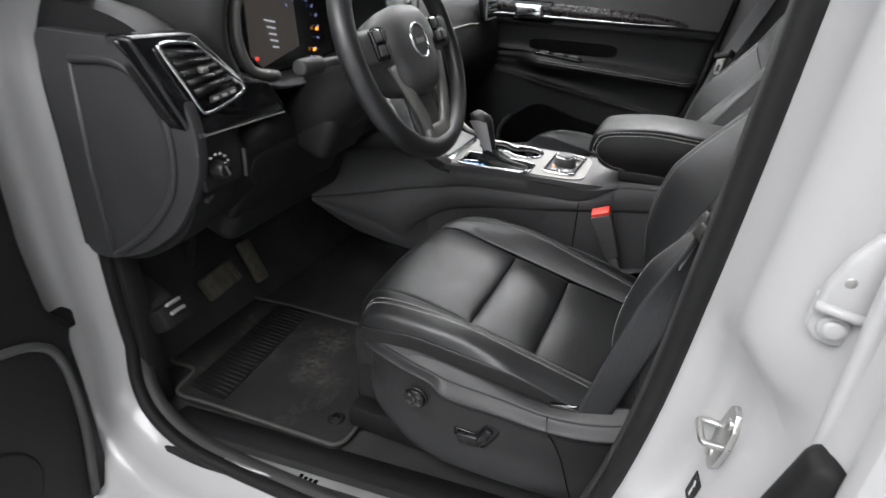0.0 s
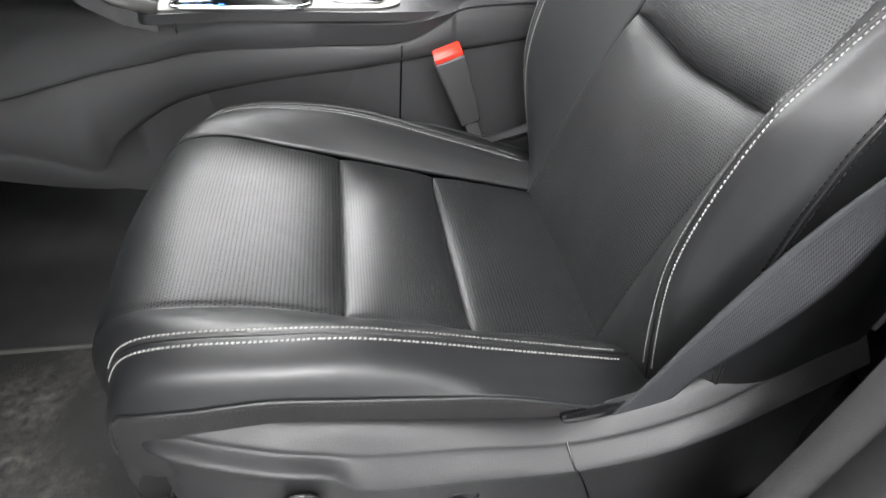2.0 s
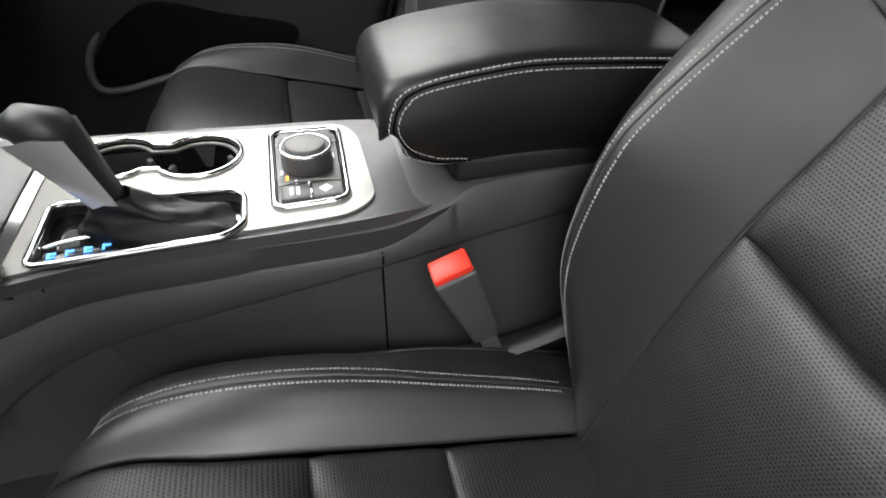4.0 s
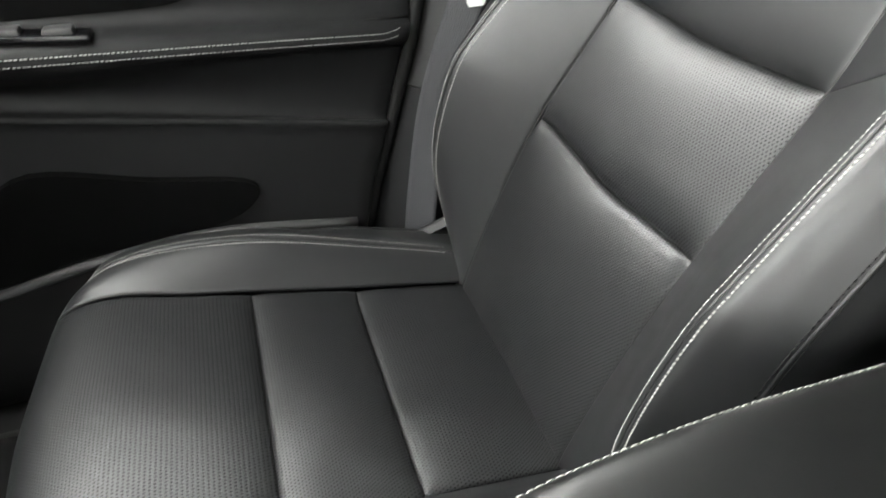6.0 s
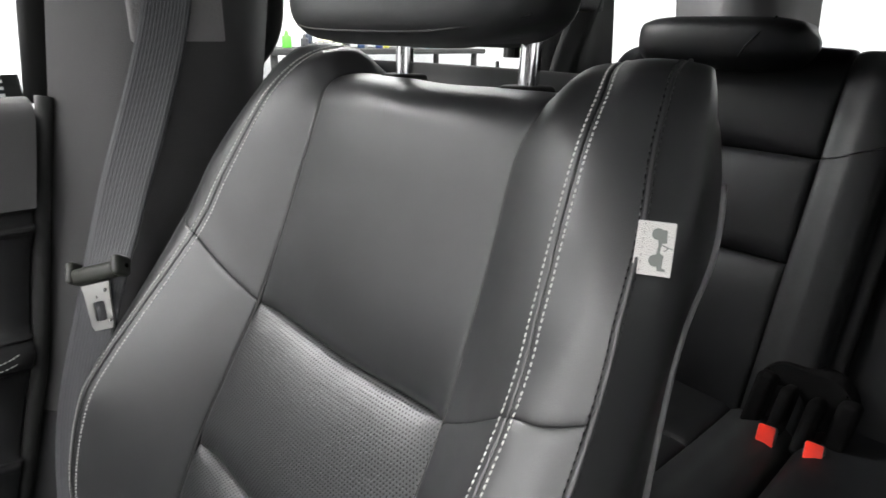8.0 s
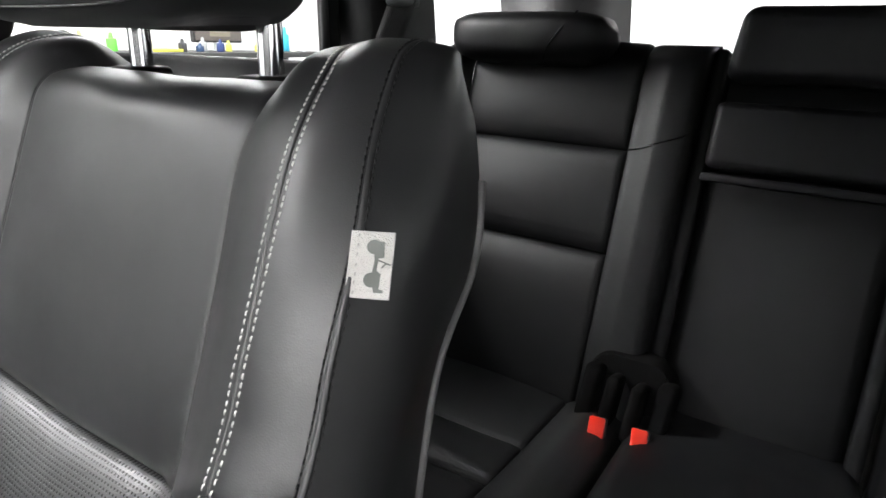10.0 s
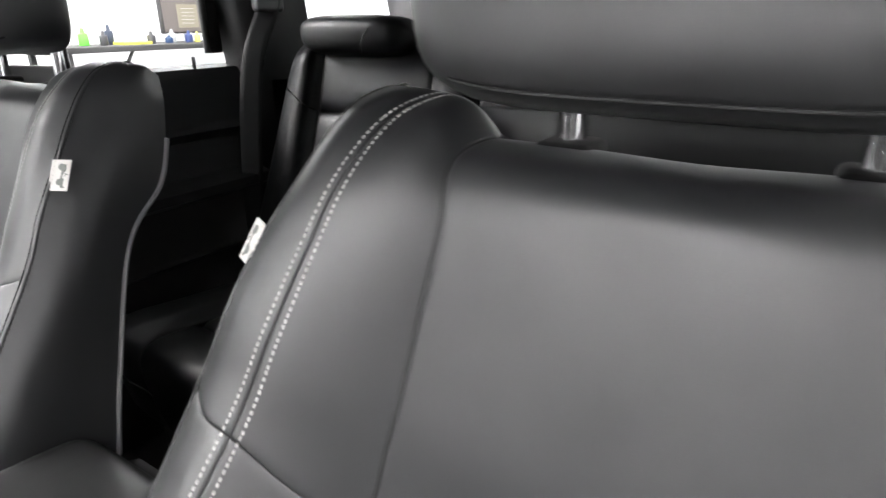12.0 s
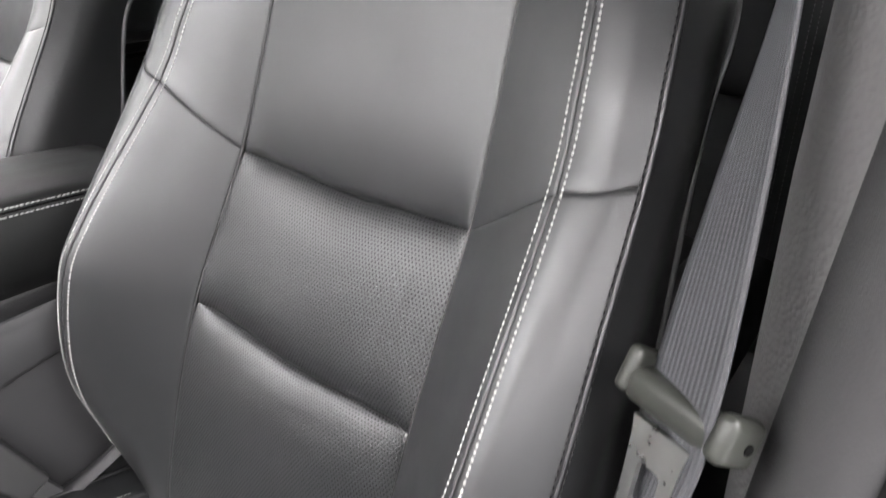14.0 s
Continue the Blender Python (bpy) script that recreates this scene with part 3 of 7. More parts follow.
        part("seam", sweep(crease, 0.0014, 8), DARKTHREAD, seat)
        # welt between the two dark rows
        wl = [spot(front.at(4, v) + (front.normal(3.9, v) * -0.0016)) for v in np.linspace(0.3, 11.6, 60)]
        part("welt", sweep(wl, 0.0018, 8), LEATHER, seat)
        # shell edge on the side
        edge = [sides.at(2, v) + np.array((0.001, s * 0.0005, 0)) for v in np.linspace(1.2, 7.2, 40)]
        part("shell_edge", sweep([spot(p) for p in edge], 0.0026, 8), SHELL_EDGE, seat, "thin satin edge of the seat shell")
    # rear shell closes the backrest
    rear_cols = [flipped(sr, -1), [(x + 0.03, y * 0.6 * -1, z) for x, y, z in sr], [(x + 0.04, 0, z) for x, y, z in sr],
                 [(x + 0.03, y * 0.6, z) for x, y, z in sr], sr]
    shell = Surface([c[:12] for c in rear_cols], (1, 0, 0))
    part("rear_shell", shell.panel(0, 4, 0, 11, 20, 30, 0, 0, (0, 0, 0, 0), place), LEATHER, seat)
    topcols = [[a, b] for a, b in ((col[11], col[12]) for col in (flipped(st, -1), flipped(col_h, -1), col_c, col_h, st))]
    tops = loft([[spot(p[0]) for p in topcols], [spot((0.575, p[1][1], p[1][2] - 0.02)) for p in topcols]], closed=False)
    part("top_flap", tops, LEATHER, seat)

    # cushion
    def raised(cols):
        return [[(x, y, z + lift) for x, y, z in c] for c in cols]

    cc, ch, cm, cst, csh, cwe, clo = raised(cushion_net())
    pad = Surface(ins((cc, ch)), (0, 0, 1))
    for v0, v1 in ((0.0, 2.0), (2.0, 4.0), (4.0, 10.0)):
        big = v1 > 5
        part("cushion_panel", pad.panel(0, 4, v0, v1, 40, 40 if big else 24, 0.005, (0.006, 0.010), (0.04, 0.04, 0.13 if big else (0.0 if v0 == 0 else 0.3), 0.0 if big else 0.34), place, 0.4),
             PERF, seat, "perforated leather cushion panel")
    for s in (1, -1):
        roll = Surface([flipped(c, s) for c in (ch, cm, cst, csh, cwe)], (0, 0, 1))
        part("cushion_bolster", roll.panel(0, 2, 0, 10, 16, 50, 0.001, 0.004, (0.09, 0.05, 0, 0), place), LEATHER, seat)
        part("cushion_bolster", roll.panel(2, 4, 0, 10, 16, 50, 0.003, 0.004, (0.06, 0.08, 0, 0), place), LEATHER, seat)
        skirt = Surface([flipped(c, s) for c in (cwe, clo)] + [flipped([(x, y - 0.004, z - 0.03) for x, y, z in clo], s)], (0, s, 0))
        part("cushion_skirt", skirt.panel(0, 2, 0, 10, 8, 50, 0.0, 0.002, (0.05, 0, 0, 0), place), FABRIC, seat, "dark fabric skirt of the cushion")
        part("welt", sweep([spot(np.array(roll.at(4, v)) + np.array((0, s * 0.0006, 0))) for v in np.linspace(0.1, 9.4, 60)], 0.0018, 8), LEATHER, seat)
        for du in (-0.19, 0.25):
            vv = np.linspace(0.7, 8.5, 90)
            pts = [roll.at(2 + du, v) + roll.normal(2 + du, v) * (0.0012 if du > 0 else 0.0003) for v in vv]
            nrm = [roll.normal(2 + du, v) for v in vv]
            part("stitching", place_bm(stitches(pts, nrm), place), THREAD, seat, "pale contrast stitching")
        vv = np.linspace(0.3, 9.2, 70)
        pts = [skirt.at(0.10, v) for v in vv]
        nrm = [skirt.normal(0.10, v) for v in vv]
        part("stitching", place_bm(stitches(pts, nrm, 0.005, 0.003, 0.0009), place), TRIM_GREY, seat, "fine dark stitching")
    # body under the cushion
    part("seat_pan", place_bm(rbox((0.05, 0, 0.155), (0.44, 0.41, 0.13), 0.02), place), PLASTIC_SOFT, seat)
    for s in (1, -1):
        part("seat_rail", place_bm(rbox((0.04, s * 0.19, 0.045), (0.58, 0.045, 0.05), 0.006), place), PLASTIC_SOFT, seat)
    part("rear_base", place_bm(rbox((0.33, 0, 0.16), (0.14, 0.44, 0.16), 0.03), place), PLASTIC, seat)

    # plastic side shields
    for s in (-1, 1):
        #        x      top    out    upper  lower ridge  foot
        prof = ((-0.205, 0.272, 0.212, 0.262, 0.252, 0.205), (-0.175, 0.286, 0.250, 0.276, 0.266, 0.140), (-0.10, 0.284, 0.272, 0.272, 0.262, 0.096), (-0.048, 0.279, 0.277, 0.264, 0.255, 0.082), (-0.015, 0.276, 0.279, 0.259, 0.237, 0.078),
                (0.07, 0.266, 0.280, 0.256, 0.237, 0.080), (0.15, 0.259, 0.281, 0.251, 0.236, 0.086), (0.22, 0.276, 0.280, 0.262, 0.245, 0.095), (0.28, 0.302, 0.278, 0.286, 0.268, 0.095), (0.34, 0.342, 0.272, 0.324, 0.300, 0.10), (0.40, 0.362, 0.262, 0.345, 0.325, 0.12))
        cols = []
        for x, z, o, u, l, b in prof:
            cols.append([(x, o - 0.045, z - 0.004), (x, o - 0.032, z + 0.002), (x, o - 0.016, u + 0.003), (x, o - 0.0125, u - 0.0025), (x, o + 0.0015, l + 0.003), (x + 0.001, o + 0.0020, l - 0.003), (x + 0.003, o - 0.005, l - 0.017),
                         (x + 0.004, o - 0.010, (l + b) / 2 - 0.005), (x + 0.006, o - 0.004, b + 0.02), (x + 0.008, o - 0.012, b), (x + 0.008, o - 0.04, b - 0.01)])
        sh = Surface([flipped(c, s) for c in cols], (0, s, 0.2))
        shield = part("side_shield", sh.panel(0, 10, 0, 10, 80, 60, 0, 0, (0, 0, 0, 0), place), SHIELD, seat, "moulded black plastic seat side shield")
        if s == -1:
            # gap line and slot where the lap belt comes out
            gap = [sh.at(u, v) + sh.normal(u, v) * 0.0002 for u, v in ((6.0, 0.9), (6.0, 2.5), (6.05, 4.0), (6.1, 5.2), (6.35, 6.6), (6.7, 8.0), (6.8, 9.2))]
            part("panel_gap", sweep([spot(p) for p in catmull(gap, 8)], 0.0011, 6), GLOSS, shield, "dark joint between shield halves")
            part("belt_slot", place_bm(rbox((0.185, -0.247, 0.264), (0.075, 0.012, 0.012), 0.004, 2, (0, -8, 0)), place), GLOSS, shield)
        if s == -1 and switches:
            # lumbar dial
            c = np.array((-0.072, -0.276, 0.214))
            dial = part("lumbar_dial", place_bm(cyl(c + (0, 0.004, 0), c + (0, -0.008, 0), 0.0185, 0.017, 32, 0.003), place), SATINBLACK, shield, "round ribbed plastic lumbar dial")
            part("dial_ring", place_bm(sweep([c + (0.0195 * math.cos(a), -0.0015, 0.0195 * math.sin(a)) for a in np.linspace(0, 2 * math.pi, 32, endpoint=False)], 0.0018, 8, True), place), GLOSS, shield)
            for a in (45, 135, 225, 315):
                q = c + (0.0115 * math.cos(radians(a)), -0.0085, 0.0115 * math.sin(radians(a)))
                part("dial_dimple", place_bm(rbox(q, (0.008, 0.003, 0.008), 0.0014, 2, (0, a, 0)), place), PLASTIC, dial)
            part("dial_cap", place_bm(rbox(c + (0, -0.009, 0), (0.008, 0.004, 0.013), 0.0018), place), TRIM_GREY, dial)
            # power switches
            q = np.array((0.027, -0.273, 0.160))
            bar = part("seat_switch", place_bm(rbox(q, (0.044, 0.016, 0.021), 0.004, 3, (0, -4, 0), lambda c: (c[0] * (1.0 if c[2] > 0 else 0.86), c[1], c[2])), place), SATINBLACK, shield, "black bar switch for the seat base")
            lev = part("recline_switch", place_bm(rbox(q + (0.027, -0.002, 0.017), (0.015, 0.015, 0.040), 0.005, 3, (0, 30, 0)), place), SATINBLACK, shield, "black lever switch for the recliner")
            rim = [(-0.026, -0.004), (-0.026, 0.011), (0.010, 0.013), (0.028, 0.038), (0.044, 0.040), (0.050, 0.030), (0.034, -0.002), (0.027, -0.012), (0.022, -0.014)]
            part("switch_rim", place_bm(sweep(catmull([q + (a, 0.002, b) for a, b in rim], 5), 0.0022, 8), place), GLOSS, shield)

    # headrest on two chromed posts
    hr = part("headrest", headrest_bm(place), LEATHER, seat, "padded black leather headrest")
    for s in (1, -1):
        post = catmull([(0.530, s * 0.074, 0.79), (0.532, s * 0.074, 0.86), (0.530, s * 0.074, 0.93)], 6)
        part("headrest_post", place_bm(sweep(post, 0.0085, 20), place), CHROME, hr, "chromed headrest post")
        part("post_guide", place_bm(rbox((0.530, s * 0.074, 0.826), (0.036, 0.034, 0.011), 0.005, 3), place), RUBBER, seat, "black plastic post guide")
    lo_line = hr_line()
    part("seam_piping", place_bm(sweep(lo_line, 0.0011, 8), place), PLASTIC_SOFT, hr)
    return seat, place


def place_bm(bm, place):
    flip = Vector(place((0, 1, 0))).y - Vector(place((0, 0, 0))).y < 0
    for v in bm.verts:
        v.co = Vector(place(v.co))
    if flip:
        bmesh.ops.reverse_faces(bm, faces=bm.faces)
    return bm


HR = [(0.860, 0.052, 0.098), (0.866, 0.072, 0.116), (0.885, 0.080, 0.130), (0.93, 0.076, 0.137), (0.98, 0.068, 0.137), (1.02, 0.056, 0.130), (1.045, 0.035, 0.12), (1.052, 0.012, 0.09)]


def headrest_bm(place):
    """Rounded pad: rings from bottom to top, each a soft rectangle."""
    loops = []
    for z, dx, wy in HR:
        xc = 0.505 + (z - 0.862) * 0.02
        ring = []
        for k in range(48):
            a = 2 * math.pi * k / 48
            c, s = math.cos(a), math.sin(a)
            e = 0.42
            ring.append((xc - dx * math.copysign(abs(c) ** e, c) * (1 if c > 0 else 0.48), wy * (1 - (0.17 * abs(c) ** e if c < 0 else 0)) * math.copysign(abs(s) ** e, s), z + (0.006 if z < 0.88 else 0) * abs(s) ** 4 - 0.002 * abs(c)))
        loops.append(ring)
    dense = []
    for k in range(48):
        dense.append(catmull([lp[k] for lp in loops], 4))
    rings = [[dense[k][r] for k in range(48)] for r in range(len(dense[0]))]
    bm = loft(rings, True, True)
    return place_bm(bm, place)


def hr_line():
    pts = []
    for k in range(-12, 13):
        y = 0.127 * k / 12
        t = abs(y) / 0.127
        pts.append((0.505 - 0.078 + 0.035 * t ** 6, y, 0.868 + 0.012 * t ** 4))
    return pts


driver_seat, at_driver = front_seat("black leather driver seat with white double stitching and power switches", 0.0, 1, 0.0, 0.0, True)
passenger_seat, at_passenger = front_seat("black leather passenger seat with white double stitching", 0.754, -1, 0.016, 0.004, False, 0.016)


def seat_tag(seat, place, c, w, h, outboard, cloth, marks, label):
    """A woven tag sewn into the outer seam of the backrest, printed on its front."""
    k = -1 if outboard else 1
    ax = Vector((0.12, 0.99, 0) if outboard else (0.43, 0.90, 0)).normalized()
    up = Vector((0.47, -0.20, 0.86))
    up = (up - ax * up.dot(ax)).normalized()
    nr = up.cross(ax)
    m = Matrix((ax, nr, up)).transposed().to_4x4()
    m.translation = Vector(c)

    def put(bm):
        bmesh.ops.transform(bm, matrix=m, verts=bm.verts)
        if outboard:
            for v in bm.verts:
                v.co.y = -v.co.y
            bmesh.ops.reverse_faces(bm, faces=bm.faces)
        return place_bm(bm, place)

    tag = part("seat_tag", put(rbox((w / 2, 0, 0), (w, 0.0011, h), 0.0003, 1)), cloth, seat, label)
    for b, mm in marks:
        part("print", put(b), mm, tag)
    bm = stitches([(0.0035, 0.0006, z) for z in np.linspace(-h / 2, h / 2, 10)], [(0, 1, 0)] * 10, 0.004, 0.0016, 0.0007)
    part("tag_stitch", put(bm), THREAD, tag)
    return tag


def car_print():
    """Grey side view of an off-road car, standing on its tail, as flat shapes."""
    shapes = []
    y = 0.0008
    kx, kz = 0.78, 0.80
    body = [(0.013, 0.0125), (0.019, 0.0125), (0.0195, 0.004), (0.0165, 0.0035), (0.016, -0.003), (0.0185, -0.0045), (0.0182, -0.0125), (0.0205, -0.0130), (0.0205, -0.0145), (0.0155, -0.0145), (0.0135, -0.006), (0.0145, 0.002)]
    shapes.append((prism([(a * kx, b * kz) for a, b in body], "y", y - 0.0003, y), TAGG))
    for cx, cz in ((0.0135 * kx, 0.0095 * kz), (0.0135 * kx, -0.0080 * kz)):
        shapes.append((cyl((cx, y - 0.0003, cz), (cx, y + 0.00005, cz), 0.0031, None, 18), TAGG))
    shapes.append((sweep([(0.0165 * kx, y, 0.0025 * kz), (0.0235 * kx, y, 0.0002)], 0.0003, 6), TAGG))
    shapes.append((sweep([(0.0185 * kx, y, -0.0015 * kz), (0.021 * kx, y, 0.0010)], 0.0003, 6), TAGG))
    return shapes


for st_, pl_ in ((passenger_seat, at_passenger), (driver_seat, at_driver)):
    seat_tag(st_, pl_, (0.4255, 0.2335, 0.7670), 0.0190, 0.0285, False, TAGW, car_print(), "small white woven tag with a grey printed car")

def lettering(body, size, x, bold):
    m = Matrix.Translation((x, 0.0008, 0.0)) @ Matrix(((0, -1, 0, 0), (0, 0, 1, 0), (1, 0, 0, 0), (0, 0, 0, 1)))
    return text_mesh(body, size, m, 0.0001, bold)


seat_tag(driver_seat, at_driver, (0.4370, 0.2277, 0.7845), 0.0180, 0.0290, True, TAGB, [(lettering("SRS", 0.0105, 0.0088, 0.00022), THREAD), (lettering("AIR BAG", 0.0052, 0.0146, 0.00006), THREAD)], "small black woven airbag tag with white letters")


# ---- car body, floor, roof, pillars ----
def ring_y(pts, y):
    return [(x, y, z) for x, z in pts]


# outline of the door opening (depth, height), from the sill round by the front pillar and the roof to the centre pillar
OPEN = catmull([(x, 0, z) for x, z in ((-0.30, -0.02), (-0.40, -0.018), (-0.50, -0.008), (-0.58, 0.015), (-0.642, 0.06), (-0.678, 0.14), (-0.69, 0.30), (-0.69, 0.55), (-0.685, 0.72), (-0.62, 0.83), (-0.45, 1.0),
                                       (-0.2, 1.14), (0.1, 1.19), (0.30, 1.17), (0.347, 1.10), (0.342, 0.99), (0.334, 0.88), (0.324, 0.74), (0.311, 0.59), (0.291, 0.41), (0.258, 0.24), (0.205, 0.08), (0.13, 0.0), (0.0, -0.02), (-0.30, -0.02))], 6)[:-1]
OPEN = [(p.x, p.z) for p in OPEN]


def grown(pts, d, y):
    """The outline pushed outwards by d."""
    out, n = [], len(pts)
    for i in range(n):
        a, b = Vector(pts[i - 1]), Vector(pts[(i + 1) % n])
        t = (b - a).normalized()
        nx, nz = t.y, -t.x
        c = Vector((-0.15, 0.5))
        if (Vector(pts[i]) - c).dot(Vector((nx, nz))) < 0:
            nx, nz = -nx, -nz
        # the sill bows outwards towards the front
        bow = 0.052 * min(1, max(0, (0.16 - pts[i][1]) / 0.17)) if pts[i][0] < 0 else 0.05 * min(1, max((0.16 - pts[i][1]) / 0.17, (pts[i][0] - 0.05) / 0.15))
        out.append((pts[i][0] + nx * d, y - bow, pts[i][1] + nz * d))
    return out


def body_side(mirror):
    f = (lambda y: y) if not mirror else (lambda y: 0.76 - y)
    body = thing("body_side", (0, f(-0.45), GROUND), "white painted body side round the door opening", "car body", kind="structure")

    def jamb(d, y, d_rear, y_rear):
        """One line of the jamb; along the centre pillar it steps back to a flat face that carries the striker."""
        out = []
        for p, q in zip(grown(OPEN, d, y), grown(OPEN, d_rear, y_rear)):
            w = min(1.0, max(0.0, (p[0] - 0.12) / 0.12)) * min(1.0, max(0.0, (p[2] - 0.24) / 0.09)) * min(1.0, max(0.0, (0.60 - p[2]) / 0.08))
            w = w * w * (3 - 2 * w)
            out.append((p[0] + (q[0] - p[0]) * w, f(p[1] + (q[1] - p[1]) * w), p[2] + (q[2] - p[2]) * w))
        return out

    loops = [grown(OPEN, 0.0, f(-0.335)), grown(OPEN, 0.010, f(-0.345)), jamb(0.022, -0.375, 0.042, -0.331), jamb(0.024, -0.395, 0.070, -0.333), jamb(0.026, -0.415, 0.079, -0.382), jamb(0.045, -0.435, 0.083, -0.412), jamb(0.085, -0.445, 0.089, -0.446), grown(OPEN, 0.10, f(-0.50)), grown(OPEN, 0.14, f(-0.55)), grown(OPEN, 0.5, f(-0.58))]
    part("door_jamb", loft(loops), PAINT, body, "glossy white painted door jamb")
    seal = sweep(grown(OPEN, -0.008, f(-0.333)), 0.0125, 12, True, 1.3)
    part("door_seal", seal, RUBBER, body, "black rubber door seal")
    inner = loft([grown(OPEN, -0.004, f(-0.33)), grown(OPEN, -0.02, f(-0.318)), grown(OPEN, -0.022, f(-0.30)), grown(OPEN, 0.02, f(-0.285))])
    part("inner_trim", inner, TRIM_GREY, body, "charcoal inner edge trim")
    return body


left_side = body_side(False)

# cabin floor and tunnel
floor = single("floor", prism([(-1.15, -0.36), (2.03, -0.36), (2.03, 1.196), (-1.15, 1.196)], "z", -0.05, 0.0), CARPET, "black carpeted cabin floor", "floor", kind="structure")
single("bulkhead", prism([(-1.05, -0.02), (-0.72, 0.0), (-0.95, 0.35), (-0.98, 0.9), (-1.2, 0.9), (-1.2, -0.02)], "y", -0.34, 1.10, 0.01), CARPET, "dark carpeted footwell bulkhead", "bulkhead", kind="structure")
single("kick_panel", prism([(-0.95, 0.0), (-0.64, 0.0), (-0.66, 0.38), (-0.95, 0.42)], "y", -0.33, -0.285, 0.01), PLASTIC_SOFT, "black plastic footwell side panel", "panel", kind="structure")
single("roof_lining", prism([(-0.10, 1.195), (0.05, 1.215), (0.8, 1.235), (1.5, 1.21), (1.95, 1.14), (1.95, 1.20), (1.5, 1.29), (0.8, 1.32), (0.0, 1.30), (-0.13, 1.24)], "y", -0.36, 1.12, 0.008), HEADLINER, "black fabric roof lining", "roof lining", kind="structure")
sill = thing("door_sill", (-0.2, -0.36, -0.08), "dark door sill with a brushed scuff plate", "door sill", kind="structure")


def sill_y(x):
    return -0.352 + 0.093 * (x + 0.445)


SX = [-0.60, -0.45, -0.2, 0.0, 0.2]
part("sill_trim", loft([[(x, sill_y(x) + dy, z) for x in SX] for dy, z in ((-0.044, -0.03), (-0.040, -0.010), (-0.034, -0.005), (0.004, -0.0035), (0.030, 0.004), (0.07, 0.004), (0.075, -0.01))], False), PLASTIC_SOFT, sill)

# scuff plate with an embossed maker's mark as plain shapes
PX = [-0.448, -0.35, -0.2, 0.0, 0.12]
plate = part("scuff_plate", sharp(loft([[(x + (0.022 if dy < -0.01 else 0.0), sill_y(x) + dy, z) for x in PX] for dy, z in ((-0.029, -0.006), (-0.029, -0.002), (-0.027, -0.0005), (-0.002, 0.0008), (0.0, -0.0005), (0.0, -0.005))], False), 30), PLATE_STEEL, sill, "brushed metal scuff plate")

# ---- centre pillars ----
def centre_pillar(mirror):
    f = (lambda y: y) if not mirror else (lambda y: 0.76 - y)
    plan = [(0.322, -0.375), (0.365, -0.322), (0.402, -0.300), (0.50, -0.300), (0.545, -0.33), (0.56, -0.40), (0.335, -0.40)] if mirror else [(0.352, -0.378), (0.362, -0.352), (0.386, -0.322), (0.400, -0.308), (0.420, -0.302), (0.50, -0.300), (0.545, -0.308), (0.55, -0.378)]
    loops = []
    heights = (0.0, 0.22, 0.34, 0.44, 0.5, 0.7, 0.9, 1.1, 1.24)
    lean = (-0.17, -0.135, -0.105, -0.077, -0.06, -0.022, 0.008, 0.036, 0.055) if mirror else (-0.10, -0.07, -0.05, -0.0375, -0.03, -0.01, 0.015, 0.04, 0.055)
    for z, k in zip(heights, lean):
        inward = 0.0 if mirror else 0.09 * (min(max(z, 0.4), 0.86) - 0.81) + 0.006
        loops.append([(x + k, f(y + (inward if y > -0.34 else 0)), z) for x, y in plan])
    p = thing("centre_pillar", (0.45, f(-0.35), 0.0), "charcoal textured centre pillar trim, shaded black lower down", "pillar trim", kind="structure")
    # lower piece is black so that it carries the shade beside the seat
    part("shaded_lower_trim", sharp(loft(loops[:4], True, True), 50), PLASTIC_SOFT, p, "black lower pillar trim, shade put into its colour")
    # driver's pillar takes the copy with light in its colour, far pillar stays darker
    part("pillar_trim", sharp(loft([[(x, y, z + (0.002 if z < 0.45 else 0)) for x, y, z in lp] for lp in loops[3:]], True, True), 50), TRIM_GREY if mirror else PILLAR_LIT, p)
    if not mirror:
        seal = [(0.348, -0.380), (0.357, -0.354), (0.366, -0.340), (0.370, -0.342), (0.362, -0.352), (0.353, -0.377)]
        part("pillar_seal", loft([[(x + k, f(y), z) for x, y in seal] for z, k in zip(heights, lean)], True, True), RUBBER, p, "black rubber door seal along the pillar")
    part("height_slider", rbox((0.434, f(-0.3045 if mirror else -0.2895), 1.005), (0.10, 0.010, 0.30), 0.004, 3), PILLAR_LIT, p, "charcoal belt height slider")
    # raised black bar paints the shade inside the slider's slot
    part("slot_shade", rbox((0.432, f(-0.2985 if mirror else -0.2843), 1.01), (0.028, 0.003, 0.25), 0.001), SEAM_AND_SHADE, p)
    return p


centre_pillar(False)
centre_pillar(True)
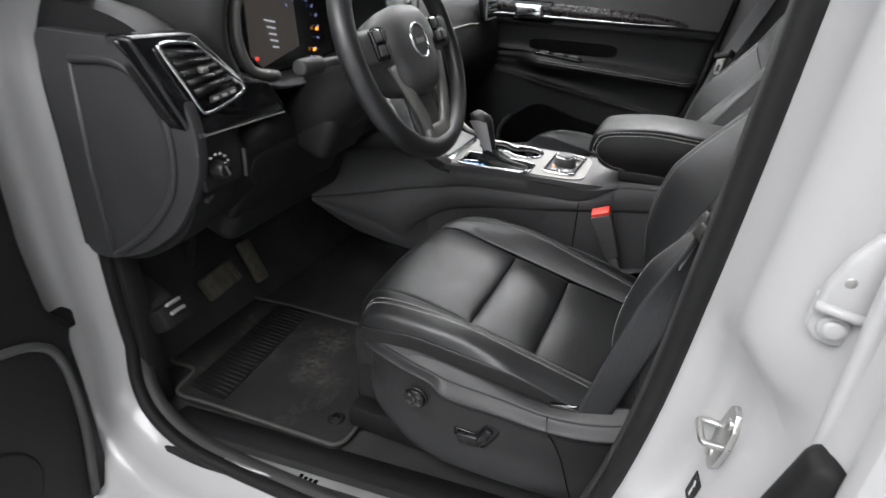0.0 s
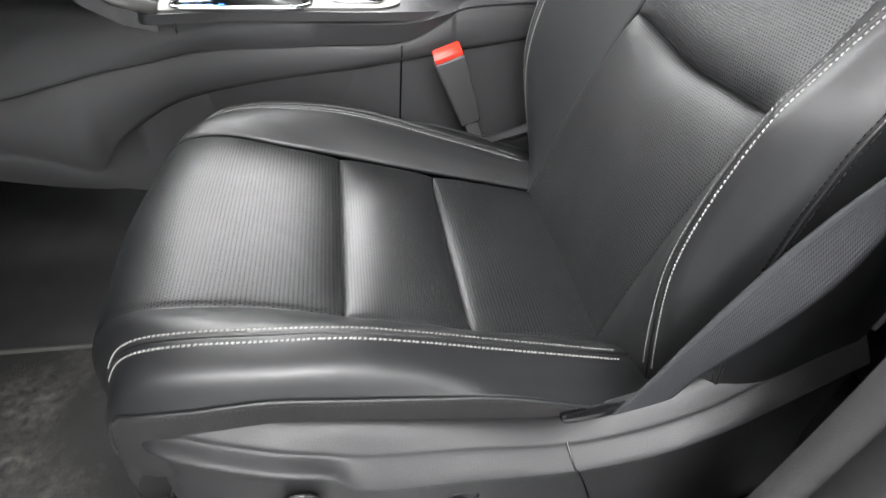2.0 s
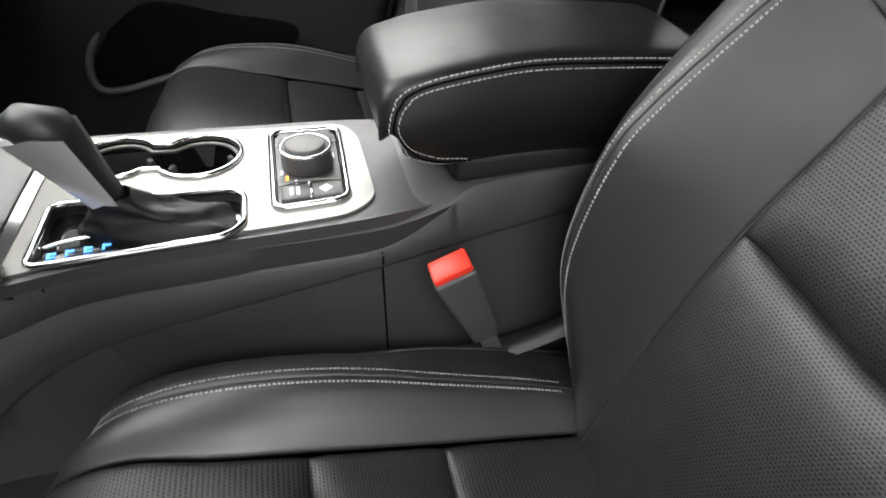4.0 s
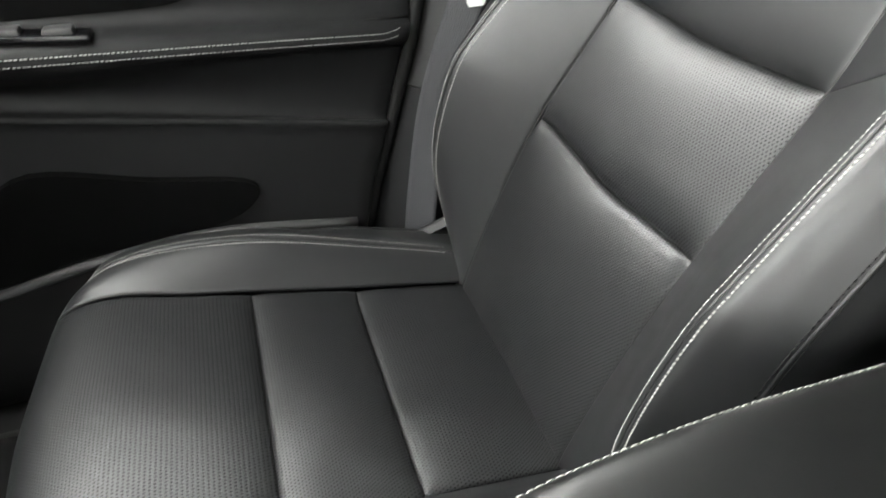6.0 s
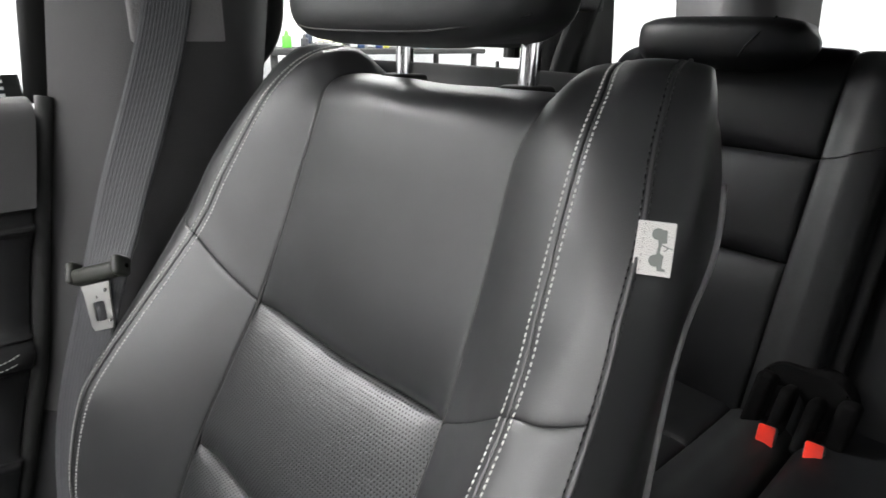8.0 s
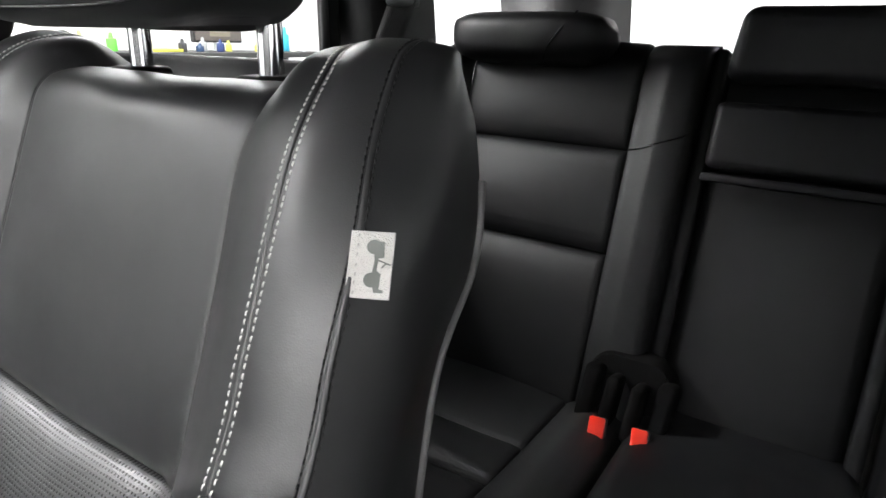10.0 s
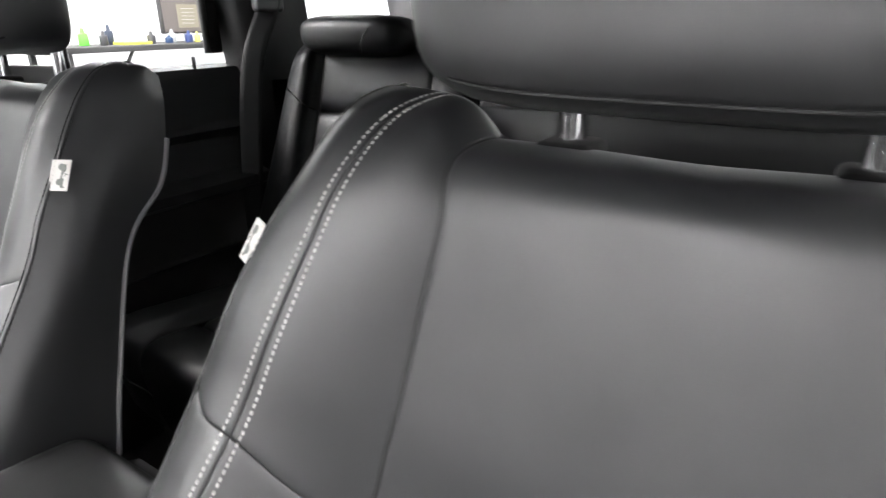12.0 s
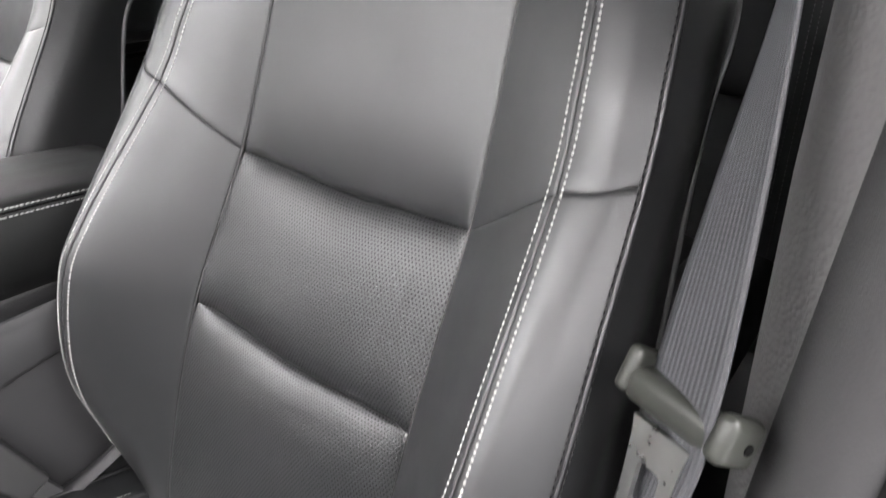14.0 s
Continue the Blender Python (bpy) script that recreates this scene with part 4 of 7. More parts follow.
for f, tag in ((lambda y: y, "left"), (lambda y: 0.76 - y, "right")):
    single("windscreen_pillar", sweep(catmull([(-1.05, f(-0.36), 0.80), (-0.76, f(-0.35), 0.955), (-0.48, f(-0.325), 1.085), (-0.2, f(-0.30), 1.17), (0.1, f(-0.29), 1.21)], 6), 0.035, 12), PLASTIC_SOFT, "black trimmed windscreen pillar", "pillar trim", kind="structure")
    single("roof_rail", sweep([(-0.2, f(-0.325), 1.19), (0.8, f(-0.325), 1.21), (1.9, f(-0.325), 1.15)], 0.04, 12), HEADLINER, "black lined roof rail", "roof rail", kind="structure")
    single("rear_pillar", loft([[(x + k, f(y), z) for x, y in ((1.14, -0.40), (1.16, -0.33), (1.36, -0.33), (1.38, -0.40))] for z, k in ((0.2, 0), (0.8, 0), (1.22, -0.06))], True, True), PLASTIC_SOFT, "black rear pillar trim", "pillar trim", kind="structure")
    single("tail_pillar", loft([[(x + k, f(y), z) for x, y in ((1.80, -0.40), (1.84, -0.20), (2.0, -0.115), (2.05, -0.40))] for z, k in ((0.2, 0), (0.8, 0), (1.22, -0.12))], True, True), TRIM_GREY, "dark tail pillar trim", "pillar trim", kind="structure")

# rear body, tailgate, cargo side
for f in ((lambda y: y), (lambda y: 0.76 - y)):
    single("cargo_side", prism([(1.2, 0.0), (2.0, 0.0), (2.0, 0.755), (1.2, 0.775)], "y", f(-0.40), f(-0.33), 0.01), PLASTIC_SOFT, "black cargo side panel below the quarter window", "panel", kind="structure")
tailgate = thing("tailgate", (2.0, 0.38, 0.2), "closed tailgate with black trim and clear rear window", "tailgate", kind="structure")
part("tailgate_trim", prism([(1.97, 0.0), (2.06, 0.0), (2.06, 0.80), (1.99, 0.80)], "y", -0.34, 1.10, 0.01), PLASTIC_SOFT, tailgate)
part("rear_window", prism([(2.0, 0.80), (2.006, 0.80), (1.856, 1.20), (1.85, 1.20)], "y", -0.30, 1.06), GLASS, tailgate, "clear rear window").visible_shadow = False
ws = single("windscreen", prism([(-0.99, 0.80), (-0.984, 0.80), (-0.104, 1.235), (-0.11, 1.235)], "y", -0.32, 1.08), GLASS, "clear windscreen", "windscreen", kind="structure")
ws.visible_shadow = False
single("bonnet", prism([(-2.0, 0.50), (-1.75, 0.62), (-1.0, 0.78), (-1.0, 0.72), (-2.0, 0.40)], "y", -0.5, 1.26, 0.02), PAINT, "white painted bonnet", "bonnet", kind="structure")

# ---- passenger doors ----
def rounded2(poly):
    """A closed outline drawn smoothly through a few corners."""
    return [(p.x, p.z) for p in catmull([(x, 0, z) for x, z in poly + poly[:1]], 5)[:-1]]


def right_doors():
    door = thing("front_door", (-0.1, 1.15, 0.0), "closed front passenger door with black panel and brown trim strip", "car door", kind="structure")
    END_Z, END_X = (0.0, 0.284, 0.391, 0.516, 0.632, 0.769, 0.80), (0.12, 0.181, 0.213, 0.248, 0.269, 0.297, 0.302)

    def arm_z(x):
        """Height of the armrest's upper stitching."""
        return 0.524 + 0.068 * (0.25 - max(x, -0.27))

    def arm_y(x):
        """How far the armrest reaches into the cabin; its front tip runs out into the panel."""
        y = max(1.058, 1.110 - 0.10 * (0.25 - x))
        k = min(1.0, max(0.0, (-0.26 - x) / 0.09))
        return y + (1.120 - y) * k * k * (3 - 2 * k)

    def profile(x):
        z1, ya = arm_z(x), arm_y(x)
        zl = min(0.40 + 0.165 * (0.216 - x), z1 - 0.05)
        pts = [(1.165, 0.0), (1.10, 0.02), (1.088, 0.10), (1.096, 0.20), (1.104, 0.25), (1.112, zl - 0.03), (1.1095, zl - 0.008), (1.1125, zl - 0.001), (1.124, zl + 0.002), (1.128, (zl + z1 - 0.03) / 2), (min(1.124, ya + 0.02), z1 - 0.03),
               (ya + 0.004, z1 - 0.016), (ya, z1 - 0.005), (ya + 0.004, z1 + 0.006), (ya + 0.016, z1 + 0.012), (1.119, z1 + 0.016), (1.128, z1 + 0.032), (1.127, 0.62), (1.120, 0.655), (1.111, 0.664), (1.111, 0.668), (1.119, 0.671),
               (1.119, 0.684), (1.112, 0.688), (1.113, 0.70), (1.117, 0.74), (1.123, 0.775), (1.14, 0.792), (1.175, 0.795), (1.19, 0.75), (1.19, 0.0)]
        return [(p.x, p.z) for p in catmull([(y, 0, z) for y, z in pts], 3)]

    def at_end(z, back=0.0):
        return lin(z, END_Z, END_X) - back

    cols = [[(x, y, z) for y, z in profile(x)] for x in list(np.linspace(-0.70, 0.08, 27))]
    for back, k in ((0.06, 0.0), (0.03, 0.0), (0.004, 0.0), (0.0, 0.004)):
        cols.append([(at_end(z, back), y + k, z) for y, z in profile(0.23 - back)])
    panel_bm = sharp(loft(cols, True, True), 50)
    panel_tree = BVHTree.FromBMesh(panel_bm)
    part("door_panel", panel_bm, PLASTIC_SOFT, door)
    upper = [(1.1085, 0.6895), (1.1095, 0.702), (1.1135, 0.74), (1.1195, 0.776), (1.127, 0.788), (1.137, 0.7945)]
    part("door_upper", loft([[((x if x < 0.2 else at_end(z, 0.001)), y, z) for y, z in upper] for x in (-0.70, 0.0, 0.3)], False), TRIM_GREY, door, "grained charcoal upper door trim")
    part("door_rubber", sweep([(at_end(z) + 0.009, 1.128 + 0.02 * max(0, z - 0.6), z) for z in np.linspace(0.04, 0.80, 16)], 0.009, 10), RUBBER, door, "black rubber seal along the door edge")
    # black sheet paints the dark of the gap behind the door edge
    part("gap_shade", loft([[(at_end(z) + 0.004, 1.128, z), (at_end(z) + 0.05, 1.15, z)] for z in (0.0, 0.284, 0.391, 0.516, 0.632, 0.769, 0.80)], False), SEAM_AND_SHADE, door)
    # brown inlay over a chromed strip
    blade = []
    for x in np.linspace(-0.55, 0.19, 24):
        h = 0.040 * math.sqrt(max(0.0, 1 - ((x + 0.55) / 0.745) ** 4)) + 0.001
        blade.append([(x, 1.109, 0.692), (x, 1.101, 0.692 + h * 0.3), (x, 1.104, 0.692 + h * 0.8), (x, 1.1115, 0.692 + h)])
    part("inlay", loft(blade, False), WOOD, door, "dark brown gloss inlay")
    part("chrome_strip", sweep([(x, 1.104, 0.691 + 0.005 * max(0, (x + 0.1) / 0.3) ** 2) for x in np.linspace(-0.55, 0.19, 20)], lambda t: 0.0042 * (1 - 0.5 * t ** 6), 10), CHROME, door, "chromed trim strip")
    for dz in (-0.0005, -0.0085):
        line, nrm = [], []
        for x in np.linspace(-0.27, 0.236, 60):
            spot_, normal_, _, _ = panel_tree.ray_cast(Vector((x, 0.95, arm_z(x) + dz + 0.006 * max(0.0, (x - 0.205) / 0.03) ** 2)), Vector((0, 1, 0)))
            if spot_ is None or spot_.y > arm_y(x) + 0.03:
                continue
            if normal_.y > 0:
                normal_ = -normal_
            line.append(spot_ + normal_ * 0.0002)
            nrm.append(normal_)
        part("stitching", stitches(line, nrm, 0.0046, 0.0034, 0.0015, 0.0009), THREAD, door, "pale contrast stitching")
    hdl = part("door_handle", rbox((-0.32, 1.095, 0.705), (0.10, 0.02, 0.045), 0.012, 3), CHROME, door, "chromed inner door handle")
    part("handle_cup", rbox((-0.31, 1.112, 0.705), (0.15, 0.02, 0.065), 0.015, 3), GLOSS, hdl)
    sw = part("switch_panel", rbox((-0.20, 1.088, 0.571), (0.16, 0.03, 0.010), 0.004, 2, (0, 4, 0)), GLOSS, door)
    for k in range(3):
        part("window_switch", rbox((-0.25 + 0.05 * k, 1.086, 0.580 - 0.0035 * k), (0.030, 0.020, 0.010), 0.003), PLASTIC, sw)
    part("map_pocket", sweep(catmull([(-0.30, 1.130, 0.40), (-0.358, 1.115, 0.345), (-0.388, 1.100, 0.295), (-0.385, 1.088, 0.248), (-0.34, 1.088, 0.238), (-0.22, 1.088, 0.262), (-0.05, 1.090, 0.275), (0.15, 1.094, 0.245)], 8), 0.008, 10), PLASTIC, door, "edge of the door map pocket")
    # black sheets painting shade in the map pocket and the pull above the armrest
    part("pocket_shade", prism(rounded2([(-0.335, 0.355), (-0.378, 0.295), (-0.375, 0.252), (-0.33, 0.245), (-0.22, 0.268), (-0.05, 0.282), (0.012, 0.315), (0.0, 0.345), (-0.12, 0.37), (-0.25, 0.40)]), "y", 1.098, 1.115), SEAM_AND_SHADE, door, "black sheet for the shade in the map pocket's mouth")
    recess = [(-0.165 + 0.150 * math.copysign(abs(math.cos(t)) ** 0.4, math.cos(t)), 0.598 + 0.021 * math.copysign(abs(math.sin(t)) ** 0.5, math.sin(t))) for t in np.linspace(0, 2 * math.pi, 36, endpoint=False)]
    part("pull_shade", prism(recess, "y", 1.1245, 1.135), SEAM_AND_SHADE, door, "black sheet for the shade in the pull above the armrest")
    pin = part("lock_pin", join(cyl((0.235, 1.142, 0.785), (0.235, 1.142, 0.802), 0.0045, 0.0035, 16, 0.001), cyl((0.235, 1.142, 0.783), (0.235, 1.142, 0.788), 0.011, 0.009, 20, 0.001)), TRIM_GREY, door, "small grey lock pin")
    pane = part("window_glass", prism([(-0.72, 0.78), (0.30, 0.78), (0.325, 1.0), (0.27, 1.17), (-0.2, 1.14), (-0.6, 0.84)], "y", 1.176, 1.181), GLASS, door, "clear door window")
    pane.visible_shadow = False
    for k in range(7):
        w = (0.030, 0.05, 0.04, 0.045, 0.028, 0.036, 0.02)[k]
        part("print_bar", rbox((0.284 - w / 2, 1.1745, 0.842 - 0.0072 * k), (w, 0.0006, 0.0032), 0), MARKS, pane)
    part("window_frame", sweep([(0.315, 1.17, 0.79), (0.335, 1.16, 0.98), (0.31, 1.13, 1.16), (0.0, 1.12, 1.19), (-0.25, 1.12, 1.15)], 0.017, 10), RUBBER, door)
    rear = thing("rear_door", (0.85, 1.15, 0.0), "closed rear passenger door with black panel and clear window", "car door", kind="structure")
    prof2 = [(1.165, 0.0), (1.10, 0.02), (1.10, 0.20), (1.125, 0.235), (1.125, 0.38), (1.09, 0.40), (1.10, 0.412), (1.105, 0.52), (1.06, 0.54), (1.06, 0.56), (1.11, 0.575), (1.12, 0.65), (1.10, 0.67), (1.115, 0.69), (1.12, 0.775), (1.135, 0.80), (1.175, 0.805), (1.19, 0.75), (1.19, 0.0)]
    part("door_panel", sharp(loft([[(x, y, z) for y, z in prof2] for x in (0.555, 0.8, 1.0, 1.15)], True, True), 40), PLASTIC_SOFT, rear)
    p2 = part("window_glass", prism([(0.56, 0.79), (1.13, 0.79), (1.13, 1.19), (0.56, 1.19)], "y", 1.172, 1.177), GLASS, rear, "clear rear door window")
    p2.visible_shadow = False
    part("window_frame", sweep([(0.56, 1.16, 1.2), (1.10, 1.16, 1.19), (1.11, 1.16, 0.83)], 0.02, 10), RUBBER, rear)
    part("frame_edge", sweep([(1.085, 1.15, 1.18), (1.088, 1.15, 0.83)], 0.008, 10), TRIM_GREY, rear)
    part("lock_pin", cyl((1.04, 1.14, 0.80), (1.04, 1.14, 0.825), 0.0045, 0.0035, 16, 0.001), TRIM_GREY, rear)
    q = single("quarter_window", prism([(1.38, 0.772), (1.80, 0.760), (1.72, 1.18), (1.33, 1.18)], "y", 1.15, 1.155), GLASS, "clear quarter window", "window", kind="structure")
    q.visible_shadow = False
    # body skin of the passenger side
    single("body_side_far", loft([[(-1.2, 1.20, z), (1.99, 1.20, z)] for z in (-0.3, 0.1, 0.5, 0.74)], False), PAINT, "white painted outer body side", "car body", kind="structure")


right_doors()

# driver's rear door, closed: white outside, black inside
ld = thing("rear_door_driver", (0.85, -0.40, 0.0), "closed rear driver side door, white outside", "car door", kind="structure")
part("door_panel", prism([(0.56, 0.0), (1.15, 0.0), (1.15, 0.81), (0.56, 0.80)], "y", -0.42, -0.345, 0.01), PLASTIC_SOFT, ld)
part("door_skin", prism([(0.40, -0.15), (1.3, -0.15), (1.3, 0.80), (0.42, 0.80)], "y", -0.60, -0.565, 0.012), PAINT, ld, "white painted door skin")
g = part("window_glass", prism([(0.56, 0.80), (1.14, 0.80), (1.12, 1.18), (0.56, 1.18)], "y", -0.415, -0.41), GLASS, ld)
g.visible_shadow = False

single("grab_handle", sweep(catmull([(0.505, 1.085, 0.815), (0.525, 1.11, 0.822), (0.548, 1.12, 0.835), (0.570, 1.12, 0.862), (0.580, 1.12, 0.90), (0.578, 1.115, 0.98), (0.56, 1.10, 1.05)], 6), 0.011, 12), PLASTIC_SOFT, "black plastic grab handle on the centre pillar", "grab handle")


# ---- workshop round the car ----
def plain_wall(name, c, s, material, label, category="wall"):
    return single(name, rbox(c, s, 0.0), material, label, category, kind="structure", smooth=False)


plain_wall("ground", (0.4, 0.4, GROUND - 0.05), (12, 12, 0.1), FLOORM, "grey epoxy workshop floor", "floor")
plain_wall("ceiling", (0.4, 0.4, CEIL + 0.05), (12, 12, 0.1), WALL, "white workshop ceiling", "ceiling")
plain_wall("wall_front", (-4.4, 0.4, 1.0), (0.1, 11, 3.2), WALL, "white workshop wall")
plain_wall("wall_left", (0.4, -3.6, 1.0), (11, 0.1, 3.2), WALL, "white workshop wall")
plain_wall("wall_right", (0.4, 4.95, 1.0), (11, 0.1, 3.2), WALL, "white workshop wall")
plain_wall("wall_rear", (5.2, 0.4, 1.0), (0.1, 11, 3.2), WALL, "white workshop wall")
gate = thing("sectional_door", (5.1, 0.4, GROUND), "white sectional garage door with narrow ribs", "garage door", kind="structure")
for k in range(34):
    part("rib", rbox((5.1, 0.4, GROUND + 0.05 + k * 0.085), (0.05, 5.0, 0.084), 0.003, 1), DOORW, gate)
shut = thing("roller_door", (-0.6, 4.85, GROUND), "white roller door with narrow ribs", "garage door", kind="structure")
for k in range(34):
    part("rib", rbox((-0.8, 4.87, GROUND + 0.05 + k * 0.085), (4.4, 0.05, 0.084), 0.003, 1), DOORW, shut)

for lx, ly, _ in LED:
    fit = thing("led_panel", (lx, ly, CEIL - 0.07), "unseen white ceiling light panel", "ceiling light", "ceiling lights")
    part("lamp_housing", rbox((lx, ly, CEIL - 0.03), (1.86, 1.46, 0.06), 0.01), WALL, fit)

# workbench with a monitor and bottles, seen through the far rear window
bench = thing("workbench", (3.4, 4.5, GROUND), "grey workbench on steel legs by the wall", "workbench")
part("bench_top", rbox((3.3, 4.5, 0.72), (2.2, 0.6, 0.04), 0.006), TRIM_GREY, bench)
for lx in (2.3, 4.3):
    for ly in (4.25, 4.75):
        part("leg", rbox((lx, ly, 0.11), (0.04, 0.04, 1.18), 0.004), TRIM_GREY, bench)
part("brace", cyl((2.3, 4.25, 0.05), (2.75, 4.25, 0.7), 0.012), TRIM_GREY, bench)
mon = thing("monitor", (3.48, 4.6, 0.74), "brown-grey flat monitor showing a pale page", "monitor")
part("casing", rbox((3.47, 4.62, 0.945), (0.45, 0.05, 0.285), 0.01), TRIM_GREY, mon)
part("screen", rbox((3.47, 4.592, 0.947), (0.425, 0.004, 0.26), 0.0), glow("warm_grey_screen", (0.080, 0.069, 0.064), 0.8), mon)
part("page", rbox((3.48, 4.588, 0.938), (0.19, 0.003, 0.18), 0.0), glow("beige_page", (0.145, 0.130, 0.098), 0.8), mon)
for k in range(5):
    part("line", rbox((3.48, 4.585, 0.995 - 0.028 * k), (0.12, 0.002, 0.003), 0.0), STEEL, mon)
part("stand", rbox((3.48, 4.62, 0.773), (0.06, 0.05, 0.07), 0.006), WALL, mon)


def bottle(x, y, r, h, color, label):
    b = thing("bottle", (x, y, 0.74), label, "bottle", "bottles on the bench")
    m = mat("bottle_" + label.split()[0], color, 0.35)
    part("bottle_body", cyl((x, y, 0.74), (x, y, 0.74 + h * 0.7), r, r * 0.95, 18, 0.006), m, b)
    part("neck", cyl((x, y, 0.74 + h * 0.68), (x, y, 0.74 + h), r * 0.5, r * 0.3, 14, 0.003), m, b)


for x, y, r, h, c, lab in ((2.55, 4.5, 0.035, 0.12, (0.15, 0.65, 0.08), "green plastic bottle on the bench"), (2.75, 4.52, 0.03, 0.14, (0.03, 0.04, 0.07), "dark pen pot on the bench"),
                           (4.0, 4.5, 0.032, 0.16, (0.05, 0.45, 0.75), "blue spray bottle on the bench"), (3.15, 4.4, 0.03, 0.06, (0.02, 0.05, 0.12), "navy jar on the bench"),
                           (3.8, 4.5, 0.025, 0.07, (0.7, 0.7, 0.68), "white pot on the bench"), (2.35, 4.5, 0.03, 0.13, (0.6, 0.6, 0.2), "yellow bottle on the bench"), (2.65, 4.42, 0.028, 0.10, (0.05, 0.05, 0.055), "black tin on the bench"), (3.05, 4.62, 0.04, 0.12, (0.72, 0.66, 0.5), "beige jar on the bench"),
                           (3.30, 4.36, 0.03, 0.09, (0.03, 0.05, 0.16), "indigo can on the bench"), (3.42, 4.42, 0.025, 0.08, (0.75, 0.72, 0.15), "lemon pot on the bench"), (3.92, 4.44, 0.028, 0.10, (0.04, 0.04, 0.05), "charcoal can on the bench"), (4.12, 4.55, 0.035, 0.20, (0.06, 0.5, 0.7), "cyan spray bottle on the bench"), (4.22, 4.42, 0.03, 0.09, (0.6, 0.6, 0.62), "grey pot on the bench"),
                           (3.68, 4.40, 0.022, 0.07, (0.65, 0.55, 0.1), "amber pot on the bench"), (3.76, 4.44, 0.03, 0.11, (0.05, 0.06, 0.07), "slate tin on the bench"), (3.86, 4.40, 0.02, 0.13, (0.10, 0.30, 0.45), "teal bottle on the bench"), (3.22, 4.46, 0.03, 0.10, (0.35, 0.36, 0.36), "silver tin on the bench"), (2.98, 4.36, 0.03, 0.09, (0.04, 0.04, 0.045), "sooty jar on the bench"), (4.05, 4.38, 0.028, 0.10, (0.65, 0.64, 0.6), "cream pot on the bench")):
    bottle(x, y, r, h, c, lab)
single("notepad", rbox((2.85, 4.4, 0.75), (0.22, 0.15, 0.02), 0.003), mat("yellow_paper", (0.75, 0.7, 0.1), 0.7), "yellow notepad lying on the workbench", "notepad")
single("paper_box", rbox((2.95, 4.55, 0.785), (0.16, 0.1, 0.09), 0.004), mat("pale_card", (0.7, 0.68, 0.6), 0.7), "pale card box standing on the workbench", "box")


# ---- centre console ----
console = thing("centre_console", (-0.1, 0.38, 0.0), "dark centre console with satin silver top plate", "centre console")


def console_body():
    """Cross-sections of the console from the dash to the rear seats, driver's wall first."""
    secs = []
    #        x     driver wall at top, at crease, at foot;  z top, z crease, z foot;  z and depth of the step over the knee pad
    for x, yt, yc, yf, zt, zc, zf, zk, r in ((-0.575, 0.235, 0.163, 0.168, 0.43, 0.322, 0.306, 0.314, 0.0), (-0.50, 0.248, 0.189, 0.198, 0.435, 0.333, 0.248, 0.29, 0.0), (-0.42, 0.262, 0.215, 0.225, 0.44, 0.345, 0.212, 0.262, 0.0), (-0.36, 0.270, 0.238, 0.241, 0.438, 0.356, 0.195, 0.226, 0.001),
                                             (-0.33, 0.274, 0.250, 0.250, 0.4365, 0.361, 0.187, 0.262, 0.006), (-0.27, 0.280, 0.269, 0.265, 0.433, 0.369, 0.16, 0.303, 0.010), (-0.20, 0.284, 0.288, 0.282, 0.428, 0.378, 0.10, 0.322, 0.009), (-0.05, 0.285, 0.292, 0.286, 0.427, 0.385, 0.03, 0.346, 0.009), (0.06, 0.287, 0.293, 0.288, 0.428, 0.390, 0.0, 0.365, 0.009),
                                             (0.12, 0.290, 0.295, 0.290, 0.440, 0.42, 0.0, 0.376, 0.009), (0.16, 0.292, 0.297, 0.292, 0.452, 0.445, 0.0, 0.383, 0.009), (0.28, 0.295, 0.30, 0.295, 0.46, 0.45, 0.0, 0.403, 0.009), (0.40, 0.295, 0.30, 0.295, 0.46, 0.45, 0.0, 0.42, 0.009)):
        low = x in (-0.20, -0.05)
        half = [(x, yt + (0.0105 if low else 0.028), zt - (0.14 if low else 0.0)), (x, yt + (0.0095 if low else 0.025), zt), (x, yt + 0.008, zt - 0.002), (x, yt, zt - 0.010), (x, yc - 0.002, zc + 0.006), (x, yc - 0.001, zc + 0.0012), (x, yc + 0.004, zc - 0.0005), (x, yc + 0.0005, zc - 0.0035),
                (x, yc - 0.001, zk + 0.006), (x, yc + 0.001, zk), (x, yc + r, zk - 0.005), (x, (yc + yf) / 2 - 0.004 + r, (zk + zf) / 2), (x, yf + r * 0.5, zf), (x, 0.38, zf)]
        other = [(x, 0.76 - y, z) for _, y, z in half[:-1][::-1]]
        secs.append(half + other)
    dense = [catmull([s[k] for s in secs], 5) for k in range(len(secs[0]))]
    for row, edge in ((dense[0], dense[1]), (dense[-1], dense[-2])):
        for a, b in zip(row, edge):
            a.z = min(a.z, b.z)
    rings = [[dense[k][r] for k in range(len(dense))] for r in range(len(dense[0]))]
    return sharp(loft(rings, True, True), 55)


part("console_body", console_body(), CONSOLE, console, "soft black moulded console body")
part("panel_gap", sweep([(-0.232, 0.281, 0.428), (-0.232, 0.283, 0.403), (-0.232, 0.285, 0.378)], 0.0014, 6), GLOSS, console)
part("panel_gap", sweep([(0.062, 0.2925, 0.386), (0.062, 0.2925, 0.372), (0.062, 0.3005, 0.358), (0.062, 0.297, 0.22), (0.062, 0.293, 0.06)], 0.0014, 6), GLOSS, console)


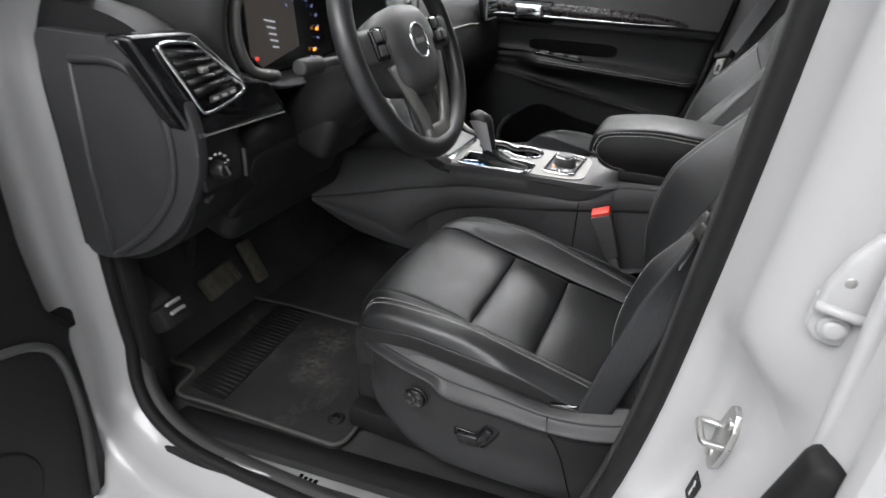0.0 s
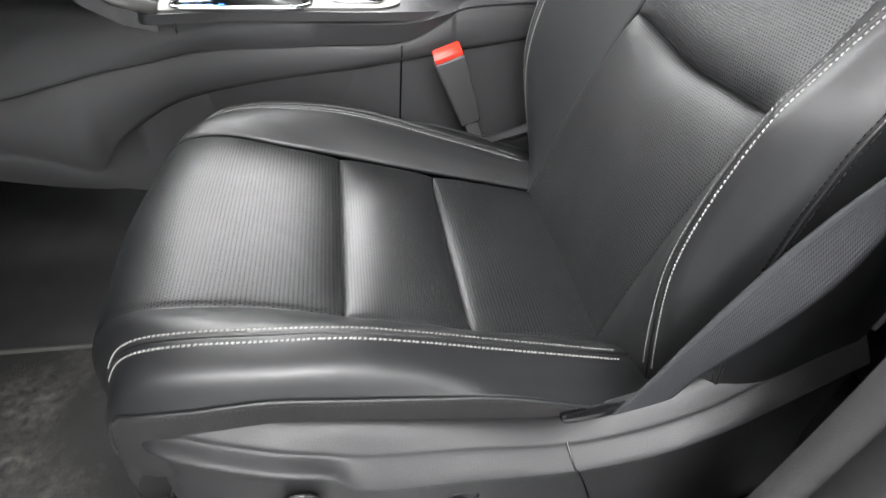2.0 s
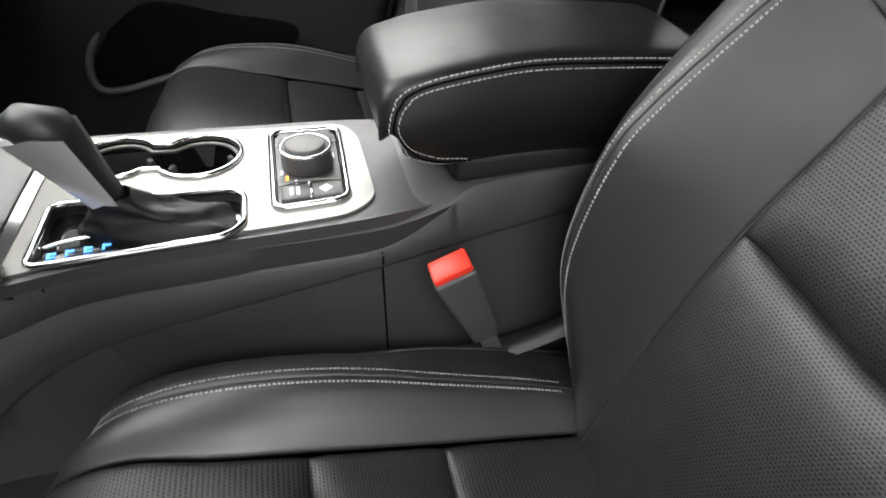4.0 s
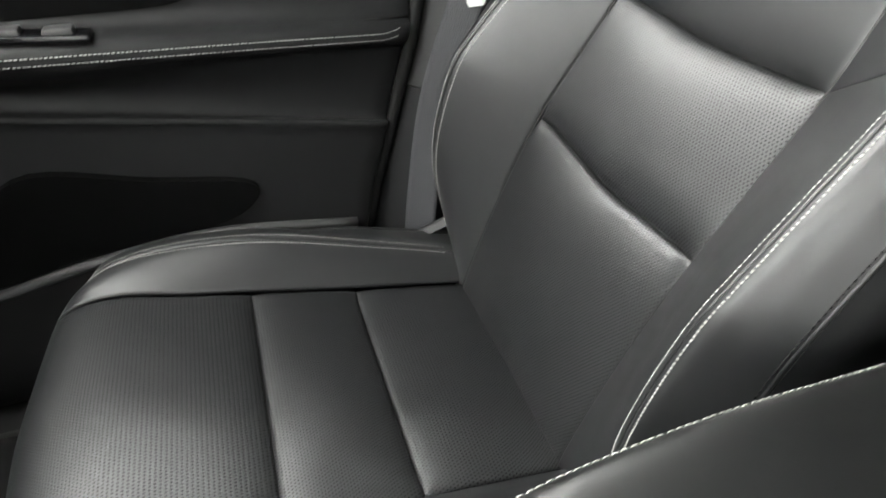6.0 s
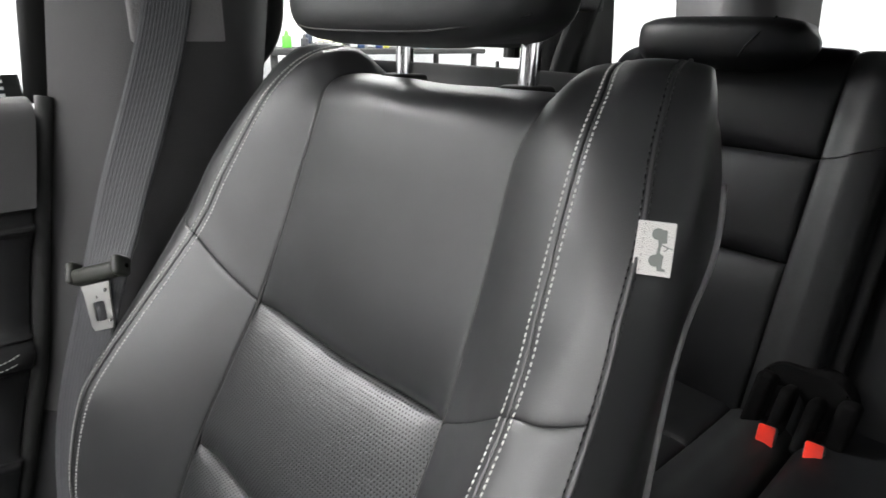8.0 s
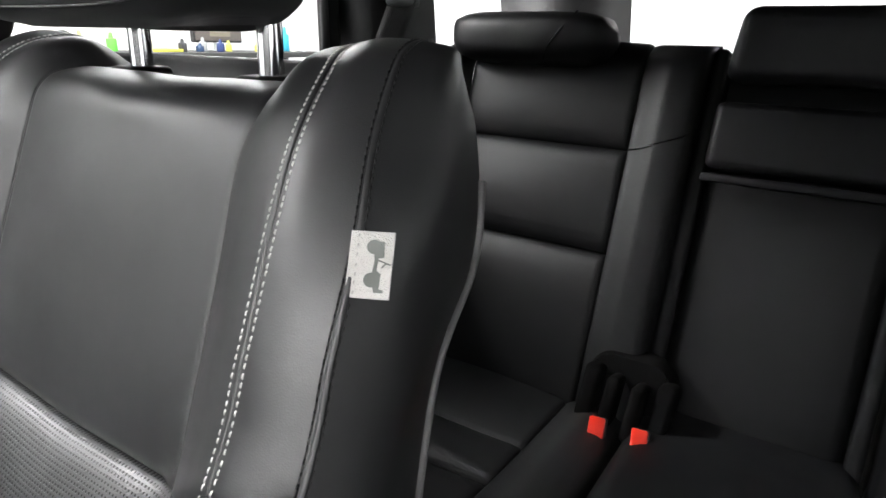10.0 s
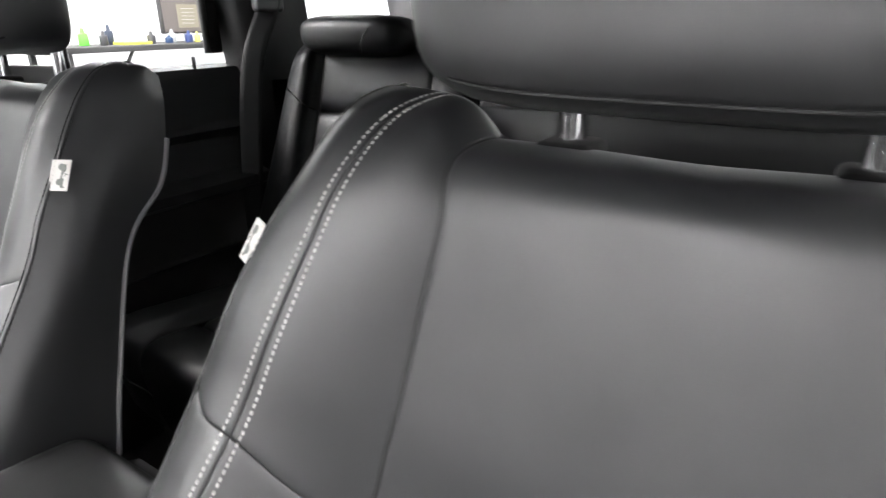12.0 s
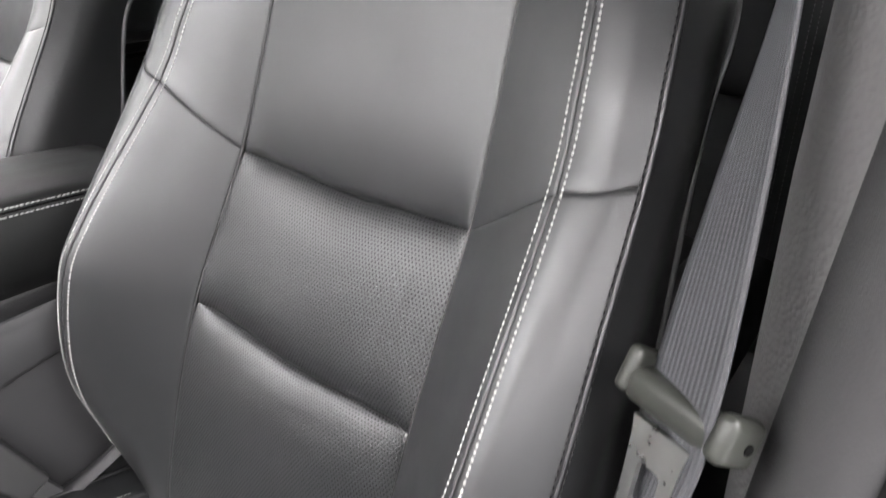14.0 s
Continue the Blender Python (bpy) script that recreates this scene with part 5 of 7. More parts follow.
def rounded(poly, r, n=5):
    """A polygon with round corners."""
    out, m = [], len(poly)
    for i in range(m):
        a, b, c = Vector(poly[i - 1]), Vector(poly[i]), Vector(poly[(i + 1) % m])
        d1, d2 = (a - b), (c - b)
        rr = min(r, d1.length * 0.45, d2.length * 0.45)
        p, q = b + d1.normalized() * rr, b + d2.normalized() * rr
        for k in range(n + 1):
            t = k / n
            v = p * (1 - t) ** 2 + b * 2 * t * (1 - t) + q * t * t
            out.append((v.x, v.y))
    return out


# silver plate with its cut-outs, built as a filled outline
CUPS = [((-0.107, 0.428), 0.0425), ((-0.190, 0.440), 0.041)]


def cup_outline(grow=0.0, n=28):
    """Outline round the two joined cup holders."""
    pts = []
    (a, ra), (b, rb) = CUPS
    ra, rb = ra + grow, rb + grow
    for k in range(n + 1):
        t = radians(-143 + 286 * k / n) + radians(-8)
        pts.append((a[0] + ra * math.cos(t), a[1] + ra * math.sin(t)))
    for k in range(n + 1):
        t = radians(37 + 286 * k / n) + radians(-8)
        pts.append((b[0] + rb * math.cos(t), b[1] + rb * math.sin(t)))
    return pts


PLATE = rounded([(-0.262, 0.262), (-0.16, 0.283), (-0.03, 0.288), (0.035, 0.293), (0.062, 0.315), (0.060, 0.44), (0.045, 0.472), (-0.05, 0.477), (-0.262, 0.496)], 0.022)
BEZEL = rounded([(-0.232, 0.272), (-0.075, 0.281), (-0.060, 0.296), (-0.060, 0.342), (-0.072, 0.356), (-0.16, 0.360), (-0.232, 0.363)], 0.012)
TERRAIN = rounded([(-0.033, 0.312), (0.036, 0.316), (0.040, 0.458), (-0.034, 0.462)], 0.014)


def plate_bm(outline, holes, z, t):
    """A flat plate with holes."""
    bm = bmesh.new()
    edges = []
    for lp in [outline] + holes:
        vs = [bm.verts.new((x, y, z)) for x, y in lp]
        edges += [bm.edges.new((vs[i], vs[(i + 1) % len(vs)])) for i in range(len(vs))]
    bmesh.ops.triangle_fill(bm, use_beauty=True, edges=edges)
    for f in bm.faces:
        if f.normal.z < 0:
            f.normal_flip()
    ext = bmesh.ops.extrude_face_region(bm, geom=bm.faces[:])
    bmesh.ops.translate(bm, vec=(0, 0, -t), verts=[v for v in ext["geom"] if isinstance(v, bmesh.types.BMVert)])
    bmesh.ops.recalc_face_normals(bm, faces=bm.faces)
    return sharp(bm, 30)


ZP = 0.437
part("top_plate", plate_bm(PLATE, [cup_outline(), BEZEL, TERRAIN], ZP, 0.006), SATIN, console, "satin silver console plate")
part("plate_surround", plate_bm(rounded([(-0.27, 0.252), (-0.16, 0.275), (0.04, 0.284), (0.125, 0.296), (0.125, 0.464), (0.06, 0.485), (-0.27, 0.506)], 0.02), [cup_outline(), BEZEL, TERRAIN], ZP - 0.003, 0.012), CONSOLE, console)
part("cup_rim", sweep([(x, y, ZP + 0.001) for x, y in cup_outline(0.0)], 0.0032, 10, True), CHROME, console, "chromed rim round the cup holders")
part("cup_inner_rim", sweep([(x, y, ZP - 0.006) for x, y in cup_outline(-0.004)], 0.0022, 8, True), SATIN, console)
part("cup_well", loft([[(x, y, z) for x, y in cup_outline(-g)] for z, g in ((ZP - 0.003, 0.001), (ZP - 0.09, 0.006), (ZP - 0.105, 0.012))], True, False), GLOSS, console, "black cup holder well")
part("cup_floor", plate_bm(cup_outline(-0.002), [], ZP - 0.100, 0.003), SEAM_AND_SHADE, console)
for (cx, cy), r in CUPS:
    for a in (35, 160, 280):
        q = Vector((cx + (r - 0.008) * math.cos(radians(a)), cy + (r - 0.008) * math.sin(radians(a)), ZP - 0.03))
        part("cup_finger", rbox(q, (0.010, 0.006, 0.03), 0.002, 2, (0, 0, a + 90)), PLASTIC, console)
part("bezel_rim", sweep([(x, y, ZP + 0.001) for x, y in BEZEL], 0.0033, 10, True), CHROME, console, "chromed rim round the gear lever")
part("bezel_floor", plate_bm(BEZEL, [], ZP - 0.012, 0.003), GLOSS, console)
disp = part("gear_display", rbox((-0.192, 0.287, ZP - 0.004), (0.066, 0.022, 0.008), 0.006, 3, (0, 0, 6)), GLOSS, console, "gloss black gear display")
for k in range(4):
    strokes = ((0.0, 0.0, 0.0018, 0.0075), (0.0030, 0.0022, 0.0048, 0.0016), (0.0030, -0.0022, 0.0048, 0.0016))[:3 if k % 2 == 0 else 2]
    part("gear_mark", join(*[rbox((-0.2165 + 0.014 * k + a, 0.2845 + 0.0014 * k + b, ZP + 0.0008), (c, d, 0.0008), 0, 1, (0, 0, 6)) for a, b, c, d in strokes]), BLUE, disp)
part("display_rim", sweep(catmull([(-0.226, 0.297, ZP), (-0.20, 0.3035, ZP + 0.001), (-0.17, 0.3045, ZP + 0.001), (-0.155, 0.297, ZP)], 6), 0.002, 8), CHROME, disp)

# gear lever
lever = thing("gear_lever", (-0.16, 0.32, ZP), "gear lever with black leather top, satin sides and leather boot", "gear lever")
boot = []
for z, cx, cy, a, b, w in ((ZP - 0.008, -0.135, 0.318, 0.066, 0.034, 0.0), (ZP + 0.000, -0.138, 0.318, 0.057, 0.030, 0.13), (ZP + 0.007, -0.147, 0.318, 0.045, 0.025, 0.20), (ZP + 0.013, -0.152, 0.318, 0.034, 0.021, 0.22), (ZP + 0.022, -0.159, 0.318, 0.025, 0.017, 0.12), (ZP + 0.034, -0.166, 0.317, 0.018, 0.0135, 0.05)):
    boot.append([(cx + a * (1 + w * math.sin(5 * t + z * 300)) * math.copysign(abs(math.cos(t)) ** 0.7, math.cos(t)), cy + b * (1 + w * math.cos(4 * t + z * 200)) * math.copysign(abs(math.sin(t)) ** 0.7, math.sin(t)), z) for t in np.linspace(0, 2 * math.pi, 40, endpoint=False)])
bd = [catmull([lp[k] for lp in boot], 4) for k in range(40)]
part("boot", loft([[bd[k][r] for k in range(40)] for r in range(len(bd[0]))], True, False), LEATHER_SHADED, lever, "creased black leather boot")


def lever_body(scale, z0, z1, top):
    secs = []
    for f in np.linspace(0, 1, 9):
        z = z0 + (z1 - z0) * f
        cx, cy = -0.165 - 0.034 * f, 0.317 - 0.006 * f
        a = (0.014 + 0.016 * f ** 1.3) * scale
        b = (0.012 + 0.011 * f) * scale
        if top and f > 0.8:
            k = (f - 0.8) / 0.2
            a, b = a * math.sqrt(max(0.02, 1 - k * k)), b * math.sqrt(max(0.02, 1 - k * k))
        secs.append([(cx + a * math.cos(t), cy + b * math.sin(t), z) for t in np.linspace(0, 2 * math.pi, 28, endpoint=False)])
    return loft(secs, True, True)


part("lever_shaft", lever_body(1.0, ZP + 0.028, ZP + 0.122, True), LEATHER, lever, "black leather lever grip")
for s in (1, -1):
    pan = []
    for f in np.linspace(0, 1, 10):
        z = ZP + 0.03 + 0.070 * f
        w = 0.010 + 0.011 * f
        cx, cy = -0.166 - 0.026 * f, 0.316 - 0.005 * f
        yy = (0.0135 + 0.0080 * f)
        pan.append([(cx + w * q, cy + s * (yy + 0.0025 * (1 - q * q)), z + 0.004 * (1 - abs(q))) for q in (-1, -0.6, 0, 0.6, 1)])
    part("side_plate", loft(pan, False), LEVER_SILVER, lever, "satin silver lever side plate")

# drive mode panel
panel = part("mode_panel", plate_bm(rounded([(-0.029, 0.317), (0.032, 0.320), (0.035, 0.454), (-0.030, 0.457)], 0.011), [], ZP + 0.0, 0.008), PLASTIC, console, "black drive mode panel with buttons")
part("mode_frame", sweep([(x, y, ZP + 0.0015) for x, y in TERRAIN], 0.0034, 10, True), CHROME, panel, "polished rim of the drive mode panel")
for y0, y1 in ((0.321, 0.345), (0.428, 0.452)):
    for x0, x1 in ((-0.026, 0.001), (0.0035, 0.030)):
        part("mode_button", rbox(((x0 + x1) / 2, (y0 + y1) / 2, ZP + 0.002), (x1 - x0, y1 - y0, 0.006), 0.0015), PLASTIC, panel)
    part("button_divider", rbox((0.0022, (y0 + y1) / 2, ZP + 0.0035), (0.0022, y1 - y0, 0.004), 0.0008), CHROME, panel)
for yy, bow in ((0.348, -0.006), (0.425, 0.006)):
    part("arc_trim", sweep(catmull([(-0.028, yy, ZP + 0.003), (0.002, yy - bow, ZP + 0.003), (0.033, yy, ZP + 0.003)], 8), 0.0012, 6), SATIN, panel)
knob = part("mode_knob", join(cyl((0.002, 0.388, ZP), (0.002, 0.388, ZP + 0.022), 0.0265, 0.025, 40, 0.003), cyl((0.002, 0.388, ZP + 0.020), (0.002, 0.388, ZP + 0.026), 0.0215, 0.020, 40, 0.002)), PLASTIC, panel, "round black rotary knob")
part("knob_ring", sweep([(0.002 + 0.0245 * math.cos(a), 0.388 + 0.0245 * math.sin(a), ZP + 0.0215) for a in np.linspace(0, 2 * math.pi, 48, endpoint=False)], 0.0018, 8, True), CHROME, knob, "chromed ring of the knob")
for a, m in ((200, PALEGLOW), (220, ORANGE), (242, PALEGLOW), (268, PALEGLOW), (20, PALEGLOW), (120, PALEGLOW)):
    q = Vector((0.002 + 0.033 * math.cos(radians(a)) * 0.85, 0.388 + 0.036 * math.sin(radians(a)), ZP + 0.0006))
    part("mode_mark", rbox(q, (0.0026, 0.007, 0.0008), 0), m, panel)
for k in range(2):
    part("button_mark", rbox((-0.016 + 0.006 * k, 0.333, ZP + 0.0055), (0.0035, 0.013, 0.0006), 0), MARKS, panel)
part("button_mark", rbox((0.016, 0.333, ZP + 0.0055), (0.010, 0.009, 0.0006), 0, 1, (0, 0, 40)), MARKS, panel)

# centre stack rising to the dash
stack = []
for x, z, w in ((-0.25, 0.437, 0.108), (-0.29, 0.446, 0.11), (-0.33, 0.47, 0.115), (-0.38, 0.52, 0.125), (-0.43, 0.60, 0.135), (-0.47, 0.70, 0.14), (-0.50, 0.80, 0.14)):
    stack.append([(x, 0.38 - w, z - 0.03), (x, 0.38 - w, z - 0.004), (x, 0.38 - w + 0.01, z), (x, 0.38, z + 0.002), (x, 0.38 + w - 0.01, z), (x, 0.38 + w, z - 0.004), (x, 0.38 + w, z - 0.03)])
part("stack_face", loft([catmull(a, 2) for a in stack], False), GLOSS, console)
for s in (-1, 1):
    part("stack_trim", sweep([(x, 0.38 + s * (w + 0.004), z) for x, z, w in ((-0.245, 0.437, 0.110), (-0.29, 0.449, 0.112), (-0.33, 0.473, 0.117), (-0.38, 0.523, 0.127), (-0.43, 0.603, 0.137))], 0.009, 12, flat=0.8), SATIN, console, "satin silver stack edge")
part("stack_shelf", rbox((-0.285, 0.38, 0.4465), (0.05, 0.19, 0.008), 0.003, 2, (0, 14, 0)), PLASTIC, console)

# keys lying in the rear cup
keys = thing("key_fob", (-0.10, 0.44, ZP - 0.10), "dark grey key fob with red button lying in the cup holder", "car key")
KM = Matrix.Translation((-0.093, 0.444, ZP - 0.070)) @ Euler((radians(35), radians(-12), radians(-28))).to_matrix().to_4x4()


def on_key(bm):
    bmesh.ops.transform(bm, matrix=KM, verts=bm.verts)
    return bm


kb = part("fob_body", on_key(rbox((0, 0, 0), (0.030, 0.062, 0.013), 0.005, 3)), TRIM_GREY, keys)
part("panic_button", on_key(rbox((-0.001, -0.012, 0.0065), (0.016, 0.008, 0.002), 0.001)), RED, kb, "red button bar")
part("fob_tab", on_key(rbox((-0.012, 0.034, 0.001), (0.022, 0.010, 0.006), 0.002)), MARKS, kb, "white plastic tab")
part("fob_edge", on_key(sweep([(0.015 * math.cos(a), 0.031 * math.sin(a), 0.0) for a in np.linspace(0, 2 * math.pi, 28, endpoint=False)], 0.0014, 6, True)), GLOSS, kb)
part("key_knob", cyl((-0.122, 0.452, ZP - 0.098), (-0.120, 0.450, ZP - 0.055), 0.012, 0.010, 20, 0.003), RUBBER, keys)
part("key_ring", sweep([(-0.122 + 0.013 * math.cos(a), 0.436 + 0.006 * math.sin(a), ZP - 0.075 + 0.012 * math.sin(a)) for a in np.linspace(0, 2 * math.pi, 24, endpoint=False)], 0.0011, 6, True), STEEL, keys, "steel key ring")
part("key_blade", rbox((-0.130, 0.458, ZP - 0.055), (0.004, 0.009, 0.05), 0.001, 1, (20, -18, 0)), OLIVE, keys)

# armrest
arm = thing("armrest", (0.27, 0.39, 0.46), "black leather centre armrest with pale double stitching", "armrest")


# length along the car, drop of the nose at the top, height of the belly over the underside, share of the width
ARM = ((0.0660, -0.036, 0.050, 0.90), (0.0665, -0.028, 0.036, 0.94), (0.0710, -0.017, 0.026, 0.965), (0.081, -0.008, 0.019, 0.98), (0.100, -0.003, 0.011, 0.99), (0.130, 0.0, 0.004, 1.0), (0.20, 0.0, 0.0, 1.0),
       (0.28, 0.0, 0.0, 1.0), (0.36, 0.0, 0.0, 1.0), (0.385, -0.004, 0.004, 0.99), (0.397, -0.018, 0.02, 0.97), (0.400, -0.036, 0.045, 0.92))
ARM_HALF = ((0.0, 0.003, 0.0), (0.034, 0.0025, 0.0), (0.060, 0.001, 0.0), (0.0715, -0.001, 0.0), (0.0775, -0.0045, 0.0), (0.0805, -0.0105, 0.0), (0.0835, -0.022, 0.0), (0.0865, -0.042, 0.3), (0.0855, -0.066, 0.7), (0.080, -0.086, 0.9), (0.068, -0.100, 1.0), (0.0, -0.104, 1.0))


def arm_top(x):
    """Height of the armrest's upper edge."""
    return lin(x, (0.06, 0.09, 0.11, 0.15, 0.20, 0.26, 0.34, 0.40), (0.561, 0.561, 0.562, 0.567, 0.5715, 0.569, 0.563, 0.557))


def armrest_bm():
    half = catmull([(y, z, k) for y, z, k in ARM_HALF], 4)
    secs = []
    for x, drop, belly, share in ARM:
        top = arm_top(x)
        ring = [(x + 0.030 * min(1, belly / 0.05) * p.z, share * p.x, top + (p.y + drop if p.z == 0 else (p.y + drop) * (1 - p.z) + max(p.y, -0.104) * p.z + belly * p.z)) for p in half]
        secs.append([(a, 0.379 + b, c) for a, b, c in ring] + [(a, 0.379 - b, c) for a, b, c in ring[-2:0:-1]])
    n = len(secs[0])
    dense = [catmull([s[k] for s in secs], 4) for k in range(n)]
    return loft([[dense[k][r] for k in range(n)] for r in range(len(dense[0]))], True, True)


pad_bm = armrest_bm()
pad_tree = BVHTree.FromBMesh(pad_bm)
part("armrest_pad", pad_bm, LEATHER_ARM_SHADED, arm)
part("armrest_base", rbox((0.26, 0.376, 0.464), (0.25, 0.150, 0.03), 0.008, 3), PLASTIC_SOFT, arm)
# the cover's seam runs along the side, turns down round the front of the side panel and under it
SEAM_LINE = catmull([(0.385, 0, 0.5505), (0.34, 0, 0.555), (0.263, 0, 0.5605), (0.20, 0, 0.563), (0.15, 0, 0.5585), (0.11, 0, 0.552), (0.090, 0, 0.5435), (0.0795, 0, 0.530), (0.0775, 0, 0.512), (0.087, 0, 0.490), (0.110, 0, 0.476), (0.15, 0, 0.470)], 10)
for side in (1, -1):
    for off in (0.0046, 0.0, -0.0046):
        line, nrm = [], []
        for i, p in enumerate(SEAM_LINE):
            d = (SEAM_LINE[min(i + 1, len(SEAM_LINE) - 1)] - SEAM_LINE[max(i - 1, 0)]).normalized()
            o = p + Vector((d.z, 0, -d.x)) * off
            place_, normal_, _, _ = pad_tree.find_nearest(Vector((o.x, 0.379 + side * (0.082 if o.z > 0.54 else 0.088), o.z)))
            if normal_.y * side < 0:
                normal_ = -normal_
            line.append(place_ + normal_ * (0.0003 if off else -0.0003))
            nrm.append(normal_)
        if off:
            part("stitching", stitches(line, nrm, 0.0046, 0.0036, 0.0013, 0.0009), THREAD, arm, "pale contrast stitching")
        else:
            part("seam", sweep(line, 0.0013, 6), SEAM_AND_SHADE, arm)

# ---- belts and buckles ----
def buckle(base, top, wide, label, tilt_y=0.0, red_to=1.0):
    b = thing("belt_buckle", base, label, "belt buckle")
    base, top = Vector(base), Vector(top)
    ax = (top - base).normalized()
    w = Vector(wide).normalized()
    w = (w - ax * w.dot(ax)).normalized()
    n = ax.cross(w)
    m = Matrix((w, n, ax)).transposed().to_4x4()
    m.translation = base
    L = (top - base).length

    def put(bm):
        bmesh.ops.transform(bm, matrix=m, verts=bm.verts)
        return bm

    part("buckle_body", put(rbox((0, 0, L * 0.68), (0.045, 0.026, L * 0.60), 0.004, 3, None, lambda c: (c[0] * (1.0 if c[2] > 0 else 0.66), c[1] * (1.0 if c[2] > 0 else 0.8), c[2]))), PLASTIC, b, "black plastic buckle body")
    part("release_button", put(rbox((0, 0.001, L * 0.985), (0.040, 0.0222, 0.016), 0.003, 2, None, lambda c: (c[0], c[1], c[2] + (0.004 if c[1] > 0 else -0.003) * (1 if c[2] > 0 else 0)))), RED, b, "red release button")
    part("buckle_strap", put(rbox((0, 0, L * 0.2), (0.020, 0.010, L * 0.42), 0.003, 2)), PLASTIC, b)
    part("strap_bolt", put(rbox((0, 0.0, L * 0.385), (0.012, 0.014, 0.006), 0.001)), STEEL, b)
    return b


buckle((0.186, 0.252, 0.230), (0.120, 0.248, 0.391), (0.95, 0, 0.42), "black belt buckle with red button beside the driver seat")


def belt(label, pts, dirs, tongue_at, tongue_axes, web, plastic):
    b = thing("seat_belt", pts[0], label, "seat belt", "front seat belts")
    part("webbing", ribbon(pts, dirs, 0.047, 0.0014, 14, 8), web, b, "grey woven belt webbing")
    w, a = Vector(tongue_axes[0]).normalized(), Vector(tongue_axes[1])
    a = (a - w * a.dot(w)).normalized()
    n = w.cross(a)
    m = Matrix((w, n, a)).transposed().to_4x4()
    m.translation = Vector(tongue_at)

    def put(bm):
        bmesh.ops.transform(bm, matrix=m, verts=bm.verts)
        return bm

    tg = part("belt_tongue", put(rbox((0, 0.003, 0.0), (0.054, 0.016, 0.017), 0.006, 4, None, lambda c: (c[0], c[1] - 4 * c[0] * c[0], c[2] + 4 * c[0] * c[0]))), plastic, b, "moulded plastic belt tongue")
    part("tongue_ear", put(rbox((0.0270, -0.001, 0.005), (0.010, 0.023, 0.021), 0.0045, 4, (14, 0, 0))), plastic, tg)
    part("tongue_ear", put(rbox((-0.0265, -0.002, 0.007), (0.009, 0.021, 0.023), 0.004, 4, (14, 0, 0))), plastic, tg)
    # raised disc; the dark inside of the hole is put into its colour
    part("ear_boss", put(cyl((0.0315, -0.003, 0.004), (0.0326, -0.003, 0.004), 0.0024, None, 18)), SEAM_AND_SHADE, tg, "black disc painting the hole in the tongue's end")
    plate = []
    for z, hw in ((-0.008, 0.016), (-0.016, 0.0145), (-0.05, 0.0125), (-0.055, 0.010)):
        plate.append((hw, z))
    outline = [(p, q) for p, q in plate] + [(-p, q) for p, q in plate[::-1]]
    bm = bmesh.new()
    hole = rounded([(-0.0065, -0.026), (0.0065, -0.026), (0.0065, -0.046), (-0.0065, -0.046)], 0.003)
    edges = []
    for lp in (outline, hole):
        vs = [bm.verts.new((p, 0.0065, q)) for p, q in lp]
        edges += [bm.edges.new((vs[i], vs[(i + 1) % len(vs)])) for i in range(len(vs))]
    bmesh.ops.triangle_fill(bm, use_beauty=True, edges=edges)
    ext = bmesh.ops.extrude_face_region(bm, geom=bm.faces[:])
    bmesh.ops.translate(bm, vec=(0, -0.0028, 0), verts=[v for v in ext["geom"] if isinstance(v, bmesh.types.BMVert)])
    bmesh.ops.recalc_face_normals(bm, faces=bm.faces)
    part("tongue_plate", put(sharp(bm)), STEEL, tg, "slotted steel tongue plate")
    ring = Vector(pts[-1])
    part("belt_guide", rbox(ring, (0.075, 0.022, 0.03), 0.009, 3, (0, 0, 0)), PLASTIC, b, "black upper belt guide")
    return b


belt("grey driver seat belt hanging beside the centre pillar", [(0.214, -0.2505, 0.262), (0.226, -0.262, 0.32), (0.258, -0.292, 0.46), (0.295, -0.302, 0.585), (0.309, -0.3015, 0.635), (0.335, -0.2975, 0.705), (0.366, -0.292, 0.777), (0.402, -0.283, 0.856), (0.455, -0.278, 1.10)],
     [(1, 0.05, 0.1), (0.90, 0.12, -0.25), (0.78, -0.10, -0.55), (0.70, 0.62, -0.35), (0.71, 0.71, -0.12), (0.83, 0.56, -0.1), (0.945, 0.33, -0.1), (0.985, 0.17, -0.1), (1, 0, -0.2)], (0.306, -0.302, 0.620), ((-0.45, -0.88, 0.16), (0.33, 0.05, 0.94)), WEB, OLIVE)
belt("grey passenger seat belt hanging beside the centre pillar", [(0.236, 1.045, 0.20), (0.243, 1.05, 0.30), (0.262, 1.045, 0.45), (0.303, 1.030, 0.60), (0.345, 1.045, 0.70), (0.420, 1.056, 0.89), (0.46, 1.05, 1.12)],
     [(0.9, -0.3, 0), (0.75, -0.65, -0.1), (0.68, -0.72, -0.1), (0.66, -0.74, 0.0), (0.8, -0.5, -0.1), (0.95, -0.15, -0.1), (1, 0, -0.1)], (0.306, 1.027, 0.631), ((0.64, -0.72, 0.27), (0.35, 0.04, 0.94)), WEB, OLIVE)


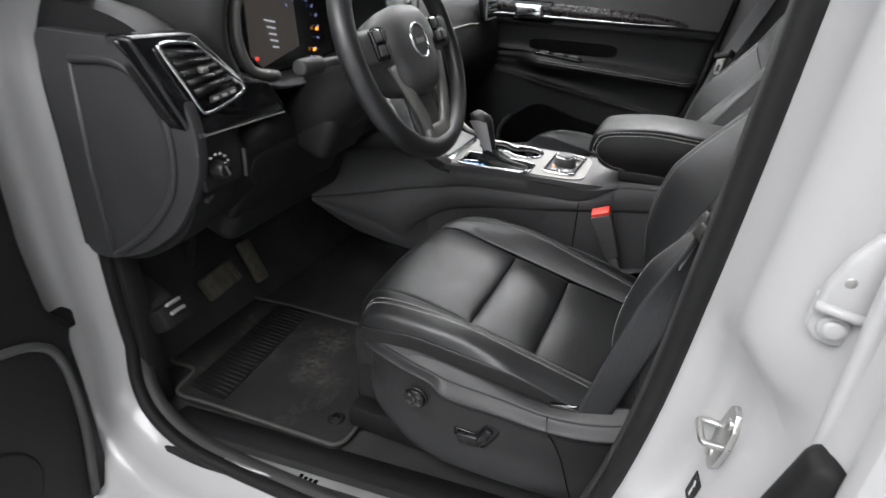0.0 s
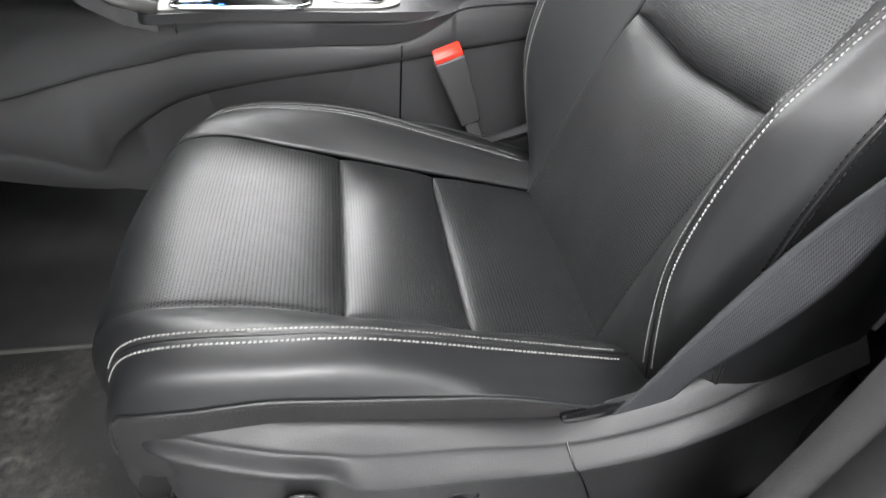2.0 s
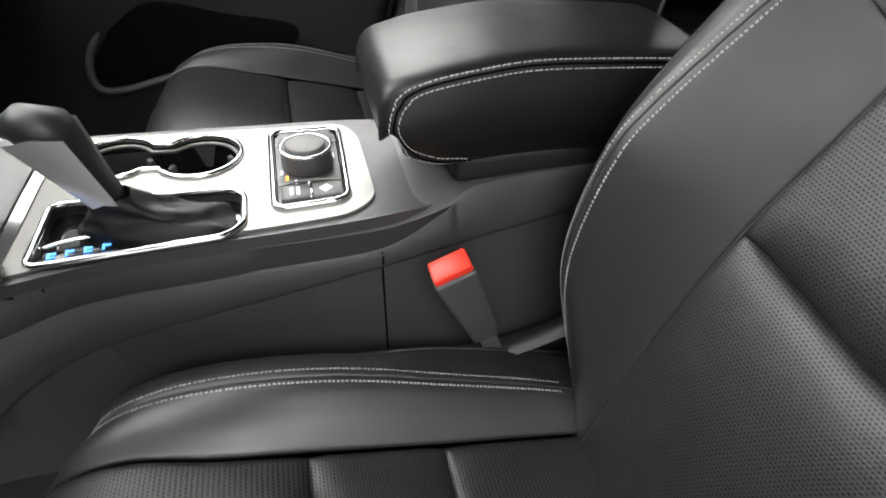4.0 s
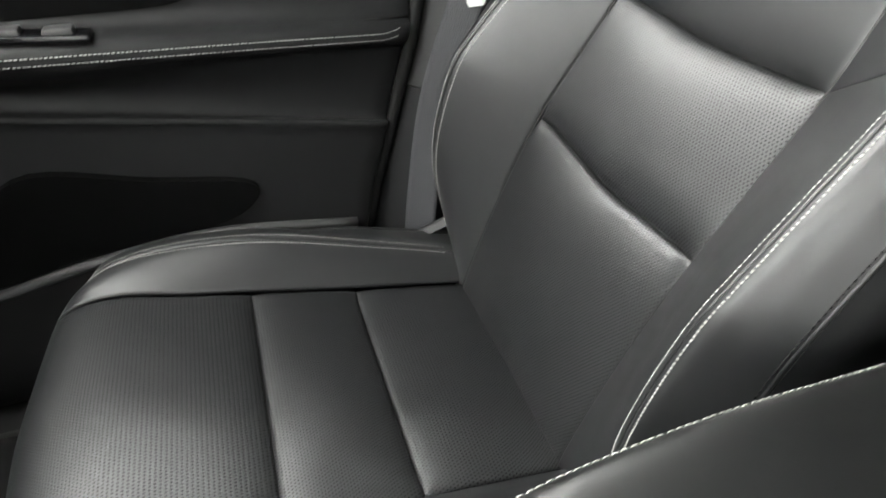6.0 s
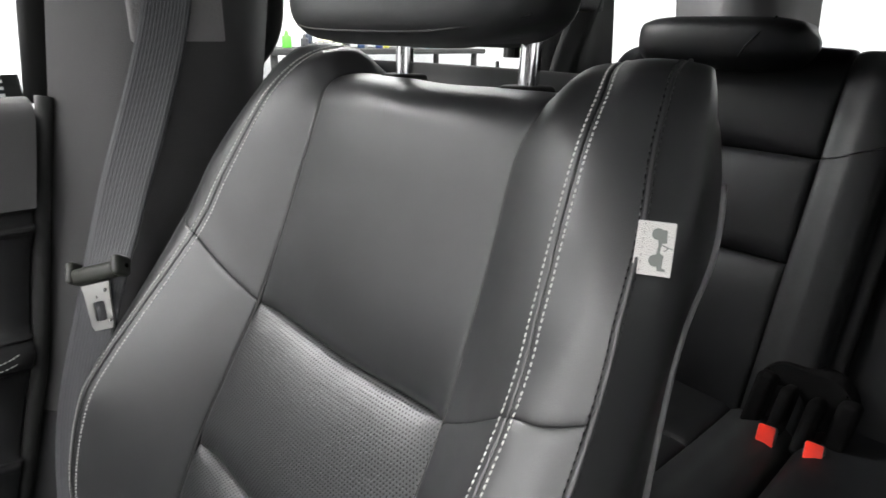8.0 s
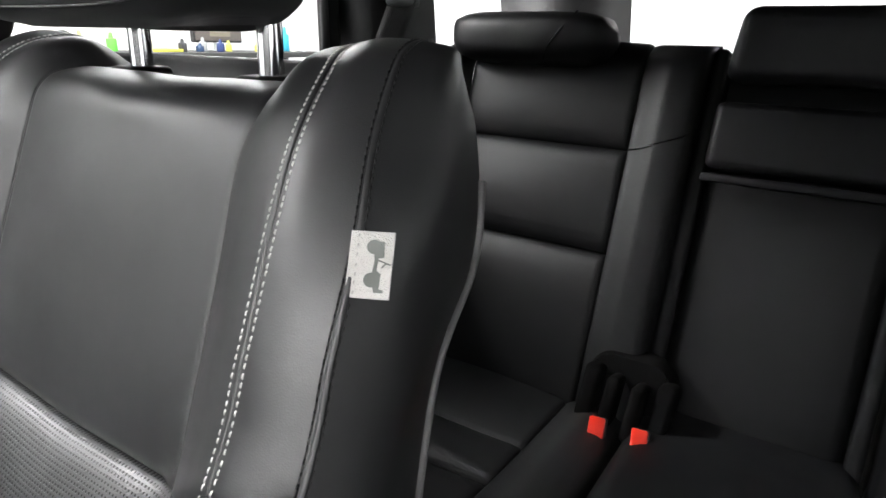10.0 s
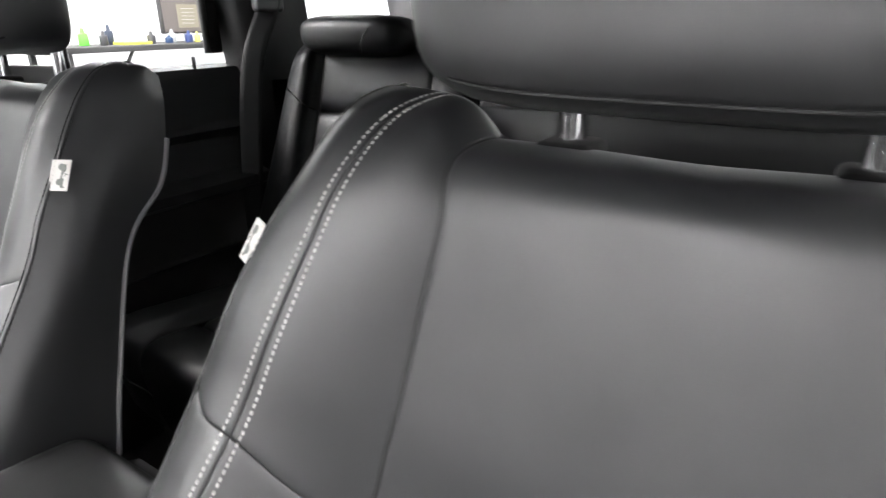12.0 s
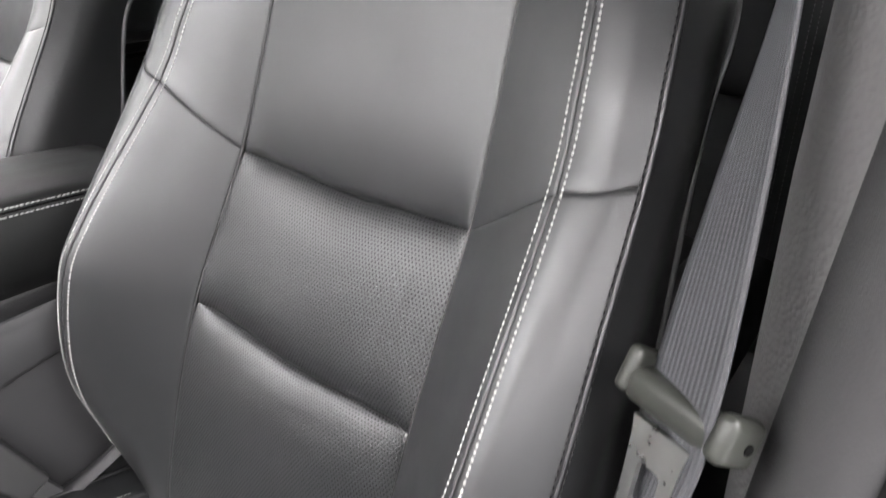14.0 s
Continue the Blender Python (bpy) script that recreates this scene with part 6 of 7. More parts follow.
# ---- rear bench ----
def rear_unit(label, yc, out, rear_group):
    """One outer rear place: backrest, cushion, headrest. out: +1 where the door lies at larger y."""
    u = thing("bench_place", (0.9, yc, 0.1), label, "rear seat", rear_group)
    rows = [0.20, 0.38, 0.557, 0.635, 0.712, 0.775, 0.825, 0.852, 0.862, 0.84]

    def bx(z):
        return 1.165 + (z - 0.71) * 0.30

    back = [0.0] * 7 + [0.012, 0.05, 0.09]

    def col(y, fwd, dz=0.0, lean=0.0):
        return [(bx(min(z, 0.852)) - fwd * (1 if z < 0.84 else 0.6) + k, yc + out * (y + lean * (z - 0.55)), z + dz * (1 if z > 0.8 else 0)) for z, k in zip(rows, back)]

    cols = [col(-0.235, -0.05), col(-0.228, 0.002), col(-0.19, 0.010), col(-0.145, 0.0), col(0.0, -0.003), col(0.145, 0.0), col(0.175, 0.028, 0, -0.05), col(0.21, 0.032, 0, -0.10), col(0.262, 0.012, -0.01, -0.14), col(0.275, -0.06, -0.015, -0.14)]
    srf = Surface(cols, (-1, 0, 0))
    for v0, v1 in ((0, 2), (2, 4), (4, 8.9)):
        part("backrest_panel", srf.panel(3, 5, v0, v1, 18, 16, 0.008, (0.008, 0.016), (0.06, 0.06, 0.2, 0.2 if v1 < 5 else 0)), LEATHER_SHADED, u)
    part("backrest_bolster", srf.panel(0, 3, 0, 8.9, 20, 30, 0, 0.006, (0.0, 0.08, 0, 0)), LEATHER_SHADED, u)
    part("backrest_bolster", srf.panel(5, 9, 0, 8.9, 26, 30, 0, 0.006, (0.08, 0.0, 0, 0)), LEATHER_SHADED, u)
    for uu in (6.85, 7.1):
        vv = np.linspace(0.5, 8.3, 60)
        part("stitching", stitches([srf.at(uu, v) for v in vv], [srf.normal(uu, v) for v in vv], 0.007, 0.0042, 0.0011), TRIM_GREY, u, "grey stitching")
    for a, b in (((5.02, 4.0), (8.0, 4.75)), ((2.98, 4.0), (1.0, 4.45))):
        ln = [srf.at(a[0] + (b[0] - a[0]) * t, a[1] + (b[1] - a[1]) * t) + srf.normal(a[0] + (b[0] - a[0]) * t, 4.3) * -0.0004 for t in np.linspace(0, 1, 14)]
        part("seam", sweep(ln, 0.0016, 6), GLOSS, u)
    part("back_panel", rbox((1.30, yc, 0.53), (0.06, 0.46, 0.62), 0.02, 2, (0, 16, 0)), FABRIC, u)
    # cushion
    xs = (1.12, 1.0, 0.90, 0.80, 0.73, 0.685, 0.665, 0.668, 0.69)
    zc = (0.325, 0.335, 0.345, 0.357, 0.366, 0.362, 0.335, 0.28, 0.18)

    def cc(y, dz, k=0.0):
        return [(x + k, yc + out * y, z + dz * (1 if i < 6 else 0.3)) for i, (x, z) in enumerate(zip(xs, zc))]

    pad = Surface([cc(-0.232, -0.06, 0.02), cc(-0.225, -0.004, 0.01), cc(-0.185, 0.012), cc(-0.135, 0.0), cc(0.0, 0.0, -0.008), cc(0.135, 0.0), cc(0.19, 0.012), cc(0.25, 0.006, 0.01), cc(0.268, -0.06, 0.02)], (0, 0, 1))
    for v0, v1 in ((0, 2), (2, 3), (3, 8)):
        part("cushion_panel", pad.panel(3, 5, v0, v1, 18, 18, 0.010, (0.010, 0.017), (0.08, 0.08, 0.12 if v0 == 3 else 0.25, 0.3 if v1 < 5 else 0)), LEATHER, u)
    part("cushion_bolster", pad.panel(0, 3, 0, 8, 18, 26, 0, 0.005, (0, 0.08, 0, 0)), LEATHER, u)
    part("cushion_bolster", pad.panel(5, 8, 0, 8, 18, 26, 0, 0.005, (0.08, 0, 0, 0)), LEATHER, u)
    part("piping", sweep([pad.at(w, 7.1) + np.array((-0.001, 0, 0)) for w in np.linspace(0.6, 7.4, 40)], 0.0022, 8), TRIM_GREY, u)
    part("base", rbox((0.93, yc, 0.14), (0.42, 0.44, 0.26), 0.02), FABRIC, u)
    # low headrest, folded
    lo = []
    for k in range(17):
        t = -1 + k / 8
        e = math.sqrt(max(0.0, 1 - abs(t) ** 5))
        lo.append([(1.195 - 0.062 * (0.15 + 0.85 * e) * math.copysign(abs(math.cos(a)) ** 0.7, math.cos(a)), yc + out * 0.035 + 0.140 * t,
                    0.866 + 0.040 * (0.2 + 0.8 * e) * math.copysign(abs(math.sin(a)) ** 0.75, math.sin(a)) + (0.006 * math.cos(a) if math.cos(a) > 0 else 0)) for a in np.linspace(0, 2 * math.pi, 32, endpoint=False)])
    hr = part("headrest", loft(lo, True, True), LEATHER_SHADED, u, "low black leather headrest")
    part("seam", sweep(catmull([(1.16, yc + out * 0.035 - 0.085, 0.906), (1.137, yc + out * 0.035 - 0.075, 0.885), (1.134, yc + out * 0.035 - 0.055, 0.86), (1.15, yc + out * 0.035 - 0.04, 0.835)], 6), 0.0013, 6), GLOSS, hr)
    return u


rear_unit("black leather rear seat behind the passenger, headrest lowered", 0.762, 1, "rear seats")
rear_unit("black leather rear seat behind the driver, headrest lowered", -0.002, -1, "rear seats")
mid_seat = thing("bench_centre", (0.95, 0.38, 0.1), "black middle rear seat with fold-down armrest", "rear seat", "rear seats")
part("armrest_back", rbox((1.19, 0.385, 0.49), (0.10, 0.245, 0.42), 0.022, 3, (0, 16.5, 0)), LEATHER_SHADED, mid_seat, "folded rear armrest")
part("armrest_upper", rbox((1.217, 0.39, 0.735), (0.08, 0.235, 0.095), 0.012, 3, (0, 16.5, 0)), LEATHER_SHADED, mid_seat)
part("armrest_strap", rbox((1.160, 0.39, 0.688), (0.012, 0.235, 0.012), 0.004, 2, (0, 16.5, 0)), LEATHER_SHADED, mid_seat)
part("surround", rbox((1.25, 0.385, 0.55), (0.09, 0.285, 0.62), 0.02, 3, (0, 16.5, 0)), LEATHER_SHADED, mid_seat)
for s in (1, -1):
    part("side_pad", rbox((1.20, 0.385 + s * 0.133, 0.57), (0.085, 0.022, 0.58), 0.008, 3, (0, 16.5, 0)), LEATHER_SHADED, mid_seat)
part("headrest", rbox((1.20, 0.388, 0.862), (0.085, 0.215, 0.095), 0.018, 4, (0, 6, 0), lambda c: (c[0], c[1] * (0.93 if c[2] > 0 else 1.04), c[2])), LEATHER_SHADED, mid_seat, "upright black middle headrest")
part("cushion", rbox((0.90, 0.382, 0.285), (0.47, 0.285, 0.15), 0.03, 4, (0, 4, 0)), LEATHER_SHADED, mid_seat)
part("seam", sweep([(0.74, 0.27, 0.381), (0.75, 0.38, 0.3835), (0.74, 0.50, 0.381)], 0.0015, 6), GLOSS, mid_seat)
part("parcel_latch", rbox((1.31, 0.20, 0.868), (0.035, 0.12, 0.018), 0.006, 2), PLASTIC, mid_seat)
for y, dz in ((0.556, 0.0), (0.497, 0.004)):
    buckle((1.035, y + 0.01, 0.295 + dz), (0.980, y, 0.346 + dz), (0.7, 0.15, 0.7), "black rear belt buckle with red button on the bench")
# solid block, no cavity: the well's shade is put into its black
single("well_shade", prism(rounded([(0.475, 0.31), (0.605, 0.31), (0.605, 0.40), (0.58, 0.43), (0.50, 0.43), (0.475, 0.40)], 0.02), "x", 1.06, 1.10, 0.006), SEAM_AND_SHADE, "black block painting the shade of the rear belt buckles' well", "belt holder")
for y, h, w, x in ((0.590, 0.095, 0.026, 1.046), (0.556, 0.085, 0.020, 1.034), (0.519, 0.085, 0.020, 1.028), (0.484, 0.095, 0.026, 1.042)):
    single("belt_holder", rbox((x, y, 0.365), (0.046, w, h), 0.009, 4, (4, 15, 0)), SEAM_AND_SHADE, "black padded belt holder between the rear seats", "belt holder", "belt holders")
rb = thing("rear_belt", (1.1, 1.06, 0.3), "black rear seat belt hanging beside the rear pillar", "seat belt")
part("webbing", ribbon([(1.10, 1.075, 0.30), (1.10, 1.068, 0.55), (1.13, 1.06, 0.80), (1.20, 1.055, 0.95), (1.22, 1.05, 1.10)], [(0.8, -0.6, 0)] * 5, 0.047, 0.0014, 8, 4), WEBDARK, rb)
part("belt_guide", rbox((1.19, 1.055, 0.93), (0.08, 0.025, 0.03), 0.009, 3), PLASTIC, rb)


# ---- dashboard ----
dash = thing("dashboard", (-0.6, 0.38, 0.4), "black dashboard with satin trim and air vents", "dashboard")
DASH = [(-0.98, 0.79), (-0.80, 0.808), (-0.62, 0.806), (-0.52, 0.792), (-0.46, 0.765), (-0.425, 0.72), (-0.405, 0.66), (-0.40, 0.60), (-0.412, 0.545), (-0.45, 0.47), (-0.53, 0.41), (-0.62, 0.385), (-0.75, 0.40), (-0.98, 0.45)]
secs = []
for y, k, drop in ((-0.352, 0.0, 0.0), (-0.30, 0.0, 0.0), (-0.255, -0.005, 0.0), (-0.235, -0.01, 0.0), (-0.15, -0.015, 0.0), (0.10, -0.03, 0.0), (0.215, -0.045, -0.004), (0.24, -0.05, -0.005), (0.50, -0.06, -0.01), (0.75, -0.05, -0.01), (1.0, -0.03, -0.015), (1.10, -0.02, -0.02)):
    # the dash stands back behind the instrument cluster
    well = -0.24 < y < 0.22
    secs.append([(min(x + (k if x > -0.6 else 0), -0.50 if well and z > 0.65 else 9.0), y, z + drop) for x, z in DASH])
dd = [catmull([s_[k] for s_ in secs], 4) for k in range(len(DASH))]
rings = [[dd[k][r] for k in range(len(DASH))] for r in range(len(dd[0]))]
part("dash_body", sharp(loft([[Vector(p) for p in catmull(r + [r[0]], 3)[:-1]] for r in rings], True, True), 60), PLASTIC_SOFT, dash, "soft grained black dash body")

# end cover facing the door opening
cover = [(-0.68, 0.768), (-0.49, 0.768), (-0.43, 0.73), (-0.395, 0.69), (-0.382, 0.64), (-0.388, 0.585), (-0.412, 0.535), (-0.455, 0.475), (-0.53, 0.42), (-0.62, 0.385), (-0.68, 0.385)]
part("end_cover", prism(rounded(cover, 0.03), "y", -0.366, -0.345, 0.005), DASHSIDE, dash, "dark plastic end cover of the dash")
part("cover_rib", sweep(catmull([(-0.606, -0.3665, 0.400), (-0.52, -0.3668, 0.462), (-0.455, -0.3668, 0.535), (-0.434, -0.3668, 0.60), (-0.438, -0.3668, 0.66), (-0.468, -0.3668, 0.708), (-0.52, -0.3668, 0.733), (-0.606, -0.3665, 0.728)], 8), 0.0065, 10), DASHSIDE, dash)
part("cover_rib", sweep([(-0.607, -0.3665, 0.728), (-0.618, -0.3665, 0.56), (-0.612, -0.3665, 0.40)], 0.004, 8), PLASTIC, dash)

# driver's air vent
def slanted(a, b, c, d, u, v):
    """A place on the vent face between its four corners, in (side, height)."""
    return tuple(np.array(a) * (1 - u) * (1 - v) + np.array(b) * u * (1 - v) + np.array(c) * u * v + np.array(d) * (1 - u) * v)


VA, VB, VC, VD = (-0.388, 0.768), (-0.322, 0.760), (-0.250, 0.690), (-0.338, 0.672)


def vent_x(z):
    return -0.405 - 0.18 * max(0, z - 0.69)


vent = part("air_vent", loft([[(vent_x(z) + 0.012, y, z) for y, z in rounded([(-0.425, 0.779), (-0.315, 0.774), (-0.238, 0.695), (-0.236, 0.660), (-0.345, 0.640), (-0.362, 0.648)], 0.012)],
                              [(vent_x(z) + 0.008, y, z) for y, z in rounded([(-0.428, 0.782), (-0.313, 0.777), (-0.235, 0.696), (-0.233, 0.657), (-0.345, 0.636), (-0.365, 0.645)], 0.012)],
                              [(vent_x(z) - 0.03, y, z) for y, z in rounded([(-0.428, 0.782), (-0.313, 0.777), (-0.235, 0.696), (-0.233, 0.657), (-0.345, 0.636), (-0.365, 0.645)], 0.012)]], True, True), GLOSS, dash, "gloss black vent surround")
hole = [slanted(VA, VB, VC, VD, u, v) for u, v in ((0.05, 0.05), (0.95, 0.05), (0.97, 0.80), (0.05, 0.80))]
part("vent_mouth", loft([[(vent_x(z) + 0.0135, y, z) for y, z in hole], [(vent_x(z) + 0.0130, y, z) for y, z in hole]], True, True), RUBBER, vent)
for k in range(5):
    v = 0.12 + 0.145 * k
    a, b = slanted(VA, VB, VC, VD, 0.06, v), slanted(VA, VB, VC, VD, 0.95, v)
    part("vent_slat", sweep([(vent_x(a[1]) + 0.016, a[0], a[1]), (vent_x(b[1]) + 0.016, b[0], b[1])], 0.0034, 8, flat=1.4), SATINBLACK, vent)
p = slanted(VA, VB, VC, VD, 0.52, 0.42)
part("vent_tab", rbox((vent_x(p[1]) + 0.022, p[0], p[1]), (0.012, 0.014, 0.008), 0.003), SATIN, vent)
rimline = [slanted(VA, VB, VC, VD, u, v) for u, v in ((0.0, 0.02), (0.3, -0.04), (0.7, -0.05), (1.0, -0.02), (1.05, 0.3), (1.06, 0.7), (1.05, 0.95), (0.9, 1.06), (0.5, 1.08), (0.12, 1.06), (-0.01, 0.98), (-0.02, 0.6), (-0.02, 0.25))]
part("vent_rim", sweep(catmull([(vent_x(z) + 0.015, y, z) for y, z in rimline + rimline[:1]], 6)[:-1], 0.0028, 10, True), CHROME, vent, "chromed vent rim")
p = slanted(VA, VB, VC, VD, 0.55, 0.92)
part("vent_badge", rbox((vent_x(p[1]) + 0.0155, p[0], p[1]), (0.004, 0.055, 0.010), 0.002, 2, (6, 0, 0)), PLASTIC, vent)
for k in range(3):
    part("badge_mark", rbox((vent_x(p[1]) + 0.018, p[0] - 0.018 + 0.018 * k, p[1] + 0.0015 * (k - 1)), (0.001, 0.010, 0.004), 0), MARKS, vent)
part("edge_strip", sweep(catmull([(-0.433, -0.424, 0.776), (-0.424, -0.398, 0.735), (-0.408, -0.372, 0.685), (-0.395, -0.356, 0.645)], 8), 0.005, 8), GLOSS, dash)
part("strip_end", rbox((-0.388, -0.352, 0.640), (0.01, 0.014, 0.010), 0.003), CHROME, dash)
part("wing_panel", prism(rounded([(-0.360, 0.655), (-0.352, 0.638), (-0.153, 0.632), (-0.150, 0.645), (-0.186, 0.688), (-0.25, 0.70)], 0.006), "x", -0.43, -0.392, 0.004, 2), GLOSS, dash, "gloss black trim panel beside the wheel")
part("wing_edge", sweep([(-0.391, -0.352, 0.637), (-0.391, -0.25, 0.634), (-0.391, -0.153, 0.631)], 0.0016, 8), SATIN, dash)
# light switch and bonnet release
lsw = part("switch_plate", rbox((-0.402, -0.308, 0.577), (0.012, 0.085, 0.058), 0.005, 2, (0, -6, 0)), PLASTIC_SOFT, dash)
part("light_switch", cyl((-0.392, -0.328, 0.582), (-0.370, -0.328, 0.584), 0.0150, 0.012, 28, 0.003), SATINBLACK, lsw, "round headlamp switch")
part("switch_pointer", rbox((-0.3685, -0.328, 0.584), (0.003, 0.0035, 0.018), 0.001, 1, (25, 0, 0)), SATIN, lsw)
for a in (60, 85, 110, 135, 160):
    part("switch_mark", rbox((-0.3875, -0.328 + 0.024 * math.cos(radians(180 - a)), 0.582 + 0.024 * math.sin(radians(a))), (0.002, 0.004, 0.003), 0), MARKS, lsw)
part("dimmer", rbox((-0.388, -0.268, 0.575), (0.006, 0.004, 0.046), 0.001), PLASTIC, lsw)
part("bonnet_release", rbox((-0.418, -0.325, 0.528), (0.010, 0.020, 0.010), 0.003, 2, (20, 0, 0)), TRIM_GREY, dash, "small bonnet release handle")

# instrument cluster
clu = thing("instrument_cluster", (-0.47, 0.0, 0.68), "instrument cluster with grey display and lit dial", "instrument cluster")
hood_line = [(-0.24, 0.70), (-0.262, 0.76), (-0.235, 0.83), (-0.12, 0.86), (0.05, 0.865), (0.20, 0.84), (0.245, 0.76), (0.21, 0.69), (0.05, 0.665), (-0.12, 0.665)]
hl = [(q.x, q.y) for q in catmull([(a, b, 0) for a, b in hood_line + [hood_line[0]]], 5)[:-1]]


def shrunk(f):
    return [(a * f, 0.762 + (b - 0.762) * f) for a, b in hl]


part("hood", loft([[(-0.60, a, b) for a, b in shrunk(1.12)], [(-0.44, a, b) for a, b in shrunk(1.08)], [(-0.405, a, b) for a, b in shrunk(1.02)], [(-0.405, a, b) for a, b in shrunk(0.97)], [(-0.47, a, b) for a, b in shrunk(0.88)]]), PLASTIC_SOFT, clu, "soft black cluster hood")
part("cluster_face", loft([[(-0.475, a, b) for a, b in shrunk(0.90)], [(-0.476, a, b) for a, b in shrunk(0.02)]]), GLOSS, clu)
part("cluster_ring", sweep(catmull([(-0.43, -0.115, 0.682), (-0.43, -0.178, 0.70), (-0.43, -0.205, 0.745), (-0.43, -0.202, 0.80), (-0.43, -0.175, 0.835)], 6), 0.009, 10), SATIN, clu, "satin ring of the cluster")
part("display", prism([(-0.132, 0.845), (-0.005, 0.845), (0.012, 0.712), (-0.10, 0.688), (-0.128, 0.712)], "x", -0.4735, -0.471), SCREEN, clu, "grey brown display")
for k in range(5):
    part("display_line", rbox((-0.470, -0.072 + 0.003 * k, 0.765 - 0.0115 * k), (0.001, (0.030, 0.024, 0.020, 0.022, 0.016)[k], 0.0035), 0, 1, (-12, 0, 0)), PALEGLOW, clu)
part("display_mark", rbox((-0.470, -0.115, 0.706), (0.001, 0.008, 0.005), 0), REDGLOW, clu)
for k in range(11):
    a = radians(125 - 20 * k)
    part("dial_tick", rbox((-0.470, 0.015 + 0.062 * math.cos(a), 0.737 + 0.062 * math.sin(a)), (0.001, 0.003, 0.006), 0, 1, (math.degrees(a) - 90, 0, 0)), VIOLET, clu)
for yy, zz in ((0.072, 0.738), (0.06, 0.700)):
    part("warning_light", rbox((-0.4695, yy, zz), (0.001, 0.008, 0.006), 0), ORANGE, clu)

# steering wheel
WC, TILT = Vector((-0.222, -0.022, 0.738)), 24
wheel = thing("steering_wheel", WC, "black leather steering wheel with silver lower spoke", "steering wheel")
WM = Matrix.Translation(WC) @ Euler((0, radians(-TILT), 0)).to_matrix().to_4x4() @ Matrix(((0, 0, 1, 0), (1, 0, 0, 0), (0, 1, 0, 0), (0, 0, 0, 1)))


def onto_wheel(bm):
    """Wheel's own frame: x to the passenger side, y up along the rim, z to the driver."""
    bmesh.ops.transform(bm, matrix=WM, verts=bm.verts)
    return bm


part("rim", onto_wheel(sweep([(0.178 * math.cos(a), 0.178 * math.sin(a), 0) for a in np.linspace(0, 2 * math.pi, 72, endpoint=False)], 0.0165, 16, True, 1.15)), LEATHER, wheel, "black leather wheel rim")
hubl = []
for z, f in ((-0.045, 0.86), (-0.01, 0.98), (0.012, 1.0), (0.026, 0.93), (0.033, 0.75), (0.036, 0.4)):
    hubl.append([(-0.016 + 0.086 * f * math.copysign(abs(math.cos(a)) ** 0.75, math.cos(a)) * (1.0 if math.sin(a) > 0 else 0.82), -0.004 + f * (0.072 if math.sin(a) > 0 else 0.080) * math.copysign(abs(math.sin(a)) ** 0.75, math.sin(a)), z) for a in np.linspace(0, 2 * math.pi, 48, endpoint=False)])
hub = part("airbag_cover", onto_wheel(loft(hubl, True, True)), PLASTIC, wheel, "moulded black airbag cover")
part("badge_ring", onto_wheel(sweep([(-0.018 + 0.028 * math.cos(a), 0.002 + 0.028 * math.sin(a), 0.037) for a in np.linspace(0, 2 * math.pi, 36, endpoint=False)], 0.0026, 8, True)), CHROME, hub, "chromed badge ring")
part("badge_plate", onto_wheel(cyl((-0.018, 0.002, 0.033), (-0.018, 0.002, 0.0375), 0.0265, 0.025, 32, 0.001)), TRIM_GREY, hub)
for k in range(4):
    part("badge_mark", onto_wheel(rbox((-0.030 + 0.008 * k, 0.002, 0.0382), (0.005, 0.007 if k % 3 else 0.009, 0.001), 0)), SATIN, hub)
for s in (1, -1):
    part("spoke", onto_wheel(rbox((s * 0.118, 0.012, 0.0), (0.10, 0.058, 0.026), 0.010, 3)), PLASTIC, wheel)
    pod = part("button_pod", onto_wheel(rbox((s * 0.106, 0.014, 0.014), (0.05, 0.05, 0.012), 0.008, 3)), GLOSS, wheel, "gloss black button pod")
    for dx, dy in ((-0.012, 0.011), (0.012, 0.011), (-0.012, -0.011), (0.012, -0.011)):
        part("wheel_button", onto_wheel(rbox((s * 0.106 + dx, 0.014 + dy, 0.0205), (0.018, 0.016, 0.005), 0.002)), PLASTIC, pod)
    part("lower_spoke", onto_wheel(sweep(catmull([(s * 0.085, -0.022, 0.008), (s * 0.066, -0.07, 0.010), (s * 0.046, -0.115, 0.008), (s * 0.030, -0.150, 0.002)], 6), 0.0105, 10, flat=0.55)), SATIN, wheel, "satin silver lower spoke")
part("spoke_foot", onto_wheel(rbox((0, -0.152, 0.002), (0.085, 0.028, 0.016), 0.007, 3)), SATIN, wheel)
part("spoke_back", onto_wheel(rbox((0, -0.10, -0.012), (0.09, 0.11, 0.014), 0.008, 3)), PLASTIC, wheel)
col = thing("steering_column", (-0.36, -0.02, 0.62), "black steering column shroud with stalks", "steering column")
part("shroud", loft([[(x, -0.02 + w * math.cos(a) * 1.0, z + h * math.sin(a)) for a in np.linspace(0, 2 * math.pi, 24, endpoint=False)] for x, z, w, h in ((-0.255, 0.712, 0.048, 0.040), (-0.29, 0.680, 0.062, 0.055), (-0.36, 0.625, 0.075, 0.070), (-0.44, 0.59, 0.078, 0.075))], True, True), PLASTIC_SOFT, col)
part("column_base", rbox((-0.40, -0.02, 0.585), (0.12, 0.14, 0.10), 0.025, 4, (0, 25, 0)), PLASTIC_SOFT, col)
part("stalk", sweep(catmull([(-0.30, -0.07, 0.715), (-0.30, -0.13, 0.722), (-0.298, -0.185, 0.724)], 5), 0.0075, 12), PLASTIC, col)
